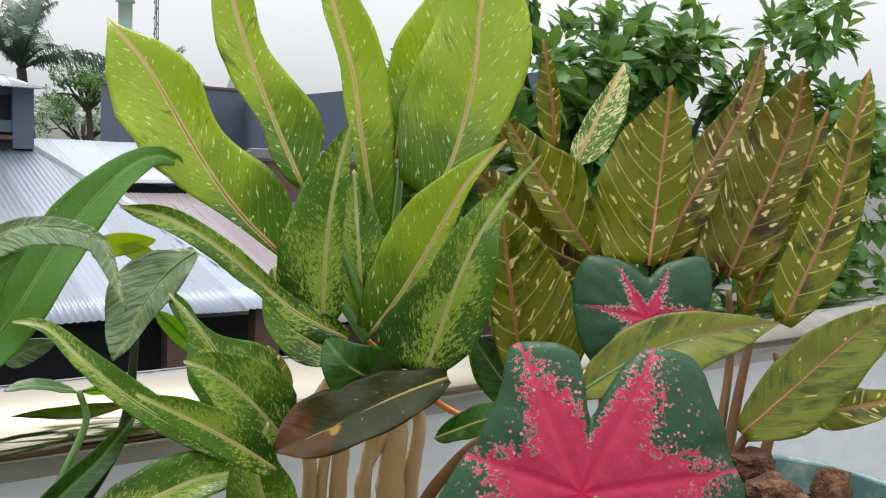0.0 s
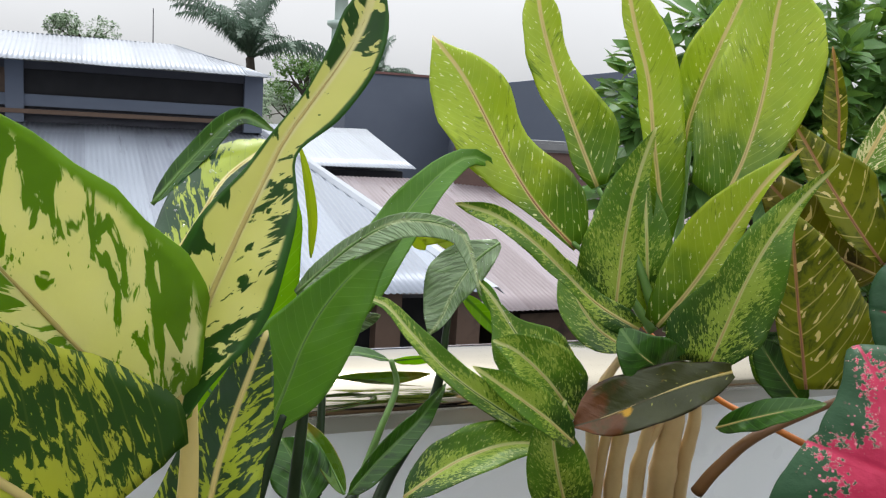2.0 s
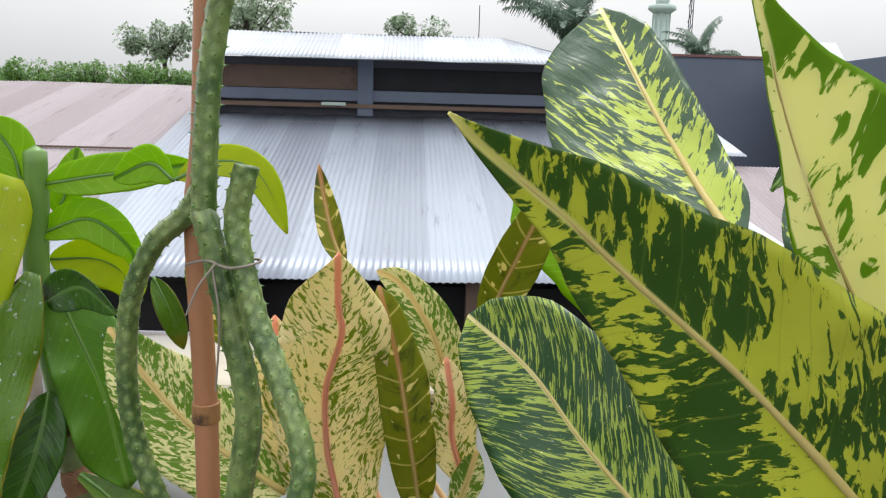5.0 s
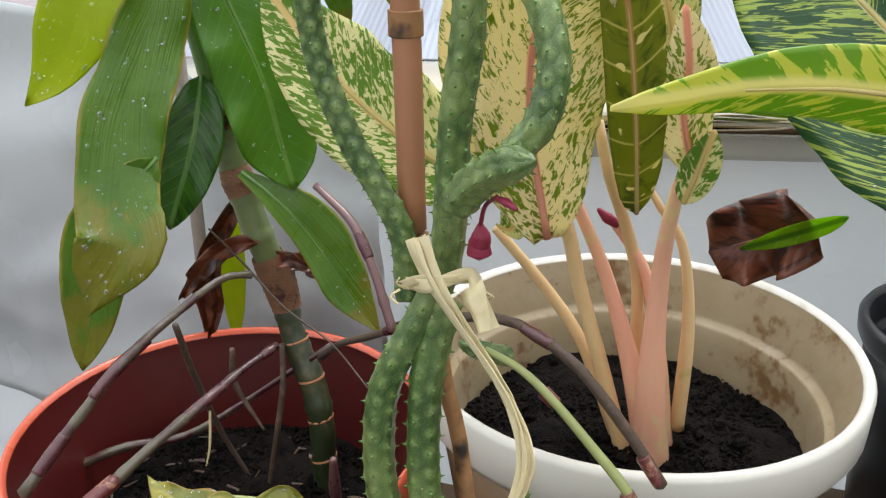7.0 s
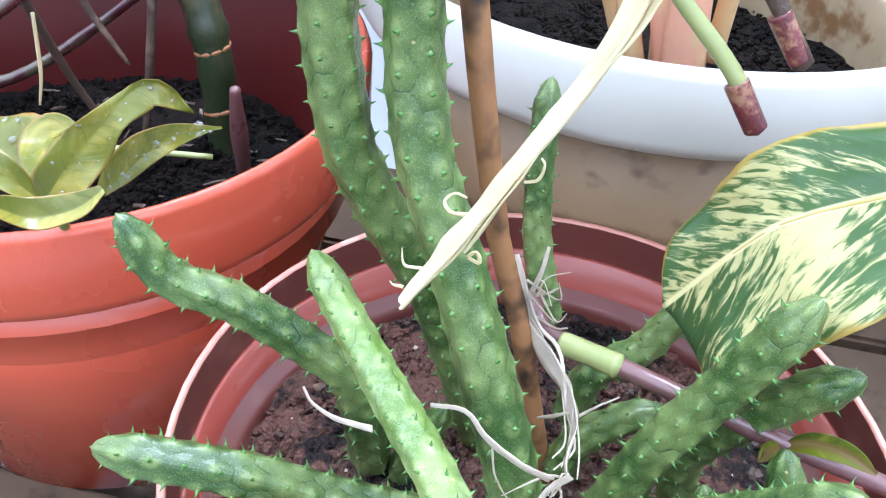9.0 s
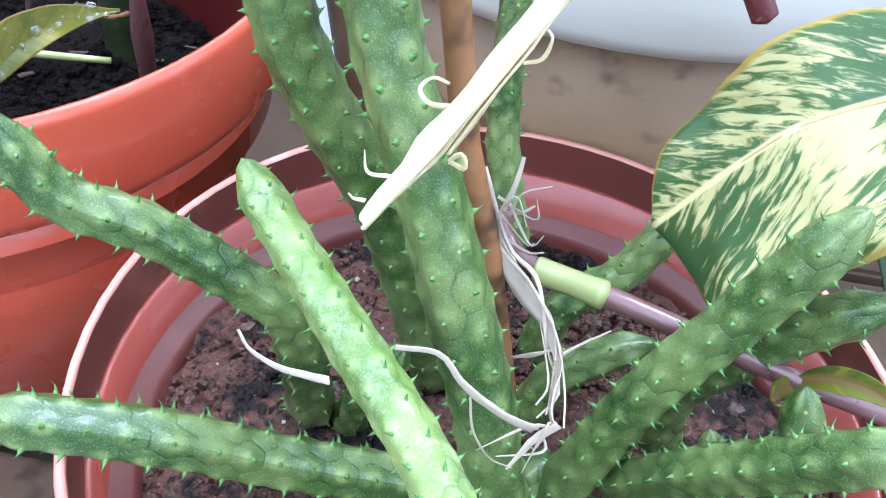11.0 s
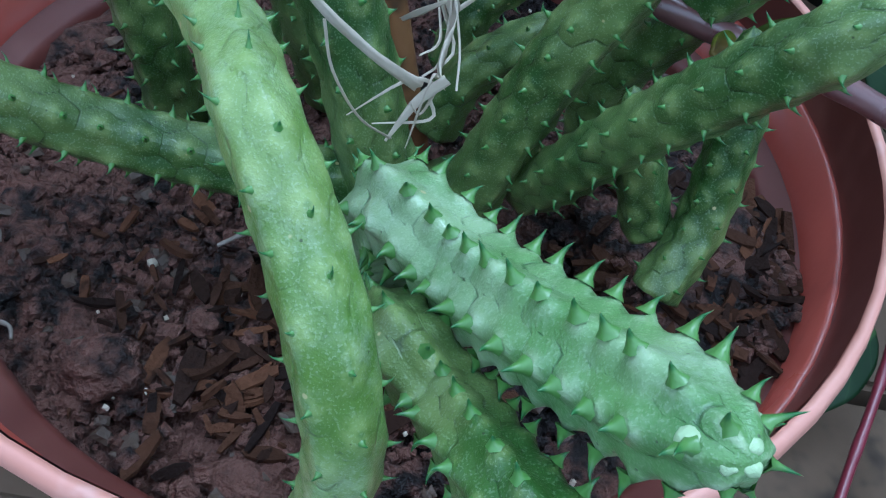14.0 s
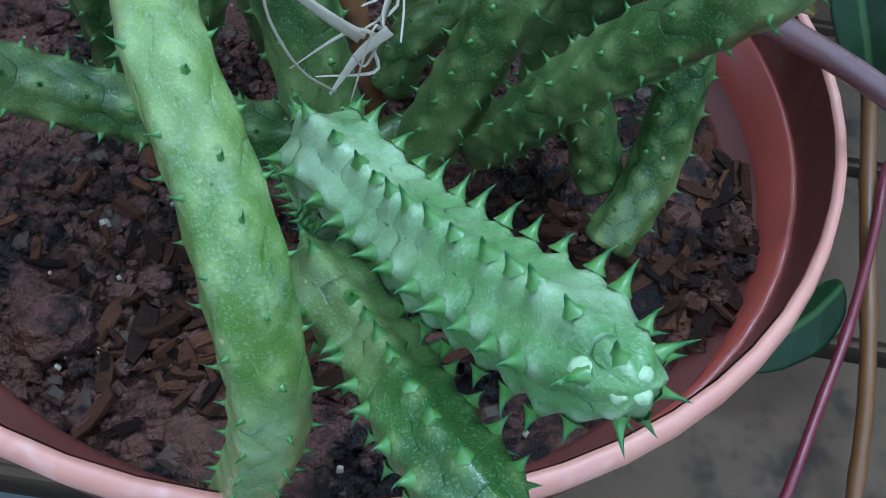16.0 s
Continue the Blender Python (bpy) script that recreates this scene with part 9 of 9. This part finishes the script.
def clod(parent, at, size, seed, mat, label):
    """A rough lump of earth."""
    bm = bmesh.new()
    bmesh.ops.create_icosphere(bm, subdivisions=4, radius=1)
    for v in bm.verts:
        q = v.co + Vector((seed * 3.1, 0, 0))
        k = 1 + 0.30 * noise.noise(q * 1.6) + 0.16 * noise.noise(q * 4.5) + 0.07 * noise.noise(q * 11)
        v.co = Vector([at[i] + v.co[i] * k * size[i] for i in range(3)])
    for f in bm.faces:
        f.smooth = True
    return part("clod", bm, mat, parent, label)


clay_bits = thing("soil_litter", "loose soil crumbs and bark chips in the clay-coloured pot", "litter", kind="stuff")
FRONT = [(-0.428, 0.266, 0.012), (-0.443, 0.259, 0.010), (-0.409, 0.268, 0.012), (-0.433, 0.283, 0.006)]
SIDE = [(-0.338, 0.288, 0.010), (-0.336, 0.302, 0.011), (-0.350, 0.294, 0.010), (-0.330, 0.318, 0.010)]
crumbs(clay_bits, (-0.421, 0.327, 0.797), 0.100, 5200, 0.0015, MAT["soil"], 1, "dark soil crumbs")
crumbs(clay_bits, (-0.421, 0.327, 0.797), 0.099, 420, 0.0034, MAT["soil"], 2, "larger soil clods", 0.5)
crumbs(clay_bits, (-0.421, 0.327, 0.797), 0.097, 260, 0.0022, MAT["bark"], 21, "dark bark crumbs", 0.5, 1.3)
clod(clay_bits, (-0.469, 0.256, 0.8005), (0.0085, 0.0075, 0.0060), 3, MAT["soil"], "big dark clod")
clod(clay_bits, (-0.332, 0.311, 0.8005), (0.0080, 0.0065, 0.0035), 5, MAT["husk"], "pale clod")
clod(clay_bits, (-0.452, 0.272, 0.8000), (0.0040, 0.0034, 0.0026), 8, MAT["soil"], "clod of earth")
clod(clay_bits, (-0.488, 0.296, 0.7995), (0.0050, 0.0038, 0.0026), 9, MAT["soil"], "clod of earth")
clod(clay_bits, (-0.341, 0.308, 0.7985), (0.027, 0.040, 0.0100), 12, MAT["soil"], "earth heaped against the pot wall")
flakes(clay_bits, FRONT, 84, 0.0105, MAT["chip"], 3, "brown bark flakes", 0.799)
flakes(clay_bits, SIDE, 240, 0.0105, MAT["chip"], 12, "brown bark flakes", 0.8055, limit=0.106)
crumbs(clay_bits, (-0.340, 0.306, 0.806), 0.024, 260, 0.0018, MAT["soil"], 41, "soil crumbs on the heap")
flakes(clay_bits, FRONT + SIDE, 190, 0.0065, MAT["chip"], 9, "small bark flakes", 0.7985)
flakes(clay_bits, [(-0.458, 0.278, 0.014), (-0.40, 0.27, 0.03)], 36, 0.009, MAT["chip"], 31, "scattered bark flakes", 0.799)
flakes(clay_bits, [(-0.47, 0.28, 0.03), (-0.43, 0.30, 0.05)], 90, 0.005, MAT["chip"], 32, "scattered small flakes", 0.7985)
crumbs(clay_bits, (-0.421, 0.327, 0.799), 0.096, 60, 0.0008, MAT["fibre"], 4, "pale grit", 0.8, 1.0, "grit")
tube("straw", [(-0.455, 0.292, 0.801), (-0.449, 0.296, 0.8025), (-0.443, 0.299, 0.802)], (0.0005, 0.0006, 0.0004), MAT["wire"], clay_bits, "pale dry straw")
crumbs(clay_bits, (-0.468, 0.285, 0.800), 0.0008, 1, 0.0016, MAT["fibre"], 6, "white grit", 0.8, 1.0, "grit")
for x, y, r in ((-0.507, 0.283, 0.0042), (-0.493, 0.259, 0.0036)):
    tube("curl", [(x + r * math.cos(a) * (1 - 0.06 * a), y + r * math.sin(a) * (1 - 0.06 * a), 0.800 + 0.0004 * a) for a in (0.0, 0.9, 1.8, 2.7, 3.6, 4.5, 5.4)], (0.0004, 0.0006, 0.0005, 0.0003), MAT["wire"], clay_bits, "dry curled tendril", sides=6)
red_bits = thing("soil_litter", "wet soil crumbs in the brick-red pot", "litter", kind="stuff")
crumbs(red_bits, (-0.661, 0.462, 0.791), 0.111, 3400, 0.0019, MAT["wet_soil"], 5, "wet dark soil crumbs")
crumbs(red_bits, (-0.661, 0.462, 0.792), 0.11, 60, 0.0016, MAT["bark"], 6, "thin root bits", 0.5, 6.0)
white_bits = thing("soil_litter", "black soil crumbs in the cream pot", "litter", kind="stuff")
crumbs(white_bits, (-0.40, 0.575, 0.839), 0.120, 4200, 0.0019, MAT["wet_soil"], 7, "black soil crumbs")
crumbs(white_bits, (-0.40, 0.575, 0.841), 0.118, 60, 0.0045, MAT["wet_soil"], 8, "larger black clods")


def hanging_sheet():
    """A crumpled white plastic sheet hung beside the pots."""
    ob = thing("plastic_sheet", "crumpled white plastic sheet hanging beside the red pot", "sheet")
    verts, faces = [], []
    nu, nv = 40, 40
    for j in range(nv + 1):
        for i in range(nu + 1):
            u, v = i / nu, j / nv
            x = -1.25 + 0.62 * u
            z = 0.72 + (0.36 + 0.05 * math.sin(u * 5)) * v
            y = 0.60 + 0.10 * u + 0.025 * math.sin(u * 9 + 2.5 * v) + 0.02 * noise.noise((u * 5, v * 4, 2.0)) + 0.008 * noise.noise((u * 14, v * 9, 7.0))
            verts.append((x, y, z))
    for j in range(nv):
        for i in range(nu):
            a = j * (nu + 1) + i
            faces.append((a, a + 1, a + nu + 2, a + nu + 1))
    sh = link("sheet", verts, faces, MAT["sheet"], ob)
    md = sh.modifiers.new("thickness", "SOLIDIFY")
    md.thickness = 0.0008
    tube("pole", [(-0.80, 0.65, 0.67), (-0.80, 0.66, 1.12)], (0.006, 0.006), MAT["wire"], ob, "thin grey upright pole", sides=10, count=6)


MAT["sheet"] = plain("white_plastic", rgb(216, 219, 221), rgb(190, 195, 199), 8, 0.25, 0.3, 0.002, coat=0.3, translucent=0.35)
hanging_sheet()


def husk_lump(at, size, seed, label):
    rng = random.Random(seed)
    bm = bmesh.new()
    bmesh.ops.create_icosphere(bm, subdivisions=3, radius=1)
    for v in bm.verts:
        k = 1 + 0.35 * noise.noise(v.co * 1.7 + Vector((seed, 0, 0))) + 0.16 * noise.noise(v.co * 6 + Vector((seed, 3, 0)))
        v.co = Vector((at[0] + v.co.x * k * size[0], at[1] + v.co.y * k * size[1], at[2] + v.co.z * k * size[2]))
    ob = part("coconut_husk", bm, MAT["husk"], None)
    return tagged(ob, label, "husk", "coconut husk lumps in the teal pot")
husk_lump((0.509, 0.520, 1.059), (0.022, 0.018, 0.016), 1, "rough brown lump of coconut husk")
husk_lump((0.571, 0.520, 1.056), (0.016, 0.013, 0.020), 2, "rough brown lump of coconut husk")
husk_lump((0.524, 0.560, 1.066), (0.020, 0.016, 0.014), 3, "rough brown lump of coconut husk")
husk_lump((0.519, 0.500, 1.052), (0.020, 0.016, 0.012), 4, "rough brown lump of coconut husk")
